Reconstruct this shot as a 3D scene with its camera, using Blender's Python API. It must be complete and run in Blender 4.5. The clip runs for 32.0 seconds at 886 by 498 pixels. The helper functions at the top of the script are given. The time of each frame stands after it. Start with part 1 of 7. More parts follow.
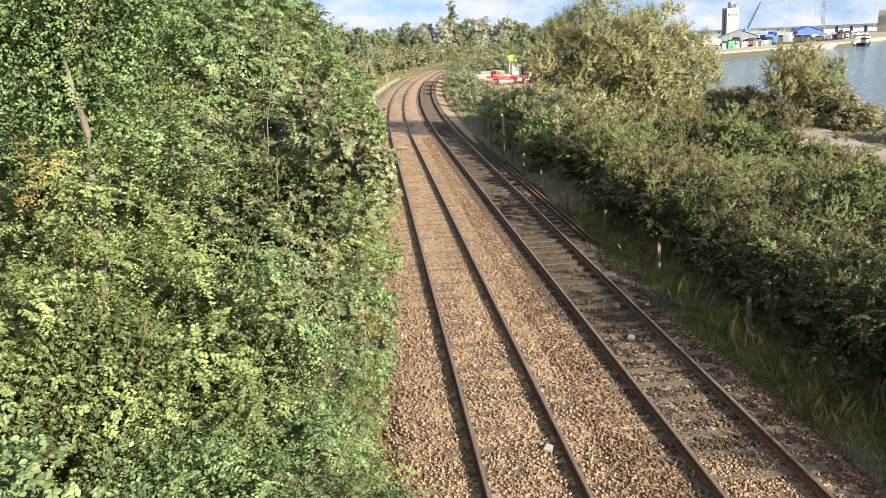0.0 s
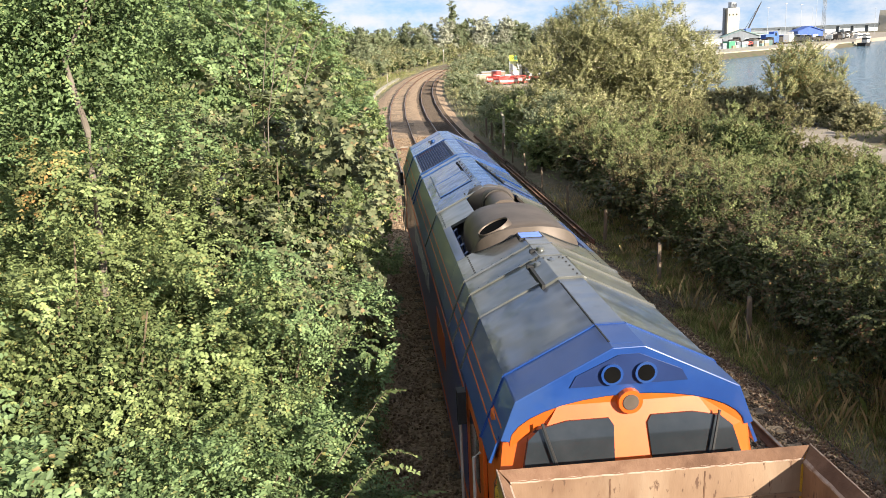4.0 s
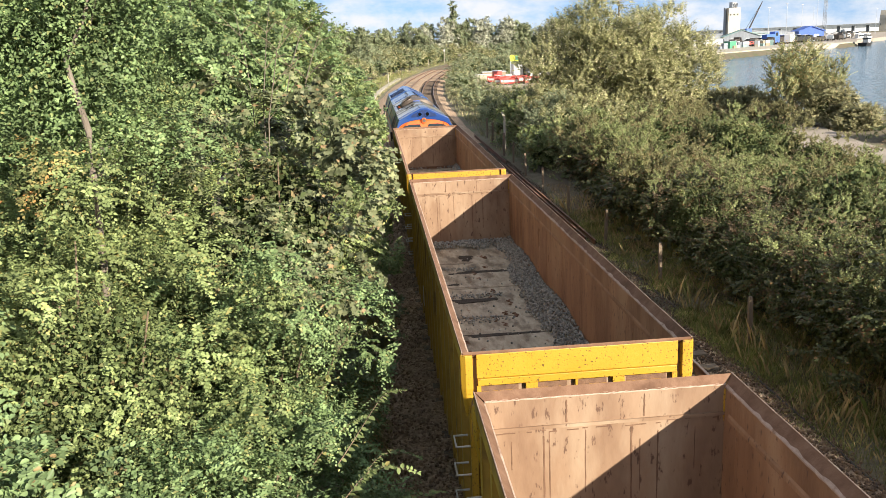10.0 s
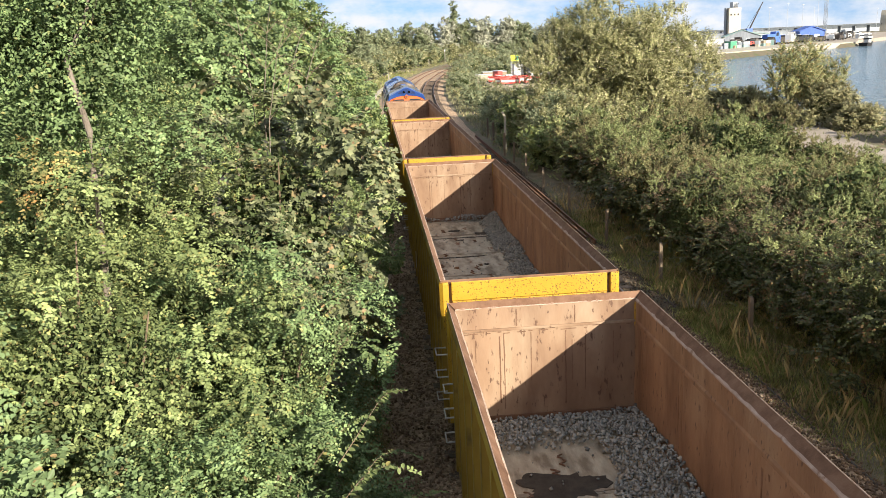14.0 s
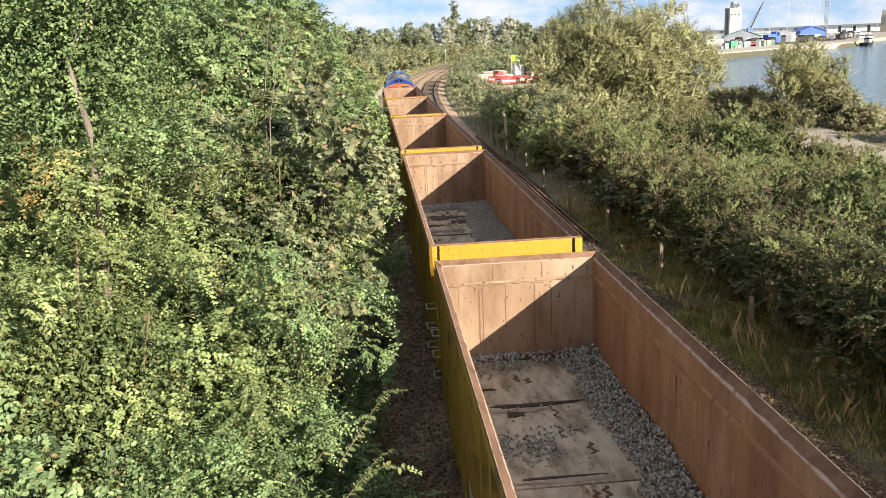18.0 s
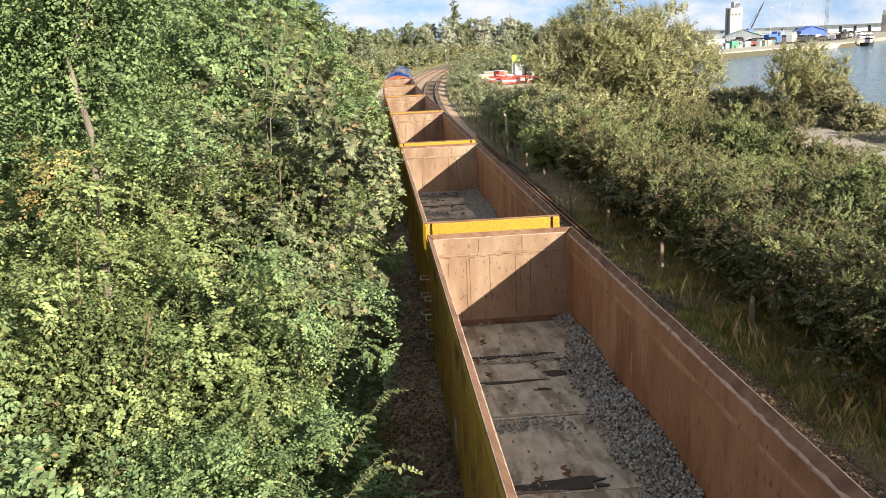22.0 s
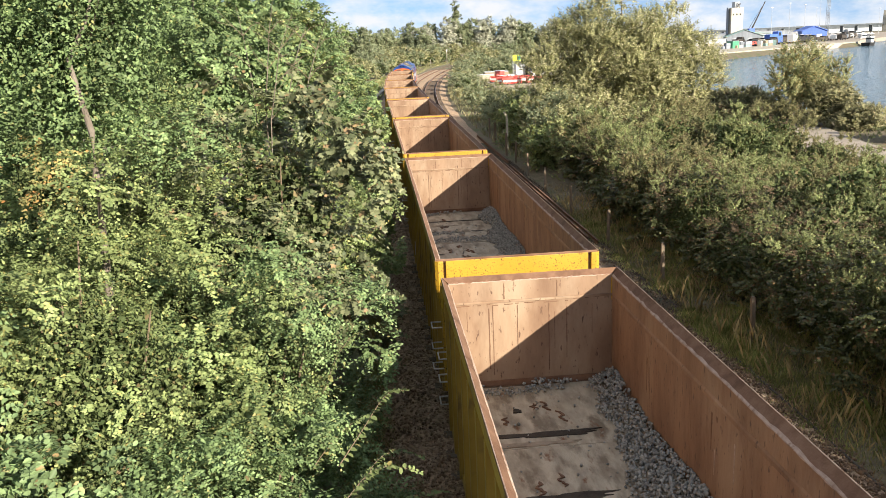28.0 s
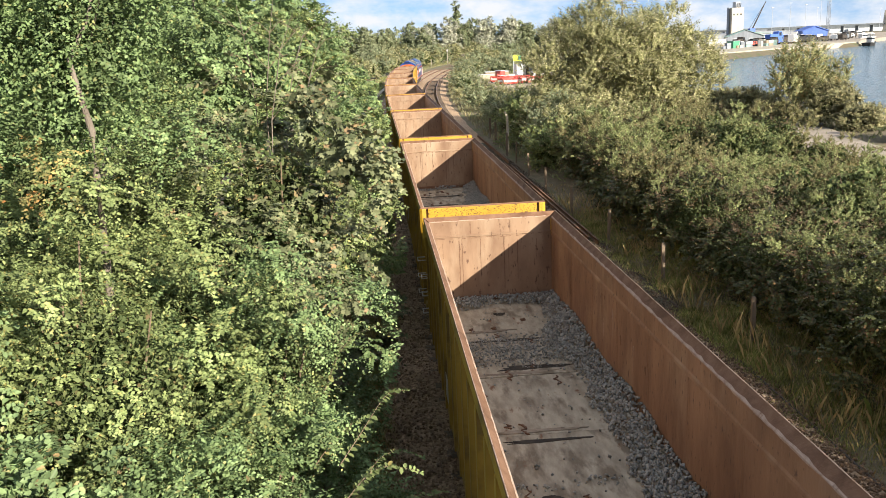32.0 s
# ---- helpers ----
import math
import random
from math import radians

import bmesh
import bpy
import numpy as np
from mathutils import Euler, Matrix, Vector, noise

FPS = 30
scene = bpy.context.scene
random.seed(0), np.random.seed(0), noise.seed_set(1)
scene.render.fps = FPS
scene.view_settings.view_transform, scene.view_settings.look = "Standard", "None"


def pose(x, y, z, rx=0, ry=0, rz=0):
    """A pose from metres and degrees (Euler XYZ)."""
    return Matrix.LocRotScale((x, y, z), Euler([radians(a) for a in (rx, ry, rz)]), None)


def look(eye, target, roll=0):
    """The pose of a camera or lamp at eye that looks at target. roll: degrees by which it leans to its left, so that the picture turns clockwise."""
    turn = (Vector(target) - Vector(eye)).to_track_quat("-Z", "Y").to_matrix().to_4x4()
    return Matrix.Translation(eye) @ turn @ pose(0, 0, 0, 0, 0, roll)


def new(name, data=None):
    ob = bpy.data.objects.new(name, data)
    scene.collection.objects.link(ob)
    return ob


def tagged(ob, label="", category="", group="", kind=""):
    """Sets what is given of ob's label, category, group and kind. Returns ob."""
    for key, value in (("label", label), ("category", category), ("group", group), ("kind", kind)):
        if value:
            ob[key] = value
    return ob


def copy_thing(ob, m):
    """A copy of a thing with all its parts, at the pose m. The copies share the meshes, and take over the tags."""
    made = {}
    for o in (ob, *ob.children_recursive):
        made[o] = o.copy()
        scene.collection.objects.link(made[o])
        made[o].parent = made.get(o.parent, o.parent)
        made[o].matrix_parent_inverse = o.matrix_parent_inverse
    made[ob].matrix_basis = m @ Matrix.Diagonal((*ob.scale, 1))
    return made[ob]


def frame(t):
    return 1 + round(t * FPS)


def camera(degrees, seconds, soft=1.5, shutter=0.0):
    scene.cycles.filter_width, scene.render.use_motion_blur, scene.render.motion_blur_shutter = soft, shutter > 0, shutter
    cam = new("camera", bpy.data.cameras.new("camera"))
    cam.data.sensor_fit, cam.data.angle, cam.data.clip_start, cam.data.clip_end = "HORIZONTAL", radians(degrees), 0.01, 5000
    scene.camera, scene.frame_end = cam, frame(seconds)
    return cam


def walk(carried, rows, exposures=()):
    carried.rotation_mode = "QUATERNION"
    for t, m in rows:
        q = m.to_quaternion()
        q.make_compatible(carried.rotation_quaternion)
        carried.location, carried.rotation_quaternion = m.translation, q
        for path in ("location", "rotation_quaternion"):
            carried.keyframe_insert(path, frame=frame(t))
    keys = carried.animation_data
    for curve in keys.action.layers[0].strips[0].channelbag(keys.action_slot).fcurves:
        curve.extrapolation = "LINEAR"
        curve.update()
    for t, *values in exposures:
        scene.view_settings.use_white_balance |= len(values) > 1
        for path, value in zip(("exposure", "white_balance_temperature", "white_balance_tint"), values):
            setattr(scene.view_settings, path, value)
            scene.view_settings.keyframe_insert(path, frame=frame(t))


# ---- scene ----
# One plan: x to the right of the left-hand track, y along it away from the bridge, z = 0 at the rail tops.
EYE = (-2.118, 0.0, 6.689)
random.seed(4)


def aim(yaw, pitch, roll):
    y, p = radians(yaw), radians(pitch)
    way = (math.sin(y) * math.cos(p), math.cos(y) * math.cos(p), -math.sin(p))
    return look(EYE, [e + w for e, w in zip(EYE, way)], roll)


cam = camera(55.49, 32.0, soft=0.75)
walk(cam, [(0.0, aim(4.482, 13.904, -2.475)), (8.0, aim(4.410, 13.904, -2.475)), (16.0, aim(4.338, 13.904, -2.475)),
           (24.0, aim(4.266, 13.904, -2.475)), (32.0, aim(4.194, 13.904, -2.475))])

# ---- light ----
SUN_AZ, SUN_EL = 145.0, 22.3  # degrees clockwise from +y, and above the horizon
scene.view_settings.exposure = 1.24
sun = new("sun", bpy.data.lights.new("sun", "SUN"))
sun.data.energy, sun.data.angle, sun.data.color = 5.0, radians(0.53), (1.0, 0.89, 0.74)
sun.matrix_world = look((math.sin(radians(SUN_AZ)) * 50, math.cos(radians(SUN_AZ)) * 50, math.tan(radians(SUN_EL)) * 50), (0, 0, 0))


def build_sky():
    w = bpy.data.worlds.new("sky")
    scene.world = w
    w.use_nodes = True
    nt = w.node_tree
    nt.nodes.clear()
    out = nt.nodes.new("ShaderNodeOutputWorld")
    bg = nt.nodes.new("ShaderNodeBackground")
    sky = nt.nodes.new("ShaderNodeTexSky")
    sky.sky_type, sky.sun_disc = "NISHITA", False
    sky.sun_elevation, sky.sun_rotation = radians(SUN_EL), radians(SUN_AZ)
    sky.air_density, sky.dust_density, sky.ozone_density = 1.0, 0.6, 4.0
    tc = nt.nodes.new("ShaderNodeTexCoord")
    mp = nt.nodes.new("ShaderNodeMapping")
    mp.inputs["Scale"].default_value = (1.0, 1.0, 2.2)
    n1 = nt.nodes.new("ShaderNodeTexNoise")
    n1.inputs["Scale"].default_value, n1.inputs["Detail"].default_value, n1.inputs["Roughness"].default_value = 11.0, 9.0, 0.6
    ramp = nt.nodes.new("ShaderNodeValToRGB")
    ramp.color_ramp.elements[0].position, ramp.color_ramp.elements[1].position = 0.37, 0.62
    mix = nt.nodes.new("ShaderNodeMixRGB")
    mix.inputs["Color2"].default_value = (5.0, 5.1, 5.35, 1)
    lk = nt.links.new
    lk(tc.outputs["Generated"], mp.inputs["Vector"])
    lift = nt.nodes.new("ShaderNodeVectorMath")
    lift.operation = "ADD"
    lift.inputs[1].default_value = (0.0, 0.0, 0.17)
    lk(tc.outputs["Generated"], lift.inputs[0])
    lk(lift.outputs["Vector"], sky.inputs["Vector"])
    lk(mp.outputs["Vector"], n1.inputs["Vector"])
    lk(n1.outputs["Fac"], ramp.inputs["Fac"])
    lk(ramp.outputs["Color"], mix.inputs["Fac"])
    lk(sky.outputs["Color"], mix.inputs["Color1"])
    lk(mix.outputs["Color"], bg.inputs["Color"])
    bg.inputs["Strength"].default_value = 0.080
    lk(bg.outputs["Background"], out.inputs["Surface"])


build_sky()


# ---- mesh helpers ----
def mesh_np(name, verts, faces):
    """A mesh from an (n, 3) array and an (m, k) array of corners."""
    verts, faces = np.asarray(verts, np.float32), np.asarray(faces, np.int32)
    me = bpy.data.meshes.new(name)
    m, k = faces.shape
    me.vertices.add(len(verts))
    me.vertices.foreach_set("co", verts.ravel())
    me.loops.add(m * k)
    me.loops.foreach_set("vertex_index", faces.ravel())
    me.polygons.add(m)
    me.polygons.foreach_set("loop_start", np.arange(0, m * k, k, dtype=np.int32))
    me.update(calc_edges=True)
    return me


class Geo:
    """Collects simple solids into one mesh."""

    def __init__(self):
        self.v, self.f = [], []

    def add(self, vs, fs):
        n = len(self.v)
        self.v += [tuple(q) for q in vs]
        self.f += [tuple(i + n for i in q) for q in fs]
        return self

    def box(self, x0, x1, y0, y1, z0, z1):
        return self.add([(x0, y0, z0), (x1, y0, z0), (x1, y1, z0), (x0, y1, z0), (x0, y0, z1), (x1, y0, z1), (x1, y1, z1), (x0, y1, z1)],
                        [(3, 2, 1, 0), (4, 5, 6, 7), (0, 1, 5, 4), (1, 2, 6, 5), (2, 3, 7, 6), (3, 0, 4, 7)])

    def loft(self, rings, caps=True, closed=True):
        k = len(rings[0])
        vs = [q for r in rings for q in r]
        fs = []
        for i in range(len(rings) - 1):
            for j in range(k if closed else k - 1):
                a, b = i * k + j, i * k + (j + 1) % k
                fs.append((a, b, b + k, a + k))
        if caps:
            fs.append(tuple(range(k))[::-1])
            fs.append(tuple((len(rings) - 1) * k + j for j in range(k)))
        return self.add(vs, fs)

    def prism(self, pts, axis, lo, hi):
        def at(a, b, c):
            return {"x": (c, a, b), "y": (a, c, b), "z": (a, b, c)}[axis]
        return self.loft([[at(a, b, c) for a, b in pts] for c in (lo, hi)])

    def tube(self, pts, radii, n=8):
        pts = [Vector(q) for q in pts]
        if not hasattr(radii, "__len__"):
            radii = [radii] * len(pts)
        rings = []
        for i, q in enumerate(pts):
            d = (pts[min(i + 1, len(pts) - 1)] - pts[max(i - 1, 0)]).normalized()
            u = d.orthogonal().normalized() if abs(d.z) > 0.9 else d.cross(Vector((0, 0, 1))).normalized()
            w = d.cross(u)
            rings.append([q + (u * math.cos(6.28318 * j / n) + w * math.sin(6.28318 * j / n)) * radii[i] for j in range(n)])
        return self.loft(rings)

    def mesh(self, name):
        me = bpy.data.meshes.new(name)
        me.from_pydata(self.v, [], self.f)
        bm = bmesh.new()
        bm.from_mesh(me)
        bmesh.ops.recalc_face_normals(bm, faces=bm.faces)
        bm.to_mesh(me)
        bm.free()
        return me


def part(name, geo, material, parent=None, label="", bevel=0.0, smooth=False):
    me = geo.mesh(name) if isinstance(geo, Geo) else geo
    if material and not me.materials:
        me.materials.append(material)
    ob = new(name, me)
    if parent:
        ob.parent = parent
    if label:
        ob["label"] = label
    if bevel:
        b = ob.modifiers.new("bevel", "BEVEL")
        b.width, b.segments, b.limit_method = bevel, 2, "ANGLE"
    if smooth:
        me.polygons.foreach_set("use_smooth", [True] * len(me.polygons))
        me.set_sharp_from_angle(angle=radians(35))
    return ob


def thing(name, label, category, at=None, group="", kind=""):
    ob = new(name)
    if at is not None:
        ob.matrix_basis = at
    return tagged(ob, label, category, group, kind)


# ---- materials ----
def nodes(name):
    m = bpy.data.materials.new(name)
    m.use_nodes = True
    nt = m.node_tree
    return m, nt, nt.nodes["Principled BSDF"], nt.links.new


def rgb(c):
    return (c[0], c[1], c[2], 1.0)


def surf(name, c1, c2, scale=3.0, c3=None, s3=0.4, t3=(0.52, 0.64), rough=0.6, metal=0.0, bump=0.25, bscale=60.0, spread=(0.35, 0.65),
         spec=0.5, stretch=(1, 1, 1), jitter=True, coat=0.0, c4=None, s4=20.0, t4=(0.60, 0.63), vary=0.0, bdist=0.02, bdetail=4.0):
    """Two colours mixed by fine noise, a third in larger patches, and a fine relief."""
    m, nt, bs, lk = nodes(name)
    tc = nt.nodes.new("ShaderNodeTexCoord")
    mp = nt.nodes.new("ShaderNodeMapping")
    mp.inputs["Scale"].default_value = stretch
    if jitter:
        oi = nt.nodes.new("ShaderNodeObjectInfo")
        mu = nt.nodes.new("ShaderNodeMath")
        mu.operation = "MULTIPLY"
        mu.inputs[1].default_value = 37.0
        lk(oi.outputs["Random"], mu.inputs[0])
        lk(mu.outputs[0], mp.inputs["Location"])
    lk(tc.outputs["Object"], mp.inputs["Vector"])

    def tex(s, detail):
        n = nt.nodes.new("ShaderNodeTexNoise")
        n.inputs["Scale"].default_value, n.inputs["Detail"].default_value, n.inputs["Roughness"].default_value = s, detail, 0.6
        lk(mp.outputs["Vector"], n.inputs["Vector"])
        return n

    def ramp(src, a, b):
        r = nt.nodes.new("ShaderNodeMapRange")
        r.inputs["From Min"].default_value, r.inputs["From Max"].default_value = a, b
        lk(src, r.inputs["Value"])
        return r.outputs["Result"]

    def blend(fac, a, b):
        x = nt.nodes.new("ShaderNodeMixRGB")
        lk(fac, x.inputs["Fac"])
        for slot, q in (("Color1", a), ("Color2", b)):
            if isinstance(q, tuple):
                x.inputs[slot].default_value = rgb(q)
            else:
                lk(q, x.inputs[slot])
        return x.outputs["Color"]
    col = blend(ramp(tex(scale, 6.0).outputs["Fac"], *spread), c1, c2)
    if c3:
        patch = tex(s3, 5.0).outputs["Fac"]
        if vary:
            # some things are more worn than others
            ov = nt.nodes.new("ShaderNodeObjectInfo")
            ma = nt.nodes.new("ShaderNodeMath")
            ma.operation = "MULTIPLY_ADD"
            ma.inputs[1].default_value = vary
            lk(ov.outputs["Random"], ma.inputs[0])
            lk(patch, ma.inputs[2])
            patch = ma.outputs[0]
        col = blend(ramp(patch, *t3), col, c3)
    if c4:
        col = blend(ramp(tex(s4, 7.0).outputs["Fac"], *t4), col, c4)
    lk(col, bs.inputs["Base Color"])
    bs.inputs["Roughness"].default_value, bs.inputs["Metallic"].default_value = rough, metal
    bs.inputs["Specular IOR Level"].default_value = spec
    bs.inputs["Coat Weight"].default_value = coat
    if bump:
        bn = nt.nodes.new("ShaderNodeBump")
        bn.inputs["Strength"].default_value, bn.inputs["Distance"].default_value = bump, bdist
        lk(tex(bscale, bdetail).outputs["Fac"], bn.inputs["Height"])
        lk(bn.outputs["Normal"], bs.inputs["Normal"])
    return m


def leaf_mat(name, c1, c2, c3, rough=0.5, through_light=0.25, odd=0.06, clump=1.5, depth=0.45):
    """Leaves: each one its own tone, light passing through."""
    m, nt, bs, lk = nodes(name)
    ge = nt.nodes.new("ShaderNodeNewGeometry")
    cr = nt.nodes.new("ShaderNodeValToRGB")
    e = cr.color_ramp.elements
    e[0].color, e[1].color = rgb(c1), rgb(c2)
    e[1].position = 0.93 - odd
    k = e.new(1.0 - odd * 0.5)
    k.color = rgb(c3)
    lk(ge.outputs["Random Per Island"], cr.inputs["Fac"])
    tc = nt.nodes.new("ShaderNodeTexCoord")
    n = nt.nodes.new("ShaderNodeTexNoise")
    n.inputs["Scale"].default_value, n.inputs["Detail"].default_value = clump, 3.0
    lk(tc.outputs["Object"], n.inputs["Vector"])
    hs = nt.nodes.new("ShaderNodeHueSaturation")
    mr = nt.nodes.new("ShaderNodeMapRange")
    mr.inputs["From Min"].default_value, mr.inputs["From Max"].default_value = 0.3, 0.7
    mr.inputs["To Min"].default_value, mr.inputs["To Max"].default_value = 1 - depth, 1 + depth
    lk(n.outputs["Fac"], mr.inputs["Value"])
    lk(mr.outputs["Result"], hs.inputs["Value"])
    lk(cr.outputs["Color"], hs.inputs["Color"])
    lk(hs.outputs["Color"], bs.inputs["Base Color"])
    bs.inputs["Roughness"].default_value = rough
    bs.inputs["Specular IOR Level"].default_value = 0.14
    tr = nt.nodes.new("ShaderNodeBsdfTranslucent")
    mx = nt.nodes.new("ShaderNodeMixShader")
    mx.inputs["Fac"].default_value = through_light
    lk(hs.outputs["Color"], tr.inputs["Color"])
    lk(bs.outputs["BSDF"], mx.inputs[1])
    lk(tr.outputs["BSDF"], mx.inputs[2])
    lk(mx.outputs["Shader"], nt.nodes["Material Output"].inputs["Surface"])
    return m


def stone_mat(name, tones, rough=0.85):
    """Loose stones: one tone each."""
    m, nt, bs, lk = nodes(name)
    ge = nt.nodes.new("ShaderNodeNewGeometry")
    cr = nt.nodes.new("ShaderNodeValToRGB")
    e = cr.color_ramp.elements
    while len(e) < len(tones):
        e.new(0.5)
    for i, c in enumerate(tones):
        e[i].position, e[i].color = i / (len(tones) - 1), rgb(c)
    lk(ge.outputs["Random Per Island"], cr.inputs["Fac"])
    lk(cr.outputs["Color"], bs.inputs["Base Color"])
    bs.inputs["Roughness"].default_value = rough
    return m


def ballast_mat(name, tones, cell=20.0, dirt=(0.17, 0.112, 0.066), dirt_at=(0.5, 0.75)):
    """A bed of broken stone, one tone for each stone, dirty patches."""
    m, nt, bs, lk = nodes(name)
    tc = nt.nodes.new("ShaderNodeTexCoord")
    vo = nt.nodes.new("ShaderNodeTexVoronoi")
    vo.inputs["Scale"].default_value = cell
    lk(tc.outputs["Object"], vo.inputs["Vector"])
    sp = nt.nodes.new("ShaderNodeSeparateColor")
    lk(vo.outputs["Color"], sp.inputs["Color"])
    cr = nt.nodes.new("ShaderNodeValToRGB")
    e = cr.color_ramp.elements
    while len(e) < len(tones):
        e.new(0.5)
    for i, c in enumerate(tones):
        e[i].position, e[i].color = i / (len(tones) - 1), rgb(c)
    lk(sp.outputs["Red"], cr.inputs["Fac"])
    n = nt.nodes.new("ShaderNodeTexNoise")
    n.inputs["Scale"].default_value, n.inputs["Detail"].default_value = 0.8, 6.0
    lk(tc.outputs["Object"], n.inputs["Vector"])
    mr = nt.nodes.new("ShaderNodeMapRange")
    mr.inputs["From Min"].default_value, mr.inputs["From Max"].default_value = dirt_at
    mr.inputs["To Max"].default_value = 0.75
    lk(n.outputs["Fac"], mr.inputs["Value"])
    mx = nt.nodes.new("ShaderNodeMixRGB")
    mx.inputs["Color2"].default_value = rgb(dirt)
    lk(mr.outputs["Result"], mx.inputs["Fac"])
    lk(cr.outputs["Color"], mx.inputs["Color1"])
    lk(mx.outputs["Color"], bs.inputs["Base Color"])
    bs.inputs["Roughness"].default_value = 0.9
    bn = nt.nodes.new("ShaderNodeBump")
    bn.inputs["Strength"].default_value, bn.inputs["Distance"].default_value = 0.4, 0.03
    bn.invert = True
    lk(vo.outputs["Distance"], bn.inputs["Height"])
    lk(bn.outputs["Normal"], bs.inputs["Normal"])
    return m


def water_mat():
    m, nt, bs, lk = nodes("dock_water")
    bs.inputs["Base Color"].default_value = (0.10, 0.17, 0.22, 1)
    bs.inputs["Roughness"].default_value = 0.12
    tc = nt.nodes.new("ShaderNodeTexCoord")
    n = nt.nodes.new("ShaderNodeTexNoise")
    n.inputs["Scale"].default_value, n.inputs["Detail"].default_value = 0.9, 6.0
    lk(tc.outputs["Object"], n.inputs["Vector"])
    bn = nt.nodes.new("ShaderNodeBump")
    bn.inputs["Strength"].default_value, bn.inputs["Distance"].default_value = 1.0, 1.6
    lk(n.outputs["Fac"], bn.inputs["Height"])
    lk(bn.outputs["Normal"], bs.inputs["Normal"])
    return m


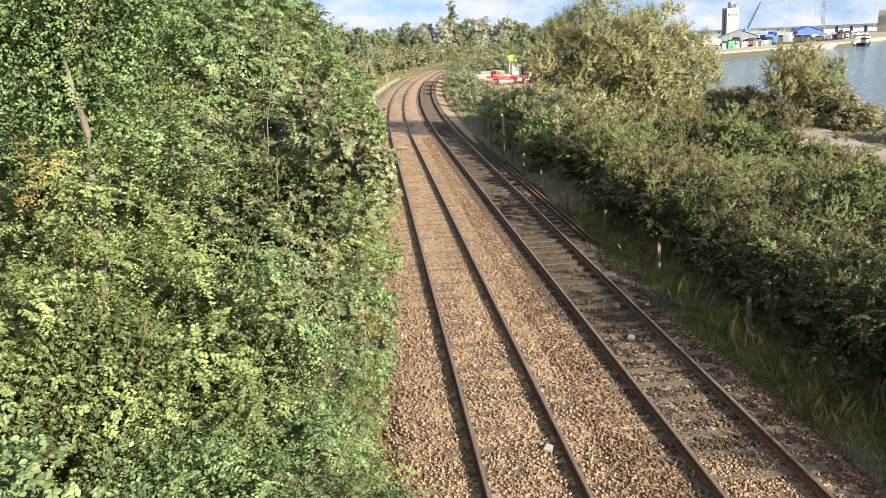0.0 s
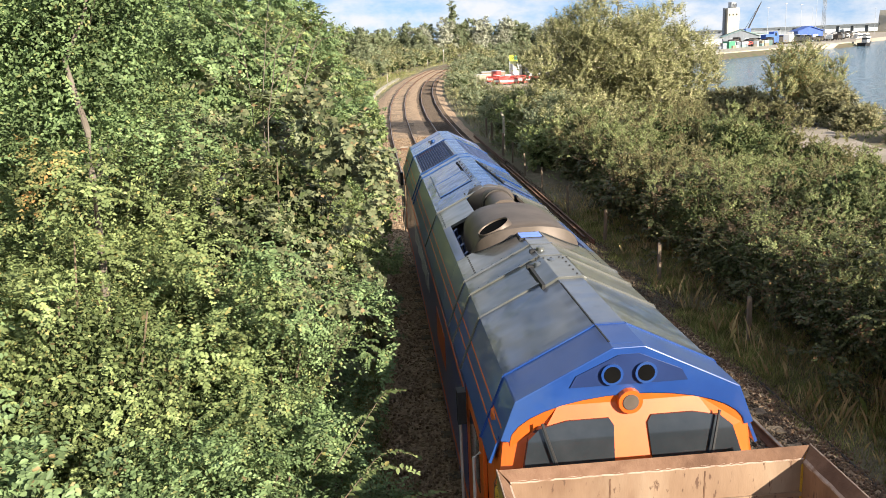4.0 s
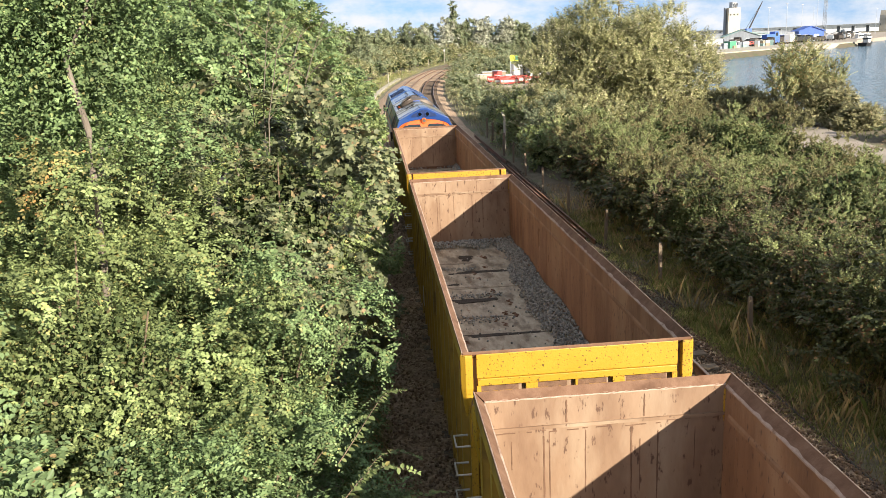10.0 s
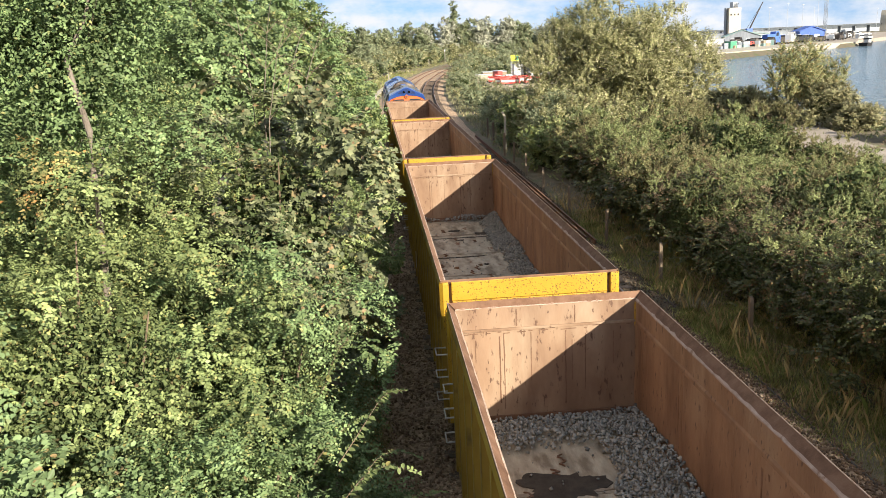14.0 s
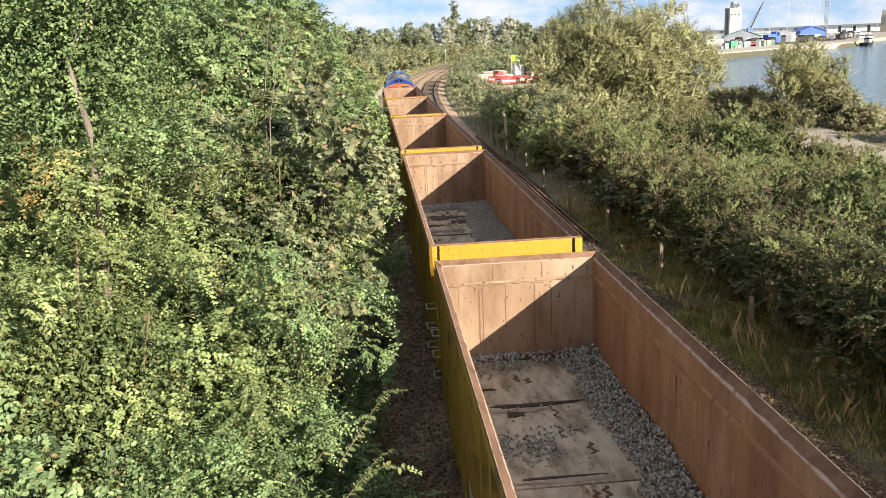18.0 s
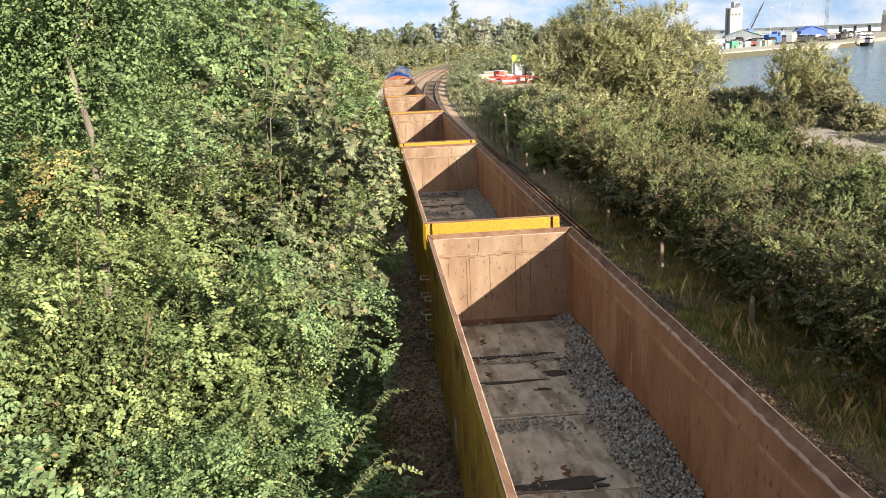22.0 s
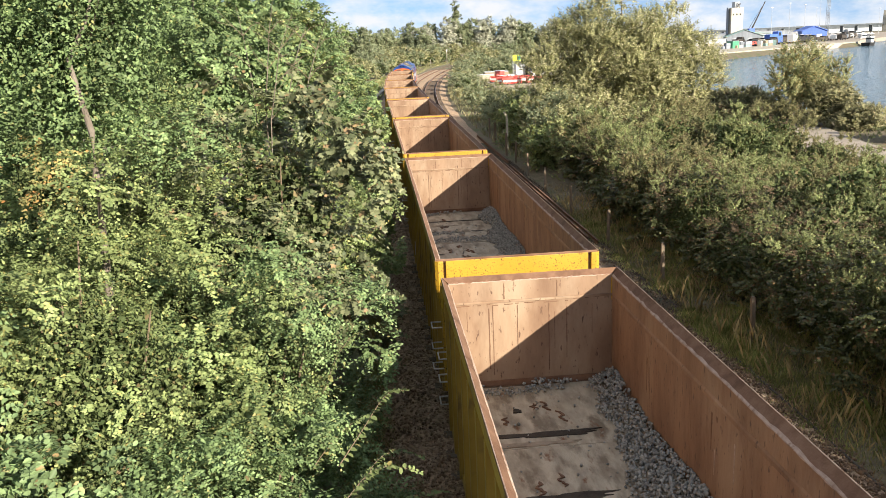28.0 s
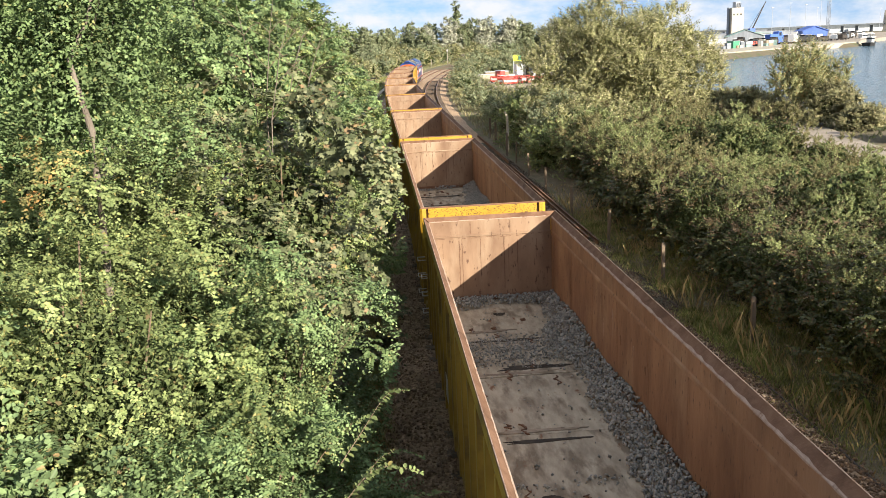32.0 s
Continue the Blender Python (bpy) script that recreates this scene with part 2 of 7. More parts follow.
TAN = [(0.135, 0.085, 0.048), (0.235, 0.158, 0.096), (0.305, 0.215, 0.136), (0.385, 0.285, 0.188), (0.190, 0.124, 0.073)]
DARK = [(0.036, 0.025, 0.016), (0.080, 0.056, 0.034), (0.130, 0.094, 0.058), (0.056, 0.041, 0.026)]
GREY = [(0.116, 0.120, 0.110), (0.242, 0.250, 0.230), (0.378, 0.384, 0.352), (0.174, 0.180, 0.164)]
M = {
    "ballast": ballast_mat("tan_ballast", [(a * 1.3, b * 1.3, c * 1.3) for a, b, c in TAN], dirt=(0.235, 0.162, 0.102)),
    "ballast_dark": ballast_mat("dirty_ballast", DARK, 17.0, (0.05, 0.055, 0.025), (0.42, 0.62)),
    "stones": stone_mat("tan_stones", TAN),
    "stones_brown": stone_mat("rust_stones", [(0.066, 0.040, 0.023), (0.135, 0.084, 0.048), (0.205, 0.136, 0.082), (0.098, 0.060, 0.034)]),
    "stones_dark": stone_mat("dark_stones", DARK),
    "stones_grey": stone_mat("grey_stones", GREY),
    "timber": surf("weathered_sleeper", (0.060, 0.044, 0.032), (0.120, 0.092, 0.068), 4.0, stretch=(1, 12, 4), rough=0.9, bump=0.6),
    "timber_pale": surf("dusty_sleeper", (0.128, 0.099, 0.071), (0.210, 0.166, 0.115), 4.0, stretch=(1, 12, 4), rough=0.9, bump=0.6),
    "rail_side": surf("rusty_rail", (0.105, 0.056, 0.032), (0.175, 0.098, 0.058), 9.0, rough=0.8, bump=0.3),
    "rail_top": surf("polished_rail_head", (0.36, 0.31, 0.27), (0.27, 0.22, 0.18), 6.0, rough=0.42, metal=0.7, bump=0.0),
    "soil": surf("dry_soil", (0.098, 0.083, 0.049), (0.180, 0.154, 0.098), 5.0, (0.090, 0.112, 0.041), 0.35, rough=1.0, bump=0.8, bscale=25.0),
    "path": surf("sandy_path", (0.268, 0.230, 0.184), (0.351, 0.306, 0.255), 2.0, (0.217, 0.191, 0.140), 0.3, rough=0.95, bump=0.4),
    "concrete": surf("grey_concrete", (0.336, 0.310, 0.250), (0.440, 0.405, 0.330), 4.0, (0.240, 0.224, 0.160), 0.6, rough=0.9),
    "bark": surf("pale_bark", (0.132, 0.108, 0.084), (0.216, 0.186, 0.150), 5.0, stretch=(1, 1, 0.3), rough=0.95, bump=0.8, bscale=30.0),
    "twig": surf("brown_twig", (0.13, 0.095, 0.06), (0.20, 0.15, 0.10), 5.0, rough=0.95),
    "sprig_brown": leaf_mat("dead_brown_sprig", (0.085, 0.060, 0.036), (0.16, 0.118, 0.074), (0.20, 0.16, 0.10), 0.7, 0.1, 0.1),
    "post": surf("weathered_post", (0.135, 0.102, 0.069), (0.190, 0.148, 0.105), 5.0, stretch=(1, 1, 0.2), rough=0.95, bump=0.3),
    "water": water_mat(),
    # foliage
    "privet": leaf_mat("small_oval_leaf", (0.107, 0.161, 0.067), (0.213, 0.296, 0.126), (0.30, 0.30, 0.12), 0.46, 0.18, 0.008, 2.0, 0.50),
    "lime": leaf_mat("light_green_leaf", (0.143, 0.188, 0.073), (0.277, 0.334, 0.134), (0.38, 0.33, 0.12), 0.46, 0.20, 0.015, 2.0, 0.50),
    "dogwood": leaf_mat("paired_broad_leaf", (0.124, 0.182, 0.082), (0.225, 0.311, 0.142), (0.30, 0.22, 0.11), 0.44, 0.18, 0.010, 2.0, 0.50),
    # shade inside the bushes is put into this darker leaf colour
    "inner": leaf_mat("shade_dark_inner_leaf", (0.055, 0.079, 0.031), (0.131, 0.162, 0.063), (0.15, 0.12, 0.06), 0.6, 0.12, 0.04),
    "maple": leaf_mat("maple_leaf", (0.083, 0.102, 0.054), (0.242, 0.260, 0.137), (0.290, 0.205, 0.110), 0.42, 0.16, 0.05),
    "gorse": leaf_mat("gorse_sprig", (0.183, 0.216, 0.092), (0.296, 0.331, 0.148), (0.24, 0.18, 0.10), 0.55, 0.20, 0.05, 3.0, 0.55),
    "gorse_dry": leaf_mat("dry_gorse_sprig", (0.161, 0.165, 0.076), (0.272, 0.262, 0.129), (0.24, 0.17, 0.10), 0.6, 0.2, 0.10, 3.0, 0.55),
    # tones kept low so the colour carries the shade of the hedge face
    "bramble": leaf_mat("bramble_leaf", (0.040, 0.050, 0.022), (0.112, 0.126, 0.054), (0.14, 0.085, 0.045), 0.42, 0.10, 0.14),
    "willow": leaf_mat("willow_leaf", (0.190, 0.200, 0.086), (0.400, 0.395, 0.205), (0.54, 0.49, 0.32), 0.45, 0.30, 0.10),
    "autumn": leaf_mat("yellowing_leaf", (0.185, 0.225, 0.105), (0.460, 0.450, 0.235), (0.50, 0.32, 0.15), 0.5, 0.36, 0.08),
    "turning": leaf_mat("orange_turning_leaf", (0.190, 0.210, 0.085), (0.440, 0.370, 0.145), (0.48, 0.25, 0.09), 0.5, 0.3, 0.14),
    "silver": leaf_mat("silver_leaf", (0.26, 0.28, 0.19), (0.48, 0.49, 0.38), (0.50, 0.50, 0.42), 0.6, 0.2, 0.3),
    # paler, greyer tones: distance haze is put into the leaf colour
    "wood_far": leaf_mat("hazed_far_leaf", (0.170, 0.205, 0.115), (0.300, 0.338, 0.200), (0.33, 0.30, 0.18), 0.7, 0.2, 0.1),
    "grass": leaf_mat("green_grass", (0.135, 0.165, 0.050), (0.320, 0.345, 0.120), (0.48, 0.38, 0.19), 0.6, 0.40, 0.15),
    "verge": leaf_mat("dry_green_verge", (0.190, 0.195, 0.095), (0.330, 0.315, 0.180), (0.40, 0.34, 0.19), 0.7, 0.2, 0.12),
    "straw": leaf_mat("dry_grass", (0.260, 0.195, 0.085), (0.480, 0.380, 0.190), (0.132, 0.165, 0.042), 0.7, 0.2, 0.15),
    # train
    "wagon_in": surf("rust_brown_lining", (0.168, 0.088, 0.046), (0.300, 0.172, 0.094), 1.9, (0.350, 0.232, 0.140), 1.1, (0.52, 0.72), rough=0.6, bump=0.25, bscale=14.0, stretch=(1, 1, 0.35), c4=(0.105, 0.056, 0.034), s4=17.0, t4=(0.60, 0.66)),
    "wagon_end": surf("dusty_end_lining", (0.180, 0.108, 0.064), (0.282, 0.186, 0.116), 1.9, (0.345, 0.258, 0.174), 1.3, (0.48, 0.70), rough=0.7, bump=0.25, bscale=14.0, stretch=(1, 1, 0.35), c4=(0.105, 0.056, 0.034), s4=17.0, t4=(0.60, 0.66)),
    "wagon_rim": surf("scraped_rim", (0.150, 0.081, 0.048), (0.215, 0.125, 0.078), 5.0, (0.112, 0.060, 0.036), 2.0, (0.5, 0.66), rough=0.75, bump=0.3, bscale=40.0, spec=0.2),
    "worn_edge": surf("bare_worn_edge", (0.34, 0.245, 0.185), (0.47, 0.360, 0.285), 9.0, (0.24, 0.150, 0.100), 6.0, (0.56, 0.66), rough=0.8, bump=0.5, bscale=90.0, spec=0.2),
    "wagon_yellow": surf("chipped_yellow_paint", (0.40, 0.228, 0.014), (0.45, 0.262, 0.022), 1.5, (0.065, 0.036, 0.014), 38.0, (0.635, 0.665), rough=0.5, bump=0.15, bscale=30.0, vary=0.085),
    "flaking": surf("flaking_yellow_paint", (0.40, 0.228, 0.014), (0.45, 0.262, 0.022), 1.5, (0.085, 0.045, 0.022), 9.0, (0.50, 0.54), rough=0.6, bump=0.3, bscale=30.0),
    "side_skin": surf("grimy_side_skin", (0.345, 0.205, 0.028), (0.44, 0.272, 0.040), 2.0, (0.19, 0.115, 0.032), 1.2, rough=0.65, bump=0.15),
    "damp": surf("damp_black_fines", (0.034, 0.030, 0.024), (0.058, 0.050, 0.040), 8.0, rough=0.8, bump=0.4, bscale=50.0, spec=0.25),
    "dust": surf("caked_pale_dust", (0.240, 0.200, 0.148), (0.34, 0.290, 0.222), 5.0, (0.16, 0.13, 0.094), 1.6, rough=0.9, bump=0.6, bscale=30.0),
    "wagon_olive": surf("dirty_yellow_paint", (0.34, 0.212, 0.026), (0.41, 0.262, 0.034), 2.0, (0.20, 0.125, 0.03), 1.2, rough=0.6, bump=0.15),
    "floor": surf("dust_caked_floor", (0.292, 0.258, 0.192), (0.472, 0.428, 0.330), 2.4, (0.190, 0.160, 0.114), 1.3, (0.50, 0.62), rough=0.85, bump=0.6, bscale=22.0, stretch=(2.6, 0.9, 1.0), c4=(0.175, 0.086, 0.043), s4=2.1, t4=(0.62, 0.70)),
    "steel_dark": surf("grimy_steel", (0.035, 0.03, 0.027), (0.075, 0.065, 0.055), 5.0, rough=0.75, metal=0.2),
    "hoop": surf("white_handrail", (0.560, 0.544, 0.496), (0.440, 0.416, 0.368), 8.0, rough=0.5, bump=0.0),
    "blue": surf("blue_gloss_paint", (0.012, 0.046, 0.190), (0.020, 0.068, 0.250), 1.0, (0.045, 0.085, 0.19), 0.8, (0.5, 0.75), rough=0.28, bump=0.04, bscale=6.0, coat=0.3),
    "blue_roof": surf("dusty_blue_roof", (0.014, 0.054, 0.190), (0.022, 0.074, 0.240), 1.2, (0.052, 0.094, 0.185), 0.5, (0.46, 0.72), rough=0.26, bump=0.8, bscale=2.6, bdist=0.09, bdetail=1.0, coat=0.5, spec=0.45),
    "blue_soot": surf("sooty_blue_roof", (0.030, 0.060, 0.135), (0.060, 0.085, 0.140), 1.0, (0.088, 0.094, 0.092), 0.6, (0.42, 0.62), rough=0.28, bump=0.8, bscale=2.2, bdist=0.08, bdetail=1.0, coat=0.6),
    "recess_blue": surf("dark_blue_recess", (0.008, 0.022, 0.085), (0.012, 0.030, 0.110), 2.0, rough=0.4, bump=0.0),
    "slat_blue": surf("radiator_blue", (0.030, 0.085, 0.340), (0.048, 0.125, 0.44), 3.0, rough=0.35, bump=0.05),
    "void": surf("black_mouth", (0.004, 0.004, 0.004), (0.006, 0.006, 0.006), 3.0, rough=0.95, bump=0.0, spec=0.05),
    "grey_roof": surf("sooty_roof", (0.078, 0.080, 0.070), (0.120, 0.122, 0.108), 1.3, (0.070, 0.090, 0.135), 0.35, (0.5, 0.72), rough=0.30, bump=0.8, bscale=2.2, bdist=0.06, bdetail=1.0, coat=0.6),
    "orange": surf("orange_paint", (0.55, 0.090, 0.008), (0.60, 0.115, 0.012), 2.0, rough=0.4, bump=0.02),
    "soot": surf("heat_browned_steel", (0.101, 0.079, 0.061), (0.146, 0.116, 0.094), 2.0, (0.068, 0.053, 0.041), 0.8, rough=0.55, metal=0.3, bump=0.06, bscale=8.0),
    "black": surf("black_void", (0.012, 0.012, 0.013), (0.022, 0.022, 0.022), 4.0, rough=0.7, bump=0.0),
    "mesh_bar": surf("grille_bar", (0.050, 0.082, 0.190), (0.110, 0.150, 0.270), 5.0, rough=0.4, metal=0.3, bump=0.0),
    "glass": surf("dark_cab_glass", (0.02, 0.025, 0.03), (0.03, 0.035, 0.04), 3.0, rough=0.08, bump=0.0),
    "white": surf("white_paint", (0.520, 0.520, 0.506), (0.578, 0.578, 0.564), 3.0, rough=0.5, bump=0.05),
    "red": surf("red_plastic", (0.42, 0.060, 0.048), (0.50, 0.090, 0.070), 3.0, rough=0.5, bump=0.05),
    "green_paint": surf("green_paint", (0.05, 0.22, 0.13), (0.07, 0.27, 0.16), 3.0, rough=0.6),
    "shed_blue": surf("blue_cladding", (0.05, 0.12, 0.42), (0.07, 0.15, 0.48), 1.0, rough=0.6, stretch=(1, 1, 0.1)),
    "shed_grey": surf("grey_cladding", (0.34, 0.37, 0.40), (0.42, 0.45, 0.47), 1.0, rough=0.6, stretch=(1, 1, 0.1)),
    "shed_dark": surf("dull_grey_cladding", (0.165, 0.190, 0.220), (0.230, 0.255, 0.285), 1.0, rough=0.7, stretch=(1, 1, 0.1)),
    "shed_teal": surf("teal_roofing", (0.16, 0.26, 0.25), (0.22, 0.32, 0.30), 1.0, rough=0.6),
    "cream": surf("cream_plaster", (0.422, 0.388, 0.313), (0.476, 0.442, 0.374), 0.5, rough=0.8),
    "far_shed": surf("dark_slate_cladding", (0.060, 0.075, 0.088), (0.095, 0.110, 0.122), 0.3, rough=0.8, stretch=(1, 1, 0.1)),
    "tan_roof": surf("faded_tan_sheet", (0.24, 0.19, 0.13), (0.31, 0.25, 0.18), 1.0, rough=0.8),
    "hivis": surf("hi_vis_board", (0.62, 0.72, 0.04), (0.68, 0.76, 0.06), 2.0, rough=0.6, bump=0.0),
}


# ---- the line of the railway ----
BEND, RADIUS, SIX = 58.0, 800.0, 3.465


def on_line(s, off=0.0):
    """Place and heading (radians, clockwise) at s metres along the left track, off metres to its right."""
    a = max(0.0, s - BEND) / RADIUS
    x, y = RADIUS * (1 - math.cos(a)), min(s, BEND) + RADIUS * math.sin(a)
    return x + off * math.cos(a), y - off * math.sin(a), a


def ribbon(profile, s0, s1, step, rough=0.0, seed=1):
    """Sweeps (offset, height) pairs along the line: an open sheet."""
    ss = []
    s = s0
    while s < s1:
        ss.append(s)
        s += step * (1 if s < 60 else 4)
    ss.append(s1)
    vs, fs, k = [], [], len(profile)
    for s in ss:
        for o, z in profile:
            x, y, _ = on_line(s, o)
            vs.append((x, y, z + (noise.noise((x * 1.3, y * 1.3, seed)) * rough if rough else 0)))
    for i in range(len(ss) - 1):
        for j in range(k - 1):
            a = i * k + j
            fs.append((a, a + 1, a + k + 1, a + k))
    return mesh_np("ribbon", vs, fs)


def build_rails():
    for off, name, label in ((0.06, "left", "railway track on tan ballast, sleepers nearly covered"),
                             (SIX + 0.03, "right", "older railway track with exposed dark timber sleepers")):
        track = thing("railway_track", label, "track", pose(0, 0, 0), kind="structure")
        for side in (-0.7525, 0.7525):
            o = off + side
            prof = [(-0.036, 0), (0.036, 0), (0.036, -0.035), (0.010, -0.05), (0.010, -0.13), (0.07, -0.15), (0.07, -0.16), (-0.07, -0.16), (-0.07, -0.15),
                    (-0.010, -0.13), (-0.010, -0.05), (-0.036, -0.035), (-0.036, 0)]
            r = part("rail", ribbon([(o + a, b) for a, b in prof], -150.0, 330.0, 4.0), M["rail_side"], track)
            part("running_surface", ribbon([(o - 0.022, 0.003), (o + 0.022, 0.003)], -150.0, 330.0, 4.0), M["rail_top"], r, "polished running surface of the rail")
        for k in range(200):
            s = 4.2 + 0.74 * k
            x, y, a = on_line(s, off)
            rnd = random.Random(k * 7 + len(name))
            if k == 0:
                g = Geo().box(-1.29, 1.29, -0.125, 0.125, -0.30, -0.155)
                sl = g.mesh("sleeper")
                sl.materials.append(M["timber"])
                sp = g.mesh("sleeper")
                sp.materials.append(M["timber_pale"])
            ob = part("sleeper", sl if (name == "right" and s > 19.0) else sp, None, track)
            drop = -0.018 if name == "left" else 0.004 if s > 19.0 else -0.026
            ob.matrix_basis = pose(x + rnd.uniform(-0.03, 0.03), y, drop * rnd.uniform(0.2, 1) , 0, rnd.uniform(-0.6, 0.6), -math.degrees(a) + rnd.uniform(-1, 1))


def build_ground():
    """One sheet to the horizon, lowered under the dock water."""
    shore = [(400, -60), (60, 20), (44, 52), (36, 72), (40, 110), (56, 170), (86, 214), (95, 224), (168, 288), (190, 330), (300, 470), (520, 560), (2500, 700), (2500, -60)]

    def wet(x, y):
        hit_, n = False, len(shore)
        for i in range(n):
            (x1, y1), (x2, y2) = shore[i], shore[(i + 1) % n]
            if (y1 > y) != (y2 > y) and x < (x2 - x1) * (y - y1) / (y2 - y1) + x1:
                hit_ = not hit_
        return hit_
    xs = [-2500, -900, -300, -120, -60, -35, -22] + [-16 + 1.0 * i for i in range(47)] + [32 + 2 * i for i in range(14)] + [62 + 8 * i for i in range(24)] + [260, 320, 420, 600, 1000, 2500]
    ys = [-400, -100, -40, -15] + [-6 + 1.5 * i for i in range(55)] + [78 + 4 * i for i in range(30)] + [200 + 8 * i for i in range(20)] + [370, 410, 460, 520, 600, 800, 1400, 4000]
    vs, fs = [], []
    for y in ys:
        for x in xs:
            z = -0.42 + 0.10 * noise.noise((x * 0.25, y * 0.25, 3.0)) + 0.05 * noise.noise((x * 1.1, y * 1.1, 5.0))
            if wet(x, y):
                z = -3.5
            elif y > 200:
                z = -0.1
            vs.append((x, y, z))
    w = len(xs)
    for j in range(len(ys) - 1):
        for i in range(w - 1):
            a = j * w + i
            fs.append((a, a + 1, a + w + 1, a + w))
    tagged(part("ground", mesh_np("ground", vs, fs), M["soil"]), "dry earth with thin weeds beside the railway", "ground", kind="structure")
    tagged(part("water", mesh_np("water", [(20, -100, -1.3), (3000, -100, -1.3), (3000, 1200, -1.3), (20, 1200, -1.3)], [(0, 1, 2, 3)]), M["water"]),
           "rippled blue-grey water of a tidal dock", "water", kind="structure")
    tagged(part("ballast_bed", ribbon([(-2.9, -0.50), (-2.3, -0.36), (-1.9, -0.22), (-1.3, -0.175), (-0.9, -0.172), (-0.3, -0.168), (0.3, -0.168), (0.9, -0.172), (1.3, -0.16),
                                       (1.8, -0.14), (2.15, -0.17)], -150.0, 330.0, 0.5, 0.03), M["ballast"]),
           "bed of tan rust-stained railway ballast", "ballast", kind="structure")
    tagged(part("ballast_bed", ribbon([(2.15, -0.17), (2.4, -0.19), (2.9, -0.20), (3.5, -0.20), (4.1, -0.20), (4.5, -0.20), (5.0, -0.27), (5.6, -0.40), (6.0, -0.52)], -150.0, 19.4, 0.5, 0.03), M["ballast"]),
           "bed of tan rust-stained railway ballast", "ballast", kind="structure")
    tagged(part("ballast_bed", ribbon([(2.15, -0.17), (2.4, -0.19), (2.9, -0.20), (3.5, -0.20), (4.1, -0.20), (4.5, -0.20), (5.0, -0.27), (5.6, -0.40), (6.0, -0.52)], 19.4, 58.0, 0.5, 0.03), M["ballast_dark"]),
           "old dirty brown ballast with moss", "ballast", kind="structure")
    tagged(part("ballast_bed", ribbon([(2.15, -0.17), (2.4, -0.19), (2.9, -0.20), (3.5, -0.20), (4.1, -0.20), (4.5, -0.20), (5.0, -0.27), (5.6, -0.40), (6.0, -0.52)], 58.0, 330.0, 0.5, 0.03), M["ballast"]),
           "bed of tan rust-stained railway ballast", "ballast", kind="structure")
    vs = []
    for cx, cy in ((24, 5), (22, 20), (21.5, 35), (23.5, 48), (26.5, 60), (29, 75), (33, 100)):
        for o in (-5.5, -1.8, 1.8, 3.4):
            vs.append((cx + o, cy, -0.26 + 0.03 * o * 0.2))
    fs = [(i * 4 + j, i * 4 + j + 1, i * 4 + j + 5, i * 4 + j + 4) for i in range(6) for j in range(3)]
    tagged(part("path", mesh_np("path", vs, fs), M["path"]), "pale sandy gravel path beside the water", "path", kind="structure")


# ---- stones, grass and leaves ----
def stones_mesh(pts, size, seed, flat=0.8):
    """Angular stones at the given places: six-sided, each one uneven."""
    r = np.random.RandomState(seed)
    pts = np.asarray(pts, float)
    n = len(pts)
    corner = np.array([(-1, -1, -1), (1, -1, -1), (1, 1, -1), (-1, 1, -1), (-1, -1, 1), (1, -1, 1), (1, 1, 1), (-1, 1, 1)], float) * 0.5
    v = corner[None] * (0.62 + 0.38 * r.rand(n, 8, 1)) * r.uniform(0.7, 1.3, (n, 1, 3)) * np.asarray(size).reshape(-1, 1, 1)
    v[:, :, 2] *= flat
    q = r.randn(n, 4)
    q /= np.linalg.norm(q, axis=1, keepdims=True)
    w, x, y, z = q.T
    rot = np.stack([1 - 2 * (y * y + z * z), 2 * (x * y - z * w), 2 * (x * z + y * w), 2 * (x * y + z * w), 1 - 2 * (x * x + z * z), 2 * (y * z - x * w),
                    2 * (x * z - y * w), 2 * (y * z + x * w), 1 - 2 * (x * x + y * y)], 1).reshape(n, 3, 3)
    v = np.einsum("nij,nkj->nki", rot, v) + pts[:, None]
    f = np.array([(3, 2, 1, 0), (4, 5, 6, 7), (0, 1, 5, 4), (1, 2, 6, 5), (2, 3, 7, 6), (3, 0, 4, 7)])
    return mesh_np("stones", v.reshape(-1, 3), (f[None] + 8 * np.arange(n)[:, None, None]).reshape(-1, 4))


def unit(a):
    return a / np.maximum(np.linalg.norm(a, axis=-1, keepdims=True), 1e-6)


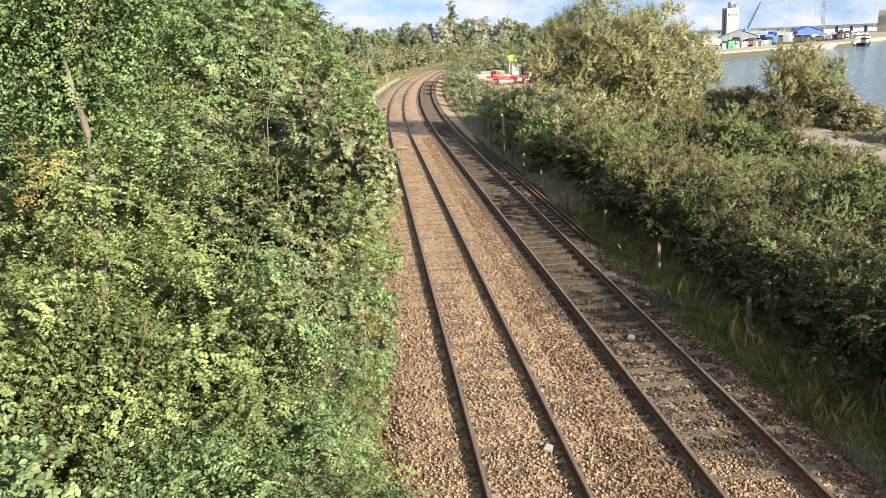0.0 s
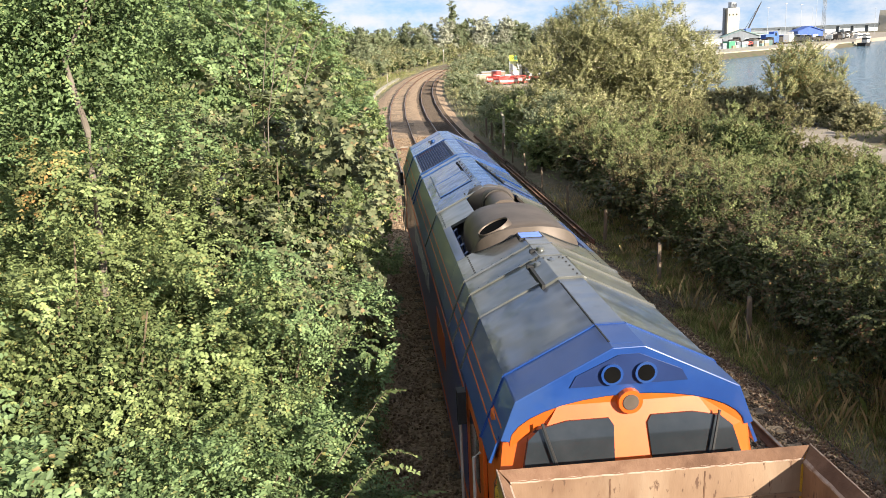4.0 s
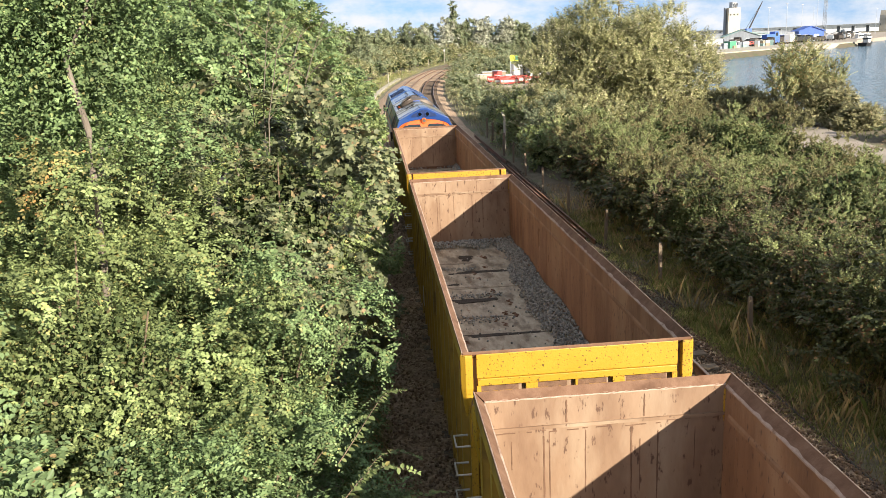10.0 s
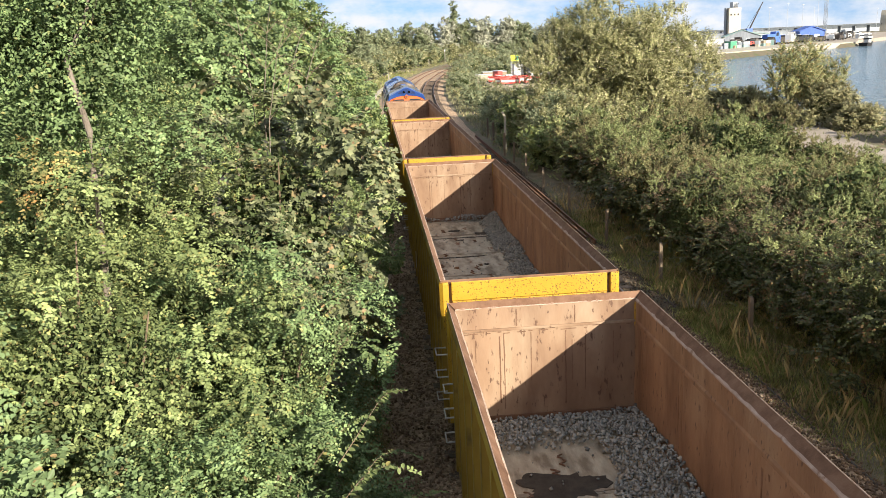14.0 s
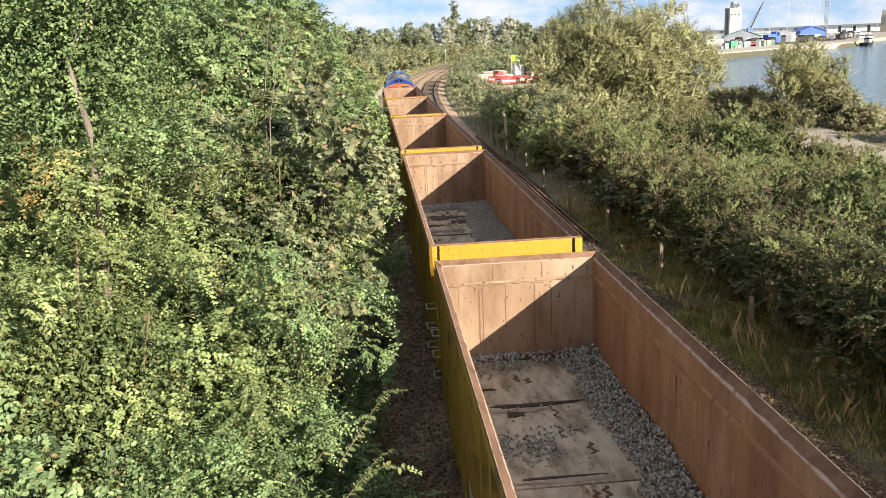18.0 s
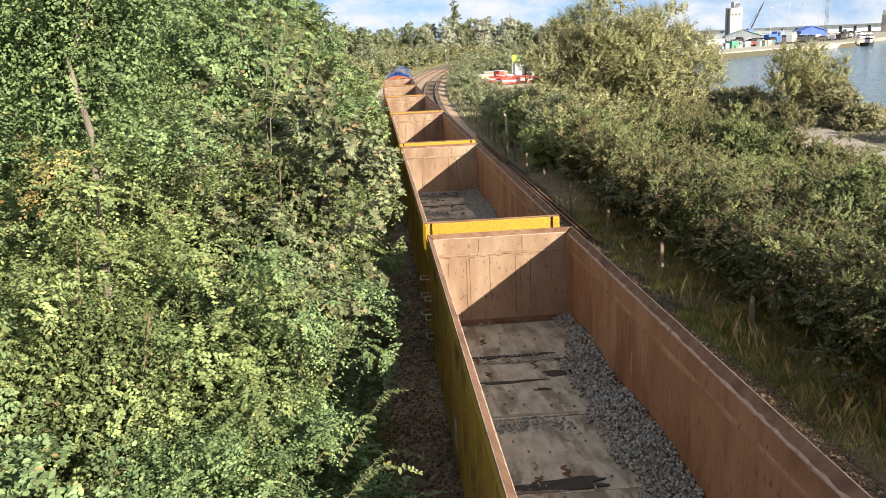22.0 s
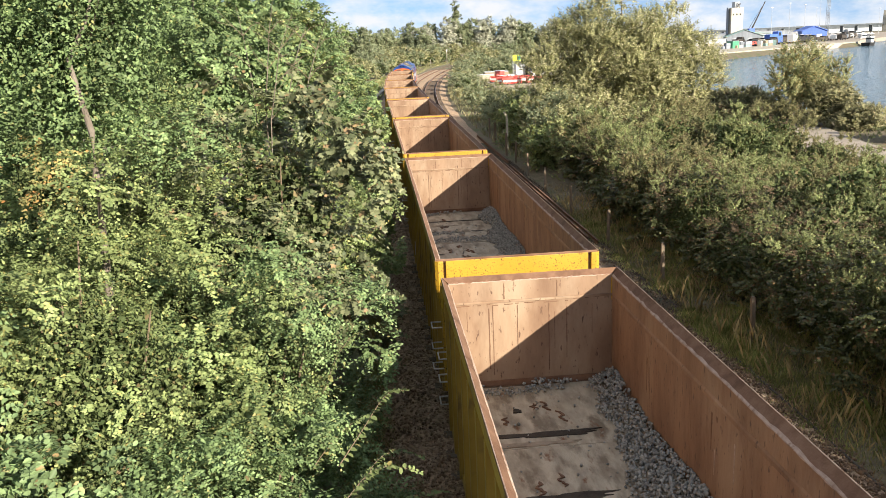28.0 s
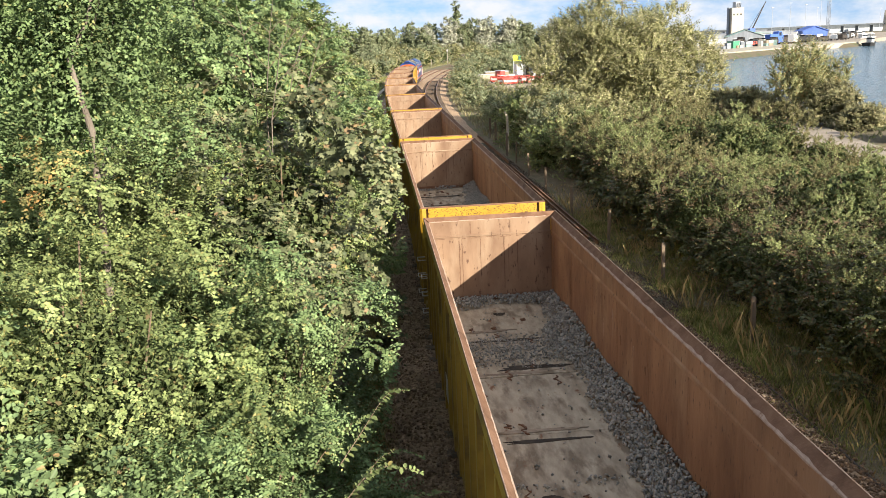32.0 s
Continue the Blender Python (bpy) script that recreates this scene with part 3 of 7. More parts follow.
SHAPES = {  # (along, across, lift) corners, then faces
    "oval": ([(0, 0, 0), (0.28, 0.30, 0.09), (0.66, 0.27, 0.06), (1, 0, -0.16), (0.66, -0.27, 0.06), (0.28, -0.30, 0.09)], [(0, 1, 2, 3), (0, 3, 4, 5)]),
    "rhomb": ([(0, 0, 0), (0.45, 0.45, 0.08), (1, 0, -0.05), (0.45, -0.45, 0.08)], [(0, 1, 2, 3)]),
    "leaf": ([(0, 0, 0), (0.42, 0.31, 0.08), (1, 0, -0.12), (0.42, -0.31, 0.08)], [(0, 1, 2, 3)]),
    "narrow": ([(0, 0, 0), (0.45, 0.17, 0.03), (1, 0, -0.08), (0.45, -0.17, 0.03)], [(0, 1, 2, 3)]),
    "spine": ([(0, 0, 0), (0.45, 0.26, 0.03), (1, 0, -0.08), (0.45, -0.26, 0.03)], [(0, 1, 2, 3)]),
    "lobed": ([(0, 0, 0), (0.10, 0.34, 0.06), (0.34, 0.30, 0.05), (0.62, 0.58, 0.0), (0.66, 0.22, 0.04), (1.0, 0, -0.10), (0.66, -0.22, 0.04), (0.62, -0.58, 0.0), (0.34, -0.30, 0.05), (0.10, -0.34, 0.06)],
              [(0, 1, 2, 4), (2, 3, 4, 4), (0, 4, 5, 6), (0, 6, 8, 9), (6, 7, 8, 8)]),
}


def leaves_mesh(c, along, normal, size, shape):
    tpl, fc = SHAPES[shape]
    tpl = np.array(tpl)
    along = unit(along)
    side = unit(np.cross(normal, along))
    up = np.cross(along, side)
    size = np.asarray(size).reshape(-1, 1, 1)
    v = c[:, None] + size * (tpl[None, :, 0:1] * along[:, None] + tpl[None, :, 1:2] * side[:, None] + tpl[None, :, 2:3] * up[:, None])
    n, k = len(c), len(tpl)
    if shape == "lobed":
        tri = np.array([(0, 1, 2), (0, 2, 4), (2, 3, 4), (0, 4, 5), (0, 5, 6), (0, 6, 8), (6, 7, 8), (0, 8, 9)])
        return mesh_np("leaves", v.reshape(-1, 3), (tri[None] + k * np.arange(n)[:, None, None]).reshape(-1, 3))
    f = np.array(fc)
    return mesh_np("leaves", v.reshape(-1, 3), (f[None] + k * np.arange(n)[:, None, None]).reshape(-1, f.shape[1]))


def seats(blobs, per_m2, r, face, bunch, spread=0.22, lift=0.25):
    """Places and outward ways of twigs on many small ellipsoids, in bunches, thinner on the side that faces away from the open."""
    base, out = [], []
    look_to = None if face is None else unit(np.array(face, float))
    for i, (cx, cy, cz, rx, ry, rz) in enumerate(blobs):
        n = max(3, int(per_m2 * 4.2 * (rx * ry + ry * rz + rx * rz)))
        m = max(2, n // bunch)
        heads = unit(r.randn(m, 3) + np.array([0, 0, lift]))
        d = unit(heads[r.randint(0, m, n)] + spread * r.randn(n, 3))
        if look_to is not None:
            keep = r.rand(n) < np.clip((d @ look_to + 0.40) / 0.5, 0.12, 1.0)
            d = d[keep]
        n = len(d)
        q = np.array([cx, cy, cz]) + d * np.array([rx, ry, rz]) * r.uniform(0.5, 0.92, (n, 1))
        # twigs that start inside a neighbouring clump bear no leaves
        bare = np.zeros(n, bool)
        for j, (ax, ay, az, bx, by, bz) in enumerate(blobs):
            if j != i:
                bare |= (((q - np.array([ax, ay, az])) / np.array([bx, by, bz])) ** 2).sum(1) < 0.5
        base.append(q[~bare])
        out.append(d[~bare])
    return np.concatenate(base), np.concatenate(out)


def sprays(blobs, per_m2, seed, leaf, length=0.55, per=16, droop=0.35, shape="oval", cut=None, up=0.25, face=None, bunch=4):
    """Leafy twigs that stand out of the surface of many small ellipsoids."""
    r = np.random.RandomState(seed)
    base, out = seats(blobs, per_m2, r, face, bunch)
    n = len(base)
    way = unit(out * 0.75 + r.randn(n, 3) * 0.40 + np.array([0, 0, up]))
    ln = length * r.uniform(0.5, 1.3, n)
    u = (np.arange(per) + 0.6) / per
    side = unit(np.cross(way, np.array([0, 0, 1.0]) + 0.2 * r.randn(n, 3)))
    sgn = np.where(np.arange(per) % 2 == 0, 1.0, -1.0)
    c = base[:, None] + way[:, None] * (ln[:, None, None] * u[None, :, None])
    c[:, :, 2] -= droop * ln[:, None] * u[None] ** 2
    along = unit(way[:, None] * 0.55 + side[:, None] * sgn[None, :, None] * 0.9 + 0.28 * r.randn(n, per, 3))
    along[:, :, 2] -= 0.30
    nor = unit(np.array([0, 0, 0.50]) + out[:, None] * 0.85 + 0.25 * r.randn(n, 1, 3) + 0.26 * r.randn(n, per, 3))
    sz = leaf * r.uniform(0.65, 1.25, (n, per)) * (1.1 - 0.35 * u[None])
    c, along, nor, sz = c.reshape(-1, 3), along.reshape(-1, 3), nor.reshape(-1, 3), sz.reshape(-1)
    if cut is not None:
        keep = cut(c)
        c, along, nor, sz = c[keep], along[keep], nor[keep], sz[keep]
    return leaves_mesh(c, along, nor, sz, shape)


def inner_leaves(blob, leaf, seed, cut=None, cover=3.0, shell=(0.40, 0.86), shape="leaf"):
    """The leaves inside a crown, at all angles, through the depth of one large ellipsoid."""
    r = np.random.RandomState(seed)
    cx, cy, cz, rx, ry, rz = blob
    n = int(cover * 4.2 * (rx * ry + ry * rz + rx * rz) * 0.5 / (0.4 * leaf * leaf))
    d = unit(r.randn(n, 3))
    c = np.array([cx, cy, cz]) + d * np.array([rx, ry, rz]) * r.uniform(*shell, (n, 1))
    if cut is not None:
        c = c[cut(c)]
    n = len(c)
    return leaves_mesh(c, r.randn(n, 3), r.randn(n, 3), leaf * r.uniform(0.7, 1.3, n), shape)


def plumes(blobs, per_m2, seed, needle, length=0.45, per=22, cut=None, up=0.8, face=None, bunch=7):
    """Gorse: upright shoots set all round with narrow spines, in tufts."""
    r = np.random.RandomState(seed)
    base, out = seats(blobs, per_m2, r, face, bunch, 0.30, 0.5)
    n = len(base)
    way = unit(out * 0.6 + r.randn(n, 3) * 0.35 + np.array([0, 0, up]))
    ln = length * r.uniform(0.5, 1.35, n)
    u = (np.arange(per) + 0.6) / per
    s1 = unit(np.cross(way, r.randn(n, 3)))
    s2 = np.cross(way, s1)
    a = np.arange(per) * 2.4
    ring = s1[:, None] * np.cos(a)[None, :, None] + s2[:, None] * np.sin(a)[None, :, None]
    c = base[:, None] + way[:, None] * (ln[:, None, None] * u[None, :, None])
    along = way[:, None] * 0.55 + ring * 0.8 + 0.25 * r.randn(n, per, 3)
    nor = ring * 0.8 + way[:, None] * 0.5 + np.array([0, 0, 0.4]) + 0.25 * r.randn(n, per, 3)
    sz = needle * r.uniform(0.7, 1.3, (n, per)) * (1.15 - 0.6 * u[None])
    c, along, nor, sz = c.reshape(-1, 3), along.reshape(-1, 3), nor.reshape(-1, 3), sz.reshape(-1)
    if cut is not None:
        keep = cut(c)
        c, along, nor, sz = c[keep], along[keep], nor[keep], sz[keep]
    return leaves_mesh(c, along, nor, sz, "spine")


def lumps(cx, cy, z0, z1, rx, ry, seed, count=26, small=0.36, low=0.0, reach=0.92, flat=0.85):
    """Small ellipsoids over the surface of a large one, uneven."""
    r = random.Random(seed)
    cz, rz = (z0 + z1) / 2, (z1 - z0) / 2
    out = [(cx, cy, cz, rx * 0.62, ry * 0.62, rz * 0.66)]
    for i in range(count):
        a, b = r.uniform(0, 6.283), r.uniform(-0.75 + low, 1.0)
        h = math.sqrt(max(0.0, 1 - b * b))
        k = r.uniform(0.66, reach)
        q = small * r.uniform(0.7, 1.25)
        out.append((cx + rx * k * h * math.cos(a), cy + ry * k * h * math.sin(a), cz + rz * k * b, rx * q, ry * q, min(rx, rz) * q * flat))
    return out


def stems(parent, cx, cy, z0, z1, spread, seed, r0=0.05, n=5, mat="twig", name="stem"):
    r = random.Random(seed)
    for i in range(n):
        a = r.uniform(0, 6.283)
        tip = (cx + spread * math.cos(a) * r.uniform(0.5, 1), cy + spread * math.sin(a) * r.uniform(0.5, 1), z0 + (z1 - z0) * r.uniform(0.7, 0.98))
        mid = (cx * 0.6 + tip[0] * 0.4 + r.uniform(-.1, .1), cy * 0.6 + tip[1] * 0.4 + r.uniform(-.1, .1), z0 + (z1 - z0) * 0.45)
        part(name, Geo().tube([(cx + r.uniform(-.1, .1), cy + r.uniform(-.1, .1), z0), mid, tip], [r0, r0 * 0.7, r0 * 0.2], 6), M[mat], parent)


def shrub(cx, cy, h, rx, ry, seed, mat, leaf, per_m2, shape="oval", label="", z0=-0.4, bottom=0.0, length=0.5, per=16, count=26, cut=None, low=0.0,
          name="shrub", cat="shrub", group="", small=0.36, droop=0.35, up=0.25, reach=0.92, flat=0.85, face=(0.0, -0.9, 0.45), bunch=4):
    t = thing(name, label, cat, pose(cx, cy, z0), group)
    blobs = [(a - cx, b - cy, c - z0, d, e, f) for a, b, c, d, e, f in lumps(cx, cy, bottom, h, rx, ry, seed, count, small, low, reach, flat)]
    keep = None if cut is None else (lambda q: cut(q + np.array([cx, cy, z0])))
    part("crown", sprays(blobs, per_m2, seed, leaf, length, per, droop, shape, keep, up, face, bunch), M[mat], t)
    cx0, cy0, cz0, a0, b0, c0 = blobs[0]
    # dark core: its leaves carry the bush's inner shade as colour
    part("inner_leaves", inner_leaves((cx0, cy0, cz0, a0 / 0.62, b0 / 0.62, c0 / 0.66), 1.2 * leaf if leaf < 0.1 else leaf, seed + 40, keep, 2.0, (0.15, 0.60)), M["inner"], t, "inner leaves of the bush, shade in their colour")
    stems(t, 0, 0, 0.0, (h - z0) * 0.85, min(rx, ry) * 0.6, seed, 0.045)
    return t


def tree(cx, cy, h, rx, ry, seed, mat, leaf, per_m2, label, z0=-0.4, bottom=1.5, trunk=0.12, lean=(0, 0), shape="oval", length=0.6, per=16, count=40, cut=None,
         name="tree", small=0.30, limbs=7, group="", droop=0.35, up=0.25, bark="bark", high=0.35, face=(0.0, -0.9, 0.45), bunch=4, flat=0.85, bend=()):
    t = thing(name, label, "tree", pose(cx, cy, z0), group)
    r = random.Random(seed)
    top = (lean[0], lean[1], h - z0 - 0.6)
    mid = (lean[0] * 0.35 + r.uniform(-.1, .1), lean[1] * 0.35, (h - z0) * 0.5)
    way = [(0, 0, -0.1), (0.0, 0.02, 0.4)] + [(a - cx, b - cy, c - z0) for a, b, c in bend or [(mid[0] + cx, mid[1] + cy, mid[2] + z0)]] + [top]
    tk = part("trunk", Geo().tube(way, [trunk * (1.25 - 1.05 * k / (len(way) - 1)) for k in range(len(way))], 9), M[bark], t)
    for i in range(limbs):
        k = r.uniform(high, 0.85)
        b = [a * (k if k < 1 else 1) for a in (lean[0] * k, lean[1] * k)]
        z = (h - z0) * k * 0.9
        a = r.uniform(0, 6.283)
        e = (b[0] + math.cos(a) * rx * 0.75, b[1] + math.sin(a) * ry * 0.75, min(h - z0 - 0.3, z + r.uniform(0.6, 1.6)))
        m_ = ((b[0] + e[0]) / 2 + r.uniform(-.15, .15), (b[1] + e[1]) / 2, (z + e[2]) / 2 + 0.1)
        part("limb", Geo().tube([(b[0], b[1], z), m_, e], [trunk * 0.45, trunk * 0.3, trunk * 0.08], 6), M[bark], tk)
    blobs = [(a - cx, b - cy, c - z0, d, e, f) for a, b, c, d, e, f in lumps(cx + lean[0] * .7, cy + lean[1] * .7, bottom, h, rx, ry, seed, count, small, 0.0, 0.92, flat)]
    keep = None if cut is None else (lambda q: cut(q + np.array([cx, cy, z0])))
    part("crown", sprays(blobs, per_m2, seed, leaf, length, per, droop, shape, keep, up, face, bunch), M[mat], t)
    cx0, cy0, cz0, a0, b0, c0 = blobs[0]
    part("inner_leaves", inner_leaves((cx0, cy0, cz0, a0 / 0.62, b0 / 0.62, c0 / 0.66), 1.1 * leaf, seed + 40, keep, 1.6, (0.1, 0.62)), M[mat], t, "older leaves inside the crown")
    return t


def blades(pts, h, w, seed, lean=0.35):
    """Grass: one bent blade a place."""
    r = np.random.RandomState(seed)
    pts = np.asarray(pts, float)
    n = len(pts)
    a = r.uniform(0, 6.283, n)
    s = np.stack([np.cos(a), np.sin(a), np.zeros(n)], 1)
    hh = np.asarray(h) * r.uniform(0.5, 1.2, n)
    b = r.uniform(0, 6.283, n)
    ln = np.stack([np.cos(b), np.sin(b), np.zeros(n)], 1) * (hh * lean * r.rand(n))[:, None]
    up = np.array([0, 0, 1.0])
    v = np.stack([pts - s * w / 2, pts + s * w / 2, pts + ln * 0.35 + up * (hh * 0.6)[:, None] + s * w * 0.35, pts + ln + up * hh[:, None]], 1)
    f = np.array([(0, 1, 2, 3)])
    return mesh_np("blades", v.reshape(-1, 3), (f[None] + 4 * np.arange(n)[:, None, None]).reshape(-1, 4))


# ---- the thicket on the left ----
def clear_of_line(q):
    """Keeps leaves out of the path of the train and of the eye."""
    return (q[:, 0] < -1.84 - 0.22 * np.sin(q[:, 1] * 0.7) - 0.10 * np.sin(q[:, 2] * 2.1 + q[:, 1])) & ((q[:, 1] > 3.2) | (q[:, 0] < -6))


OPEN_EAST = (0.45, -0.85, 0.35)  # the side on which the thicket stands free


FRONT_TRUNK = [(-5.75, 11.1, 4.5), (-5.42, 10.14, 5.28), (-5.4, 10.14, 5.83), (-5.48, 10.14, 6.26), (-5.56, 10.19, 6.64), (-5.31, 10.3, 7.14), (-5.17, 10.57, 7.9)]  # the crooked trunk that shows between the leaves


def build_thicket():
    low = "dense green shrub with small oval leaves beside the ballast"
    rows = [  # x, y, height, rx, ry, kind
        (-4.1, 5.6, 2.4, 1.6, 1.6, 0), (-6.3, 6.6, 3.4, 1.8, 1.8, 3), (-3.85, 8.3, 2.8, 1.5, 1.6, 0), (-5.45, 9.4, 5.15, 1.7, 1.6, 1), (-8.0, 8.8, 4.6, 2.0, 2.0, 3),
        (-3.85, 11.0, 3.9, 1.5, 1.6, 0), (-5.7, 12.2, 4.9, 1.8, 1.8, 1), (-8.3, 12.2, 5.4, 2.0, 2.0, 1), (-10.4, 10.5, 5.6, 2.2, 2.2, 3),
        (-3.8, 13.8, 6.35, 1.75, 1.9, 2), (-7.4, 13.8, 6.0, 1.8, 1.8, 0), (-9.9, 17.0, 7.6, 2.2, 2.2, 1), (-6.2, 15.6, 6.4, 1.9, 1.9, 1), (-3.5, 18.0, 5.6, 1.7, 1.9, 1), (-3.4, 21.8, 5.4, 1.7, 2.0, 0), (-3.2, 25.8, 5.3, 1.7, 2.1, 1),
        (-3.1, 30.0, 5.2, 1.7, 2.2, 0), (-3.1, 34.5, 5.2, 1.75, 2.3, 0), (-3.1, 39.2, 5.2, 1.8, 2.5, 1), (-3.2, 44.5, 5.2, 1.9, 2.7, 0), (-3.4, 50.5, 5.4, 2.0, 3.0, 0), (-3.9, 57.0, 5.4, 2.2, 3.4, 0),
    ]
    kinds = (("privet", 0.058, "leaf", 44, 18, low), ("lime", 0.062, "leaf", 40, 18, "light green leafy shrub with some yellowing leaves"),
             ("maple", 0.112, "lobed", 17, 12, "bushy young sycamore with broad lobed leaves"), ("dogwood", 0.086, "oval", 22, 16, "leafy dogwood shrub with broad paired leaves"))
    for i, (x, y, h, rx, ry, kind) in enumerate(rows):
        mat, leaf, shape, dens, per, lab = kinds[kind]
        if y > 23:
            leaf, dens, shape = leaf * 1.9, 9.0, "rhomb"
        elif y > 16:
            leaf, dens = leaf * 1.3, dens * 0.62
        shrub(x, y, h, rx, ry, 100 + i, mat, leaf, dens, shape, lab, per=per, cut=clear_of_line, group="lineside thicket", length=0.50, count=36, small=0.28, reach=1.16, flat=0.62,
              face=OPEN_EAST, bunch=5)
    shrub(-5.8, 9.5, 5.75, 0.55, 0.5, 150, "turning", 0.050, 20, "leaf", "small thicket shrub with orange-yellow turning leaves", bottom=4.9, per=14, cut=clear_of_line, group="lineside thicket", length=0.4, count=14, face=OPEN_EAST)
    tall = [  # x, y, height, rx, ry, crown bottom, kind
        (-5.9, 19.5, 9.0, 2.3, 2.2, 3.0, 0), (-6.0, 24.5, 9.2, 2.4, 2.4, 3.0, 1), (-5.6, 29.5, 9.2, 2.4, 2.6, 3.0, 0), (-5.7, 35.5, 9.0, 2.5, 2.8, 3.0, 0), (-6.0, 43.0, 9.2, 2.7, 3.3, 3.0, 1),
        (-7.6, 15.0, 9.6, 2.0, 2.0, 5.2, 0), (-10.0, 14.5, 10.2, 2.4, 2.2, 4.4, 0), (-9.2, 20.0, 11.0, 2.7, 2.6, 4.0, 0), (-13.0, 17.0, 11.5, 2.9, 2.8, 4.0, 0),
        (-9.6, 27.0, 11.5, 3.0, 3.0, 3.5, 0), (-14.0, 24.0, 12.5, 3.2, 3.2, 3.5, 1), (-5.85, 11.0, 9.4, 1.9, 1.8, 4.3, 0), (-11.5, 33.0, 11.5, 3.4, 3.4, 3.0, 0)]
    for i, (x, y, h, rx, ry, b, kind) in enumerate(tall):
        near = y < 16
        tree(x, y, h, rx, ry, 200 + i, "lime" if kind else "privet", 0.060 if near else 0.105, 42.0 if near else 12.0, "tall slender tree with green leaves behind the shrubs",
             bottom=b, trunk=0.050 if near else 0.10, high=0.6 if near else 0.35, limbs=5 if near else 7, shape="leaf" if near else "rhomb", per=16, cut=clear_of_line, group="lineside trees", length=0.6,
             count=46, small=0.27, flat=0.5, face=OPEN_EAST, bunch=6, bend=FRONT_TRUNK if y == 11.0 else ())


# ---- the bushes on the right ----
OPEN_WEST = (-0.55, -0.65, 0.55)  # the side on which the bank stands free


def build_right_bank():
    r = random.Random(5)
    rows = []
    # the first bushes of this row are unseen, added for the shade they cast
    y = 2.9
    while y < 41:
        k = r.uniform(-1, 1)
        rows.append((8.08 + r.uniform(-0.35, 0.45), y, 2.5 + 0.55 * k, 1.6 + 0.2 * k, 1.6 + 0.25 * k))
        y += 2.2 + 0.5 * k
    for x, y0, y1, h in ((11.6, 19, 38, 2.7), (14.2, 20, 33, 1.0), (17.0, 22, 32, 0.0)):
        y = y0
        while y < y1:
            rows.append((x + r.uniform(-.6, .6), y, h + r.uniform(-0.6, 0.5), 1.8, 1.8))
            y += 4.0
    # taller growth out of view, added to shade the verge and hedge face
    rows += [(12.6 + 0.3 * math.sin(k * 2.1), 3.0 + 2.9 * k, 4.5 - 0.24 * k, 2.0, 2.0) for k in range(6)]
    rows += [(13.9, 36.4, 3.35, 1.9, 1.8), (11.3, 38.5, 3.2, 1.9, 1.9), (16.2, 38.0, 3.0, 1.7, 1.6), (15.2, 34.6, 2.5, 1.6, 1.5), (13.4, 40.0, 3.0, 2.0, 1.8), (17.7, 36.2, 1.9, 1.5, 1.5), (19.3, 36.4, 1.0, 1.5, 1.4), (20.8, 36.0, 0.45, 1.5, 1.4)]
    for i, (x, y, h, rx, ry) in enumerate(rows):
        if x > 9.8 and abs(x - 14.2) < 1.2 and abs(y - 33) < 2.2 or abs(x - 11.4) < 1.0 and abs(y - 29.5) < 1.6:
            h = min(h, 1.2 if x > 13 else 2.0)
        lab = "dense spiny gorse bush, olive green on top" if x > 9.6 else "bramble bush darkened for shade, overgrown with gorse along the fence"
        fresh = "gorse" if y < 27 or i % 3 == 0 else "gorse_dry"
        near = y < 27
        needle, dens = (0.058, 9.5) if near else (0.080, 12.0)
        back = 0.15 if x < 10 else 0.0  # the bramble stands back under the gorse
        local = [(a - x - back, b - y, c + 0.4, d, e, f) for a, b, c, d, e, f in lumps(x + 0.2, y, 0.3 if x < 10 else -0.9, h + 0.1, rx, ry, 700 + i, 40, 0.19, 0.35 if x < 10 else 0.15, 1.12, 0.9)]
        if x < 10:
            # bramble face below, its shade partly in the leaf colour
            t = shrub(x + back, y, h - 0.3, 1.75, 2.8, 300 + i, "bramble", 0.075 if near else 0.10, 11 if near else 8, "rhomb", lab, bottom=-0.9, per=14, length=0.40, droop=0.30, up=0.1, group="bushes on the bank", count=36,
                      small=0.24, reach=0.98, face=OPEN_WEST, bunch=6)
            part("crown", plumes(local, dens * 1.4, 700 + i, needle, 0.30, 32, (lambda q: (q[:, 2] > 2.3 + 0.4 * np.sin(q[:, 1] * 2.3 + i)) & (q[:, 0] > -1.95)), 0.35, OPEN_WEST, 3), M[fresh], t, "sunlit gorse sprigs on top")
        else:
            t = thing("shrub", lab, "shrub", pose(x, y, -0.4), "bushes on the bank")
            part("crown", plumes(local, dens * 1.4, 700 + i, needle, 0.30, 32, None, 0.35, OPEN_WEST, 3), M[fresh], t)
            # core in the dark leaf tone that paints the inner shade
            part("inner_leaves", inner_leaves((0.2, 0, (h - 0.5) / 2 + 0.4 - 0.35, rx, ry, (h + 0.9) / 2), 0.16, 900 + i), M["inner"], t, "inner growth of the gorse, shade in its colour")
            stems(t, 0, 0, 0.0, (h + 0.4) * 0.85, min(rx, ry) * 0.6, 300 + i, 0.045)
        part("crown", sprays(local, 1.5, 850 + i, 0.085, 0.36, 12, 0.0, "narrow", None, 0.3, OPEN_WEST), M["sprig_brown"], t, "dead brown sprigs")
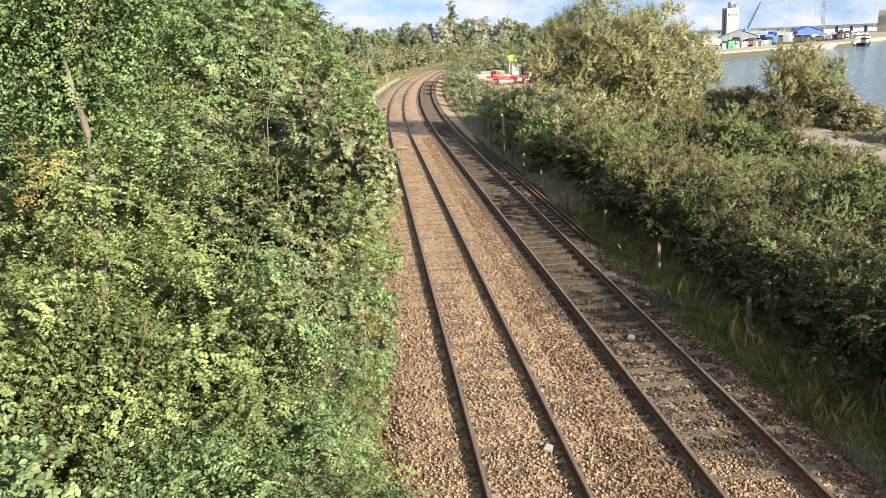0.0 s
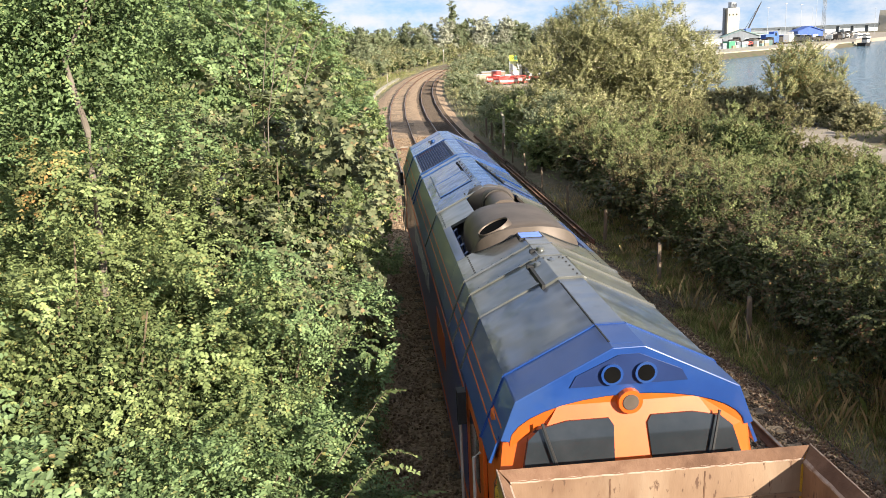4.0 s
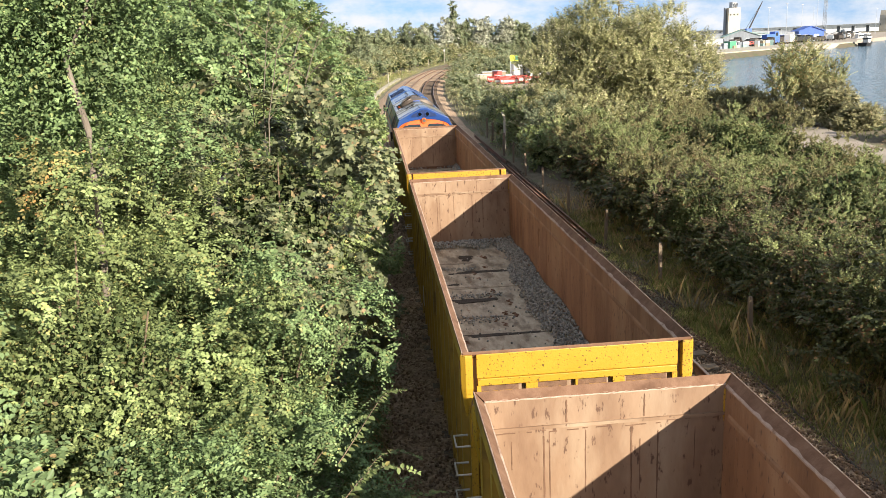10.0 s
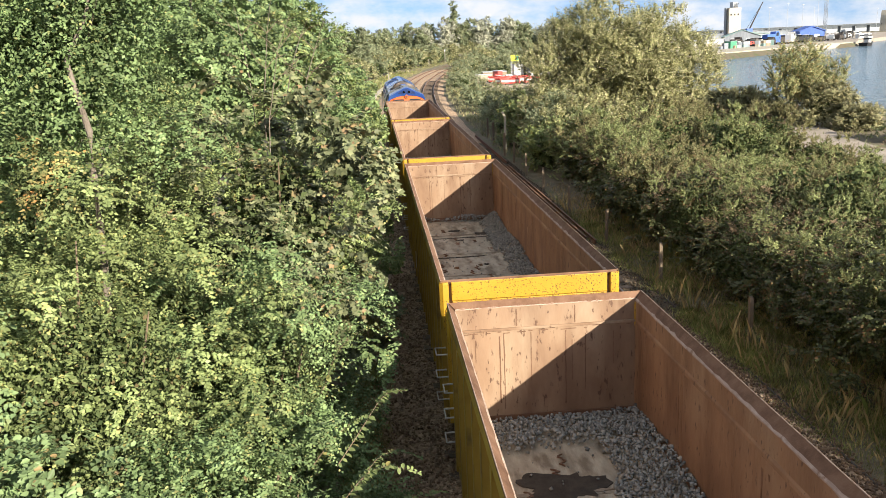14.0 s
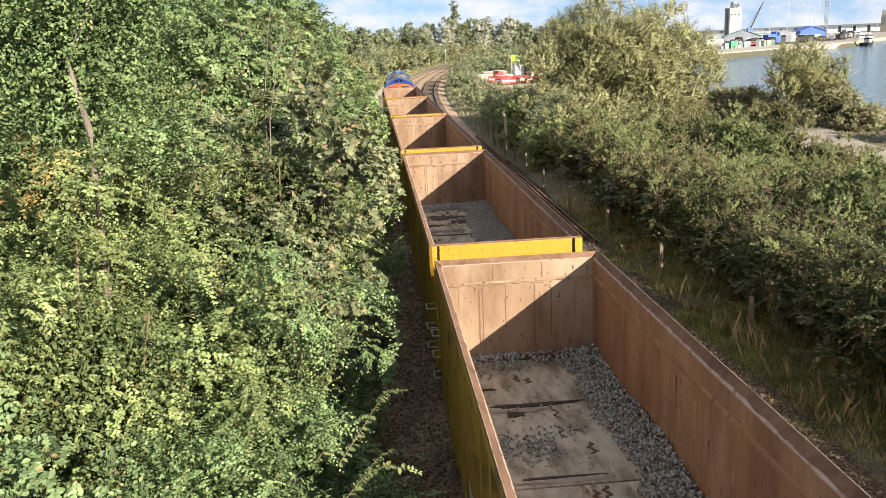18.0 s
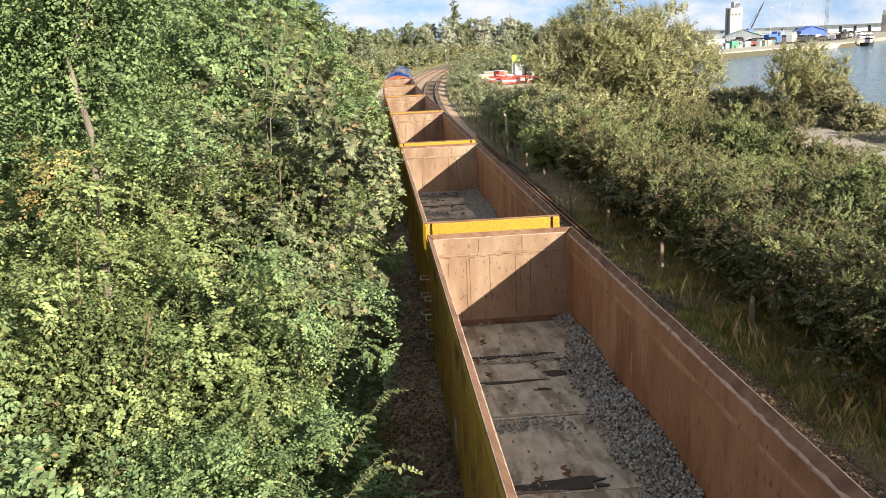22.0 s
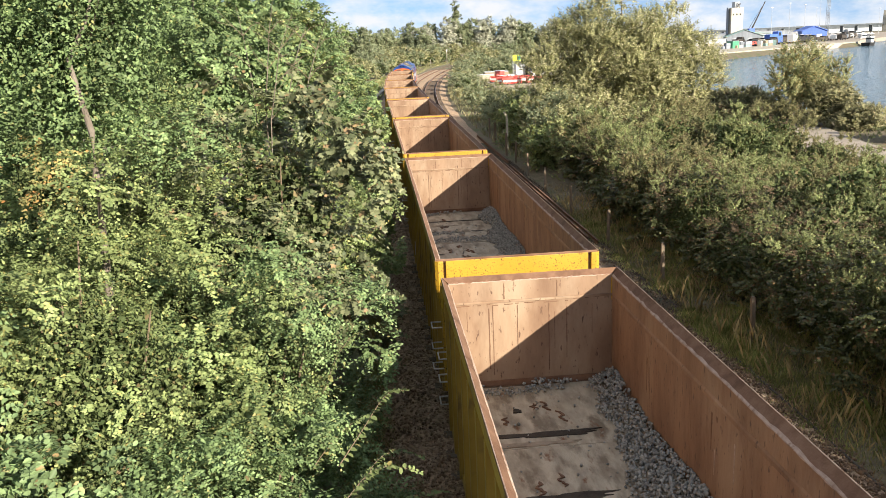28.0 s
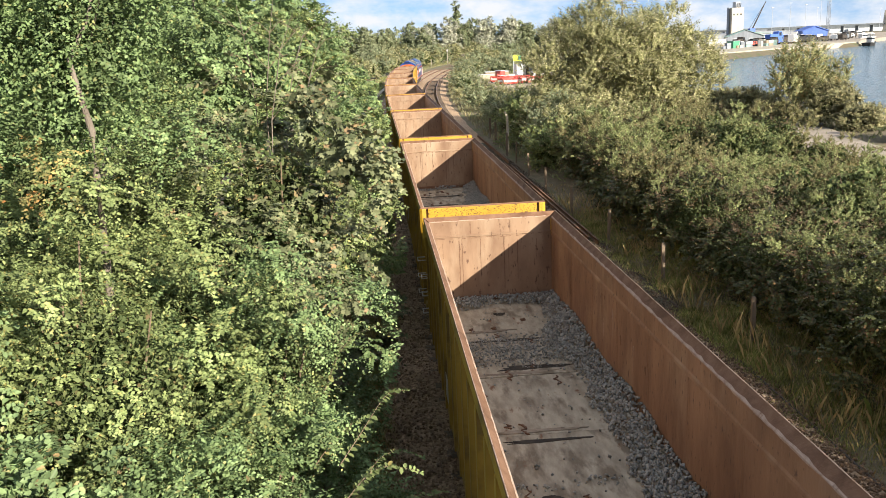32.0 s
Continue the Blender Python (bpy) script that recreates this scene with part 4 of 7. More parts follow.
    # sallow and bramble mixed further on
    for i, (x, y, h, rx, ry, mat) in enumerate(((8.4, 42.5, 2.8, 1.6, 2.0, "gorse"), (9.3, 46.0, 3.9, 1.9, 2.2, "willow"), (8.3, 49.0, 3.3, 1.7, 2.1, "wood_far"), (8.7, 53.0, 3.4, 1.9, 2.3, "willow"), (8.0, 57.0, 3.0, 1.7, 2.1, "lime"),
                                              (11.0, 48.5, 2.7, 2.1, 2.2, "gorse_dry"), (13.6, 46.0, 2.6, 2.0, 2.0, "gorse"), (12.4, 52.0, 2.8, 2.1, 2.2, "willow"), (16.8, 52.0, 2.4, 2.1, 2.2, "gorse_dry"), (10.2, 60.0, 3.0, 2.0, 2.2, "wood_far"), (7.2, 46.0, 1.9, 1.2, 1.8, "lime"), (7.8, 54.6, 2.3, 1.3, 1.9, "lime"))):
        shrub(x, y, h, rx, ry, 370 + i, mat, 0.13, 10, "rhomb", "leafy pale sallow bush on the bank" if mat == "willow" else "leafy olive-green bush on the bank", bottom=-0.9, per=14, length=0.6, droop=0.1, up=0.6, group="bushes on the bank", count=28, reach=1.08, small=0.3)


def build_shoots():
    """Long leafy shoots that arch out over the ballast."""
    tips = [((-2.72, 8.2, 2.35), (0.85, 0.5, 0.42), 0.35), ((-2.75, 7.7, 2.0), (0.95, 0.55, 0.10), 0.50), ((-3.0, 9.6, 2.6), (0.75, 0.2, 0.62), 0.22), ((-2.70, 7.2, 1.7), (1.05, 0.7, 0.28), 0.30),
            ((-3.0, 11.4, 2.9), (0.85, 0.4, 0.25), 0.45), ((-3.0, 8.9, 2.0), (0.7, 0.6, -0.05), 0.42), ((-3.0, 10.4, 3.2), (0.8, 0.3, -0.10), 0.40), ((-2.85, 6.9, 2.4), (1.0, 0.3, 0.15), 0.42)]
    for i, (a, b, arch) in enumerate(tips):
        r = np.random.RandomState(50 + i)
        t = thing("arching_shoot", "long leafy shoot arching over the ballast", "shoot", pose(*a), "arching shoots")
        d = np.array(b)

        def bow(u):
            return d[None] * u[:, None] + np.stack([0.06 * np.sin(u * 5 + i), 0.05 * np.sin(u * 4 + 2 * i), arch * np.sin(u * 2.6)], 1)
        u = np.linspace(0, 1, 11)
        part("twig", Geo().tube([tuple(q) for q in bow(u)], [0.007 - 0.0005 * k for k in range(11)], 5), M["twig"], t)
        n = 64
        k = np.linspace(0.02, 1.0, n)
        sd = unit(np.cross(d, (0, 0, 1.0)))
        al = np.where(np.arange(n) % 2 == 0, 1, -1)[:, None] * sd[None] + 0.45 * unit(d)[None] + 0.35 * r.randn(n, 3)
        part("leaves", leaves_mesh(bow(k), al, np.array([0, 0, 1.0]) + 0.4 * r.randn(n, 3), r.uniform(0.06, 0.10, n) * (1.1 - 0.45 * k), "oval"), M["lime"], t)
    # bare pale stems above the young sycamore
    for i, (x, y, z, h, lean) in enumerate(((-3.9, 14.4, 5.2, 2.3, 0.25), (-3.8, 14.0, 5.0, 2.2, 0.45), (-4.1, 14.6, 5.4, 2.0, -0.2), (-3.6, 14.9, 5.4, 1.9, 0.6), (-3.3, 14.7, 5.2, 1.9, 0.5))):
        r = random.Random(90 + i)
        t = thing("dead_stem", "bare pale dead stem above the thicket", "stem", pose(x, y, z), "dead stems")
        line = [(lean * k * k + r.uniform(-.03, .03), 0.05 * k, h * k) for k in (0, 0.25, 0.5, 0.75, 1.0)]
        st = part("stalk", Geo().tube(line, [0.010, 0.009, 0.008, 0.006, 0.003], 5), M["bark"], t)
        for k in (1, 2, 2, 2, 3, 3, 3):
            q = line[k]
            s = r.choice((-1, 1))
            part("twig", Geo().tube([q, (q[0] + s * 0.15, q[1], q[2] + 0.16), (q[0] + s * r.uniform(0.3, 0.5), q[1] + r.uniform(-.2, .2), q[2] + r.uniform(0.2, 0.5))], [0.007, 0.005, 0.002], 4), M["post"], st)


# ---- lineside, near ----
BED = ([-2.9, -2.3, -1.9, -1.3, 1.3, 1.8, 2.15, 2.4, 2.9, 4.5, 5.0, 5.6, 6.0], [-0.50, -0.36, -0.22, -0.175, -0.16, -0.14, -0.17, -0.19, -0.20, -0.20, -0.27, -0.40, -0.52])


def loose_stones(n, x0, x1, y0, y1, size, seed, mat, label, near=1.6):
    r = np.random.RandomState(seed)
    x, y = r.uniform(x0, x1, n), y0 + (y1 - y0) * r.rand(n) ** near
    on_rail = np.zeros(n, bool)
    for c in (0.06 - 0.7525, 0.06 + 0.7525, SIX + 0.03 - 0.7525, SIX + 0.03 + 0.7525):
        on_rail |= np.abs(x - c) < 0.075
    gap = np.abs(((y - 4.2) / 0.74 + 0.5) % 1 - 0.5) * 0.74 < 0.12
    hidden = gap & (np.abs(x - SIX) < 1.3) & (r.rand(n) < np.where(y < 19, 0.45, 0.72)) | gap & (np.abs(x - 0.06) < 1.25) & (r.rand(n) < 0.45)
    keep = ~(on_rail | hidden)
    x, y = x[keep], y[keep]
    z = np.interp(x, *BED) + r.uniform(-0.005, 0.03, len(x))
    tagged(part("loose_stones", stones_mesh(np.stack([x, y, z], 1), r.uniform(0.6, 1.35, len(x)) * size, seed), M[mat]), label, "ballast stones", kind="stuff")


def build_lineside():
    loose_stones(42000, -2.35, 1.7, 7.5, 62, 0.042, 1, "stones", "loose tan ballast stones round buried sleepers", 2.3)
    loose_stones(14000, 1.45, 2.65, 7.5, 62, 0.045, 2, "stones_brown", "heaped rust-brown ballast stones between the tracks", 2.3)
    loose_stones(7000, 2.5, 4.9, 7.5, 12.5, 0.043, 3, "stones", "loose tan ballast stones between dark sleepers", 1.2)
    loose_stones(6000, 2.5, 4.9, 12.2, 19.6, 0.043, 6, "stones_dark", "dirty brown ballast stones between dark sleepers", 1.2)
    loose_stones(12000, 2.4, 5.9, 19.2, 55, 0.045, 4, "stones_dark", "dirty brown stones round the old sleepers")
    loose_stones(4500, 4.7, 6.0, 8.0, 20.0, 0.05, 5, "stones_brown", "brown stones at the edge of the ballast", 1.2)
    # grass strips
    r = np.random.RandomState(8)

    def strip(n, xa, xb, ya, yb, h, w, seed, mat, label, thin=1.0, z=-0.44, lean=0.45):
        x, y = r.uniform(xa, xb, n), ya + (yb - ya) * r.rand(n) ** 1.3
        m = np.array([noise.noise((a * 0.8, b * 0.55, seed)) for a, b in zip(x, y)])
        keep = m > r.uniform(-0.9, 0.5, n) * thin
        x, y, m = x[keep], y[keep], m[keep]
        q = np.stack([x, y, np.full(len(x), z)], 1)
        tagged(part("grass", blades(q, h * (0.8 + 0.7 * np.clip(m, -0.5, 1)), w, seed, lean), M[mat]), label, "grass", kind="stuff")
    strip(165000, 5.0, 8.5, 7.0, 34.0, 0.22, 0.0065, 11, "grass", "rank green grass below the bushes")
    strip(6500, 5.4, 7.6, 9.0, 40.0, 0.28, 0.0055, 12, "straw", "dry straw-coloured grass along the fence", 1.3, lean=0.6)
    strip(1700, 5.6, 7.4, 8.0, 36.0, 0.62, 0.005, 19, "straw", "tall thin dry grass stems by the fence", 1.2, lean=0.5)
    strip(30000, -3.0, -2.02, 6.5, 24.0, 0.17, 0.007, 13, "grass", "short green weeds beside the ballast", 1.1, -0.40)
    strip(12000, -2.9, -2.05, 6.5, 22.0, 0.17, 0.006, 14, "straw", "pale dry grass beside the ballast", 1.2, -0.40)
    for oa, ob_, n, seed, mat, lab in ((-5.2, -2.9, 5000, 15, "verge", "dry grass on the far verge"), (-9.0, -3.4, 9000, 16, "grass", "green grass on the far verge"), (6.0, 9.5, 9000, 17, "verge", "dry grass beside the far track"),
                                     (7.5, 30.0, 14000, 18, "grass", "rough grass of the far bank")):
        s_, o_ = r.uniform(50, 300, n), r.uniform(oa, ob_, n)
        q = np.array([(*on_line(a, b)[:2], -0.45) for a, b in zip(s_, o_)])
        tagged(part("grass", blades(q, 0.32 + 0.0012 * s_, 0.06, seed, 0.6), M[mat]), lab, "grass", kind="stuff")
    # seed heads that stand clear of the rest
    for i, (x, y, h, lx) in enumerate(((5.9, 16.2, 0.95, -0.25), (6.1, 15.4, 1.0, 0.2), (6.5, 14.6, 0.9, -0.3), (6.6, 13.2, 1.05, 0.15), (6.9, 12.6, 0.9, -0.2), (6.3, 18.4, 0.8, 0.25), (7.0, 14.0, 1.0, 0.1))):
        g = Geo().tube([(0, 0, 0), (lx * 0.3, 0.02, h * 0.6), (lx, 0.05, h)], [0.004, 0.003, 0.003], 5)
        st = thing("grass_stem", "tall dry grass stem with a pale seed head", "grass", pose(x, y, -0.42), "tall grass stems")
        part("stalk", g, M["straw"], st)
        part("seed_head", Geo().tube([(lx * 0.9, 0.045, h * 0.93), (lx * 1.06, 0.055, h * 1.04), (lx * 1.2, 0.06, h * 1.12)], [0.003, 0.008, 0.002], 6), M["straw"], st)
    # fence
    posts = [(6.55, 12.2), (6.2, 17.6), (5.95, 23.0), (5.75, 28.1), (5.65, 33.2), (5.65, 38.4), (5.8, 43.6), (6.0, 48.8)]
    for i, (x, y) in enumerate(posts):
        t = thing("fence_post", "weathered grey timber fence post in long grass", "fence post", pose(x, y, -0.5, random.uniform(-1.5, 1.5), random.uniform(-2, 2)), "fence posts")
        part("shaft", Geo().loft([[(a * 0.047 * k, b * 0.047 * k, z) for a, b in ((-1, -1), (1, -1), (1, 1), (-1, 1))] for z, k in ((0, 1), (1.22, 0.96), (1.27, 0.7))]), M["post"], t)
    fence = thing("fence_wire", "slack rusty fence wire between posts", "wire", pose(0, 0, 0))
    for z in (0.15, 0.45):
        for (xa, ya), (xb, yb) in zip(posts, posts[1:]):
            part("strand", Geo().tube([(xa, ya, z), ((xa + xb) / 2, (ya + yb) / 2, z - 0.05), (xb, yb, z)], 0.004, 4), M["rail_side"], fence)
    # old rails left beside the track, cable and pale marker post
    for o0, s0, s1, label in ((5.02, 28.0, 47.0, "rusty spare rail lying beside the track"), (5.22, 27.5, 46.0, "rusty spare rail lying beside the track"), (5.35, 47.5, 62.0, "pale-topped spare rail lying beside the track")):
        prof = [(-0.035, -0.17), (0.035, -0.17), (0.035, -0.21), (0.012, -0.22), (0.012, -0.29), (0.065, -0.32), (-0.065, -0.32), (-0.012, -0.29), (-0.012, -0.22), (-0.035, -0.21), (-0.035, -0.17)]
        rr = thing("spare_rail", label, "rail", pose(0, 0, 0), "spare rails")
        part("bar", ribbon([(o0 + a, b + 0.03) for a, b in prof], s0, s1, 3.0), M["rail_side"], rr)
    tagged(part("lineside_cable", Geo().tube([(5.35, 9, -0.36), (5.42, 14, -0.33), (5.5, 20, -0.36), (5.42, 26, -0.37), (5.5, 33, -0.38)], 0.025, 6), M["steel_dark"]), "black cable lying along the grass", "cable")
    mk = thing("marker_post", "pale concrete post with angled top beside bushes", "post", pose(6.34, 54, -0.45))
    part("shaft", Geo().prism([(-0.07, 0), (0.07, 0), (0.06, 2.25), (-0.12, 2.55), (-0.22, 2.50), (-0.06, 2.15)], "y", -0.07, 0.07), M["concrete"], mk)
    for x, y in ((5.9, 51.6), (6.2, 58.5), (6.3, 62.0)):
        t = thing("fence_post", "weathered grey timber fence post in long grass", "fence post", pose(x, y, -0.5), "fence posts")
        part("shaft", Geo().box(-0.06, 0.06, -0.06, 0.06, 0, 1.5), M["post"], t)
    for k in range(18):
        x, y, a = on_line(106 + 3.4 * k, -3.6)
        if k == 0:
            cov = Geo().box(-0.3, 0.3, -1.62, 1.62, 0, 0.30).mesh("trough_cover")
            cov.materials.append(M["concrete"])
            tr = thing("cable_trough", "line of pale concrete cable troughs on the verge", "cable trough", pose(0, 0, 0))
        ob = part("trough_cover", cov, None, tr)
        ob.matrix_basis = pose(x, y, -0.35, 0, 0, -math.degrees(a))
    for s, o, h, name, label in ((258, -4.5, 3.9, "signal_post", "slim pale signal post at the bend"), (226, -4.2, 2.4, "marker_post", "short pale marker post at the bend"), (148, -4.0, 2.2, "marker_post", "short pale marker post at the bend")):
        x, y, a = on_line(s, o)
        t = thing(name, label, "signal" if name == "signal_post" else "post", pose(x, y, -0.4))
        part("shaft", Geo().tube([(0, 0, 0), (0, 0, h)], 0.09, 8), M["concrete"], t)
        if name == "signal_post":
            hd = part("signal_head", Geo().box(-0.18, 0.18, -0.12, 0.12, h - 0.1, h + 0.55), M["white"], t, "pale back of the signal head", 0.03)
            part("hood", Geo().tube([(0, 0.1, h + 0.5), (0, 0.35, h + 0.5)], 0.12, 10), M["black"], hd)
    # a brown box and debris between the rails
    bx = thing("track_box", "small rusty metal box between the rails", "box", pose(-0.1, 55, -0.2))
    part("body", Geo().box(-0.22, 0.22, -0.15, 0.15, 0, 0.22), M["rail_side"], bx, "", 0.015)
    part("lid", Geo().box(-0.24, 0.24, -0.17, 0.17, 0.22, 0.25), M["concrete"], bx)
    for x, y in ((0.55, 12.9), (3.55, 17.9), (0.2, 19.6), (4.95, 10.4)):
        t = thing("concrete_scrap", "flat pale piece of broken concrete on ballast", "rubble", pose(x, y, -0.155, 3, -4, random.uniform(0, 90)))
        part("slab", Geo().prism([(-0.12, -0.06), (0.1, -0.08), (0.14, 0.05), (-0.05, 0.09)], "z", 0, 0.05), M["concrete"], t)


# ---- trees and scrub, far ----
def build_far_green():
    # the large pale tree on the bank, and the one beyond the path
    tree(14.4, 56.0, 9.3, 6.5, 4.6, 401, "willow", 0.118, 12.0, "broad pale-leaved sallow tree on the bank", bottom=-0.6, trunk=0.22, shape="rhomb", length=0.8, per=16, count=130, small=0.18, limbs=12, droop=0.05, up=0.6)
    tree(29.3, 60.0, 5.5, 2.9, 2.4, 402, "autumn", 0.115, 12.0, "small rounded tree with yellowing leaves by the path", bottom=-0.3, trunk=0.12, shape="rhomb", length=0.8, per=18, count=70, small=0.2, droop=0.03, up=0.7)
    for k, (x, y, h, rx, ry, mat, lab) in enumerate((
            (24.6, 67.5, 1.7, 2.4, 1.8, "gorse_dry", "brown bramble bush by the water"), (27.0, 65.0, 2.0, 2.2, 1.8, "gorse_dry", "brown bramble bush by the water"), (28.2, 62.0, 1.6, 1.7, 1.5, "verge", "pale olive bramble bush at the foot of a tree"),
            (29.9, 57.8, 2.8, 2.0, 1.7, "verge", "brownish rounded bush beside the path"), (30.7, 55.0, 1.7, 1.6, 1.6, "verge", "pale grey-green bush beside the path"), (30.4, 48.6, 1.5, 1.9, 1.9, "gorse", "dark low gorse bush on the waterside bank"),
            (31.2, 45.2, 1.1, 2.0, 2.0, "bramble", "dark low bush on the waterside bank"), (30.0, 74.0, 1.4, 2.8, 2.0, "gorse_dry", "brown bramble bush by the water"))):
        shrub(x, y, h, rx, ry, 403 + k, mat, 0.12, 26, "rhomb", lab, bottom=-0.9, per=14, length=0.5, droop=0.1, up=0.4, small=0.26, count=34, reach=1.05)
    r = random.Random(77)
    # scrub beyond the bushes, beside the bend
    i = 0
    for s, o, h, rad in ((60, 8.6, 3.4, 2.0), (64, 11.5, 3.4, 2.3), (66, 7.9, 2.5, 1.6), (71, 9.6, 2.9, 2.1), (76, 8.2, 2.3, 1.8), (79, 12.2, 1.9, 2.3), (84, 9.3, 2.3, 2.1), (92, 8.4, 2.0, 2.0), (94, 12.4, 1.2, 2.4),
                         (101, 9.0, 1.9, 2.2), (110, 8.2, 2.4, 2.2), (120, 8.4, 2.6, 2.4), (131, 8.6, 2.6, 2.6), (143, 8.8, 3.0, 2.8), (156, 9.0, 3.0, 3.0), (170, 9.0, 3.0, 3.2), (186, 9.5, 3.2, 3.6), (204, 9.5, 3.6, 4.0), (224, 10, 4.0, 4.4),
                         (246, 10, 4.4, 4.6), (152, 15, 3.0, 3.2), (168, 20, 3.2, 3.6), (190, 18, 3.8, 4.2), (215, 22, 4.2, 4.6), (165, 30, 3.4, 4.2), (190, 36, 3.8, 4.6)):
        x, y, _ = on_line(s, o)
        k = s / 60
        shrub(x, y, h, rad, rad, 420 + i, "willow" if i % 3 == 0 else "wood_far", 0.115 * k, 9.0 / k ** 1.5, "leaf", "scrubby olive bush beside the bend", bottom=-0.9, per=12, length=0.5 * k ** 0.5, group="scrub by the bend", count=22, droop=0.1, up=0.35)
        i += 1
    # scrub by the far bend
    for s, o, h, rad in ((66, -5.2, 4.4, 2.6), (76, -6.4, 4.2, 2.8), (88, -7.6, 4.0, 3.0), (102, -8.4, 3.6, 3.2), (118, -9.5, 3.2, 3.4), (136, -10, 3.2, 3.8), (155, -10.5, 3.4, 4.0), (175, -10, 3.6, 4.2), (196, -9.5, 3.9, 4.4), (218, -9, 4.2, 4.6), (240, -8.5, 4.6, 5.0), (262, -8.5, 4.8, 5.2), (284, -8, 5.2, 5.5),
                         (150, -17, 4.6, 4.6), (180, -18, 4.8, 5.0), (215, -18, 5.2, 5.5), (250, -18, 5.6, 6.0), (285, -17, 6.0, 6.0), (300, -3, 5.0, 5.5), (300, 8, 5.0, 5.5)):
        x, y, _ = on_line(s, o)
        k = s / 60
        shrub(x, y, h, rad, rad, 460 + i, "willow" if i % 2 == 0 else "wood_far", 0.115 * k, 8.0 / k ** 1.5, "leaf", "scrubby olive bush by the far bend", bottom=-0.9, per=12, length=0.5 * k ** 0.5, group="scrub by the bend", count=24, droop=0.1, up=0.35)
        i += 1
    # the wood that closes the view
    for j in range(34):
        x = -46 + 3.6 * j + r.uniform(-2, 2)
        y = 318 + r.uniform(-10, 26)
        silver = 18 <= j <= 26 and j % 2 == 0 or j in (30, 31)
        h = 12.2 + 1.6 * math.sin(j * 1.7) + r.uniform(-1, 1) + (1.5 if 18 < j < 28 else 0)
        tree(x, y, h, 4.2, 4.0, 520 + j, "silver" if silver else "wood_far", 0.5, 1.5, "pale silvery poplar in the far wood" if silver else "round-headed green tree in the far wood", bottom=-0.5, trunk=0.3, shape="rhomb", length=1.2, per=14, count=40,
             small=0.30, limbs=3, group="far wood", droop=0.1, up=0.4)
    tree(31.0, 332, 21.6, 1.7, 1.7, 590, "wood_far", 0.7, 0.8, "tall narrow dark poplar above the wood", bottom=5.0, trunk=0.35, shape="rhomb", length=1.3, per=12, count=40, small=0.5, limbs=2)
    for j, (x, y, h) in enumerate(((-20, 300, 14.0), (-60, 310, 13), (70, 330, 12.5), (84, 335, 11.5), (98, 338, 10.5), (-90, 320, 14), (112, 340, 9.5))):
        tree(x, y, h, 6.0, 5.0, 600 + j, "wood_far", 0.55, 0.8, "round-headed green tree in the far wood", bottom=0.5, trunk=0.4, shape="rhomb", length=1.6, per=14, count=30, limbs=3, group="far wood")


# ---- works yard and port ----
def barrier(x, y, turn):
    t = thing("road_barrier", "red and white plastic road barrier in the yard", "barrier", pose(x, y, 0.5, 0, 0, turn), "road barriers")
    part("panel", Geo().prism([(-0.5, 0.10), (0.5, 0.10), (0.5, 0.72), (0.42, 0.85), (-0.42, 0.85), (-0.5, 0.72)], "y", -0.05, 0.05), M["red"], t)
    part("white_band", Geo().box(-0.46, 0.46, -0.056, 0.056, 0.34, 0.62), M["white"], t, "white reflective band")
    for sx in (-0.38, 0.38):
        part("foot", Geo().box(sx - 0.1, sx + 0.1, -0.3, 0.3, 0, 0.12), M["black"], t)
    return t


def cabin(x, y, w, d, h, mat, label, turn=0, z=-0.3, cat="cabin", name="site_cabin"):
    t = thing(name, label, cat, pose(x, y, z, 0, 0, turn))
    part("body", Geo().box(-w / 2, w / 2, -d / 2, d / 2, 0.0, h), M[mat], t, "", 0.04)
    part("roof", Geo().box(-w / 2 - 0.05, w / 2 + 0.05, -d / 2 - 0.05, d / 2 + 0.05, h, h + 0.1), M["shed_grey"], t)
    for k in (-0.28, 0.28) if name == "site_cabin" else ():
        part("window", Geo().box(k * w - 0.35, k * w + 0.35, -d / 2 - 0.02, -d / 2 + 0.01, h * 0.5, h * 0.8), M["glass"], t)
    return t


def shed(x, y, w, d, eave, ridge, wall, roof, label, turn=0, z=-0.1):
    t = thing("dock_shed", label, "shed", pose(x, y, z, 0, 0, turn))
    part("wall", Geo().prism([(-w / 2, 0), (w / 2, 0), (w / 2, eave), (0, ridge), (-w / 2, eave)], "y", -d / 2, d / 2), M[wall], t)
    for sx in (-1, 1):
        part("roof", Geo().prism([(sx * (w / 2 + 0.4), eave - 0.1), (0, ridge + 0.1), (0, ridge + 0.35), (sx * (w / 2 + 0.4), eave + 0.2)], "y", -d / 2 - 0.4, d / 2 + 0.4), M[roof], t)
    for k in (-0.25, 0.2):
        part("door", Geo().box(k * w - w * 0.11, k * w + w * 0.11, -d / 2 - 0.06, -d / 2 + 0.02, 0, eave * 0.72), M["shed_grey"], t)
    return t


def mast(x, y, z0, z1, r, label, name="light_mast", cat="mast"):
    t = thing(name, label, cat, pose(x, y, z0))
    h = z1 - z0
    part("shaft", Geo().tube([(0, 0, 0), (0, 0, h)], [r, r * 0.6], 8), M["shed_grey"], t)
    part("lamp_head", Geo().box(-0.5, 0.5, -0.2, 0.2, h - 0.1, h + 0.12), M["shed_grey"], t)
    return t


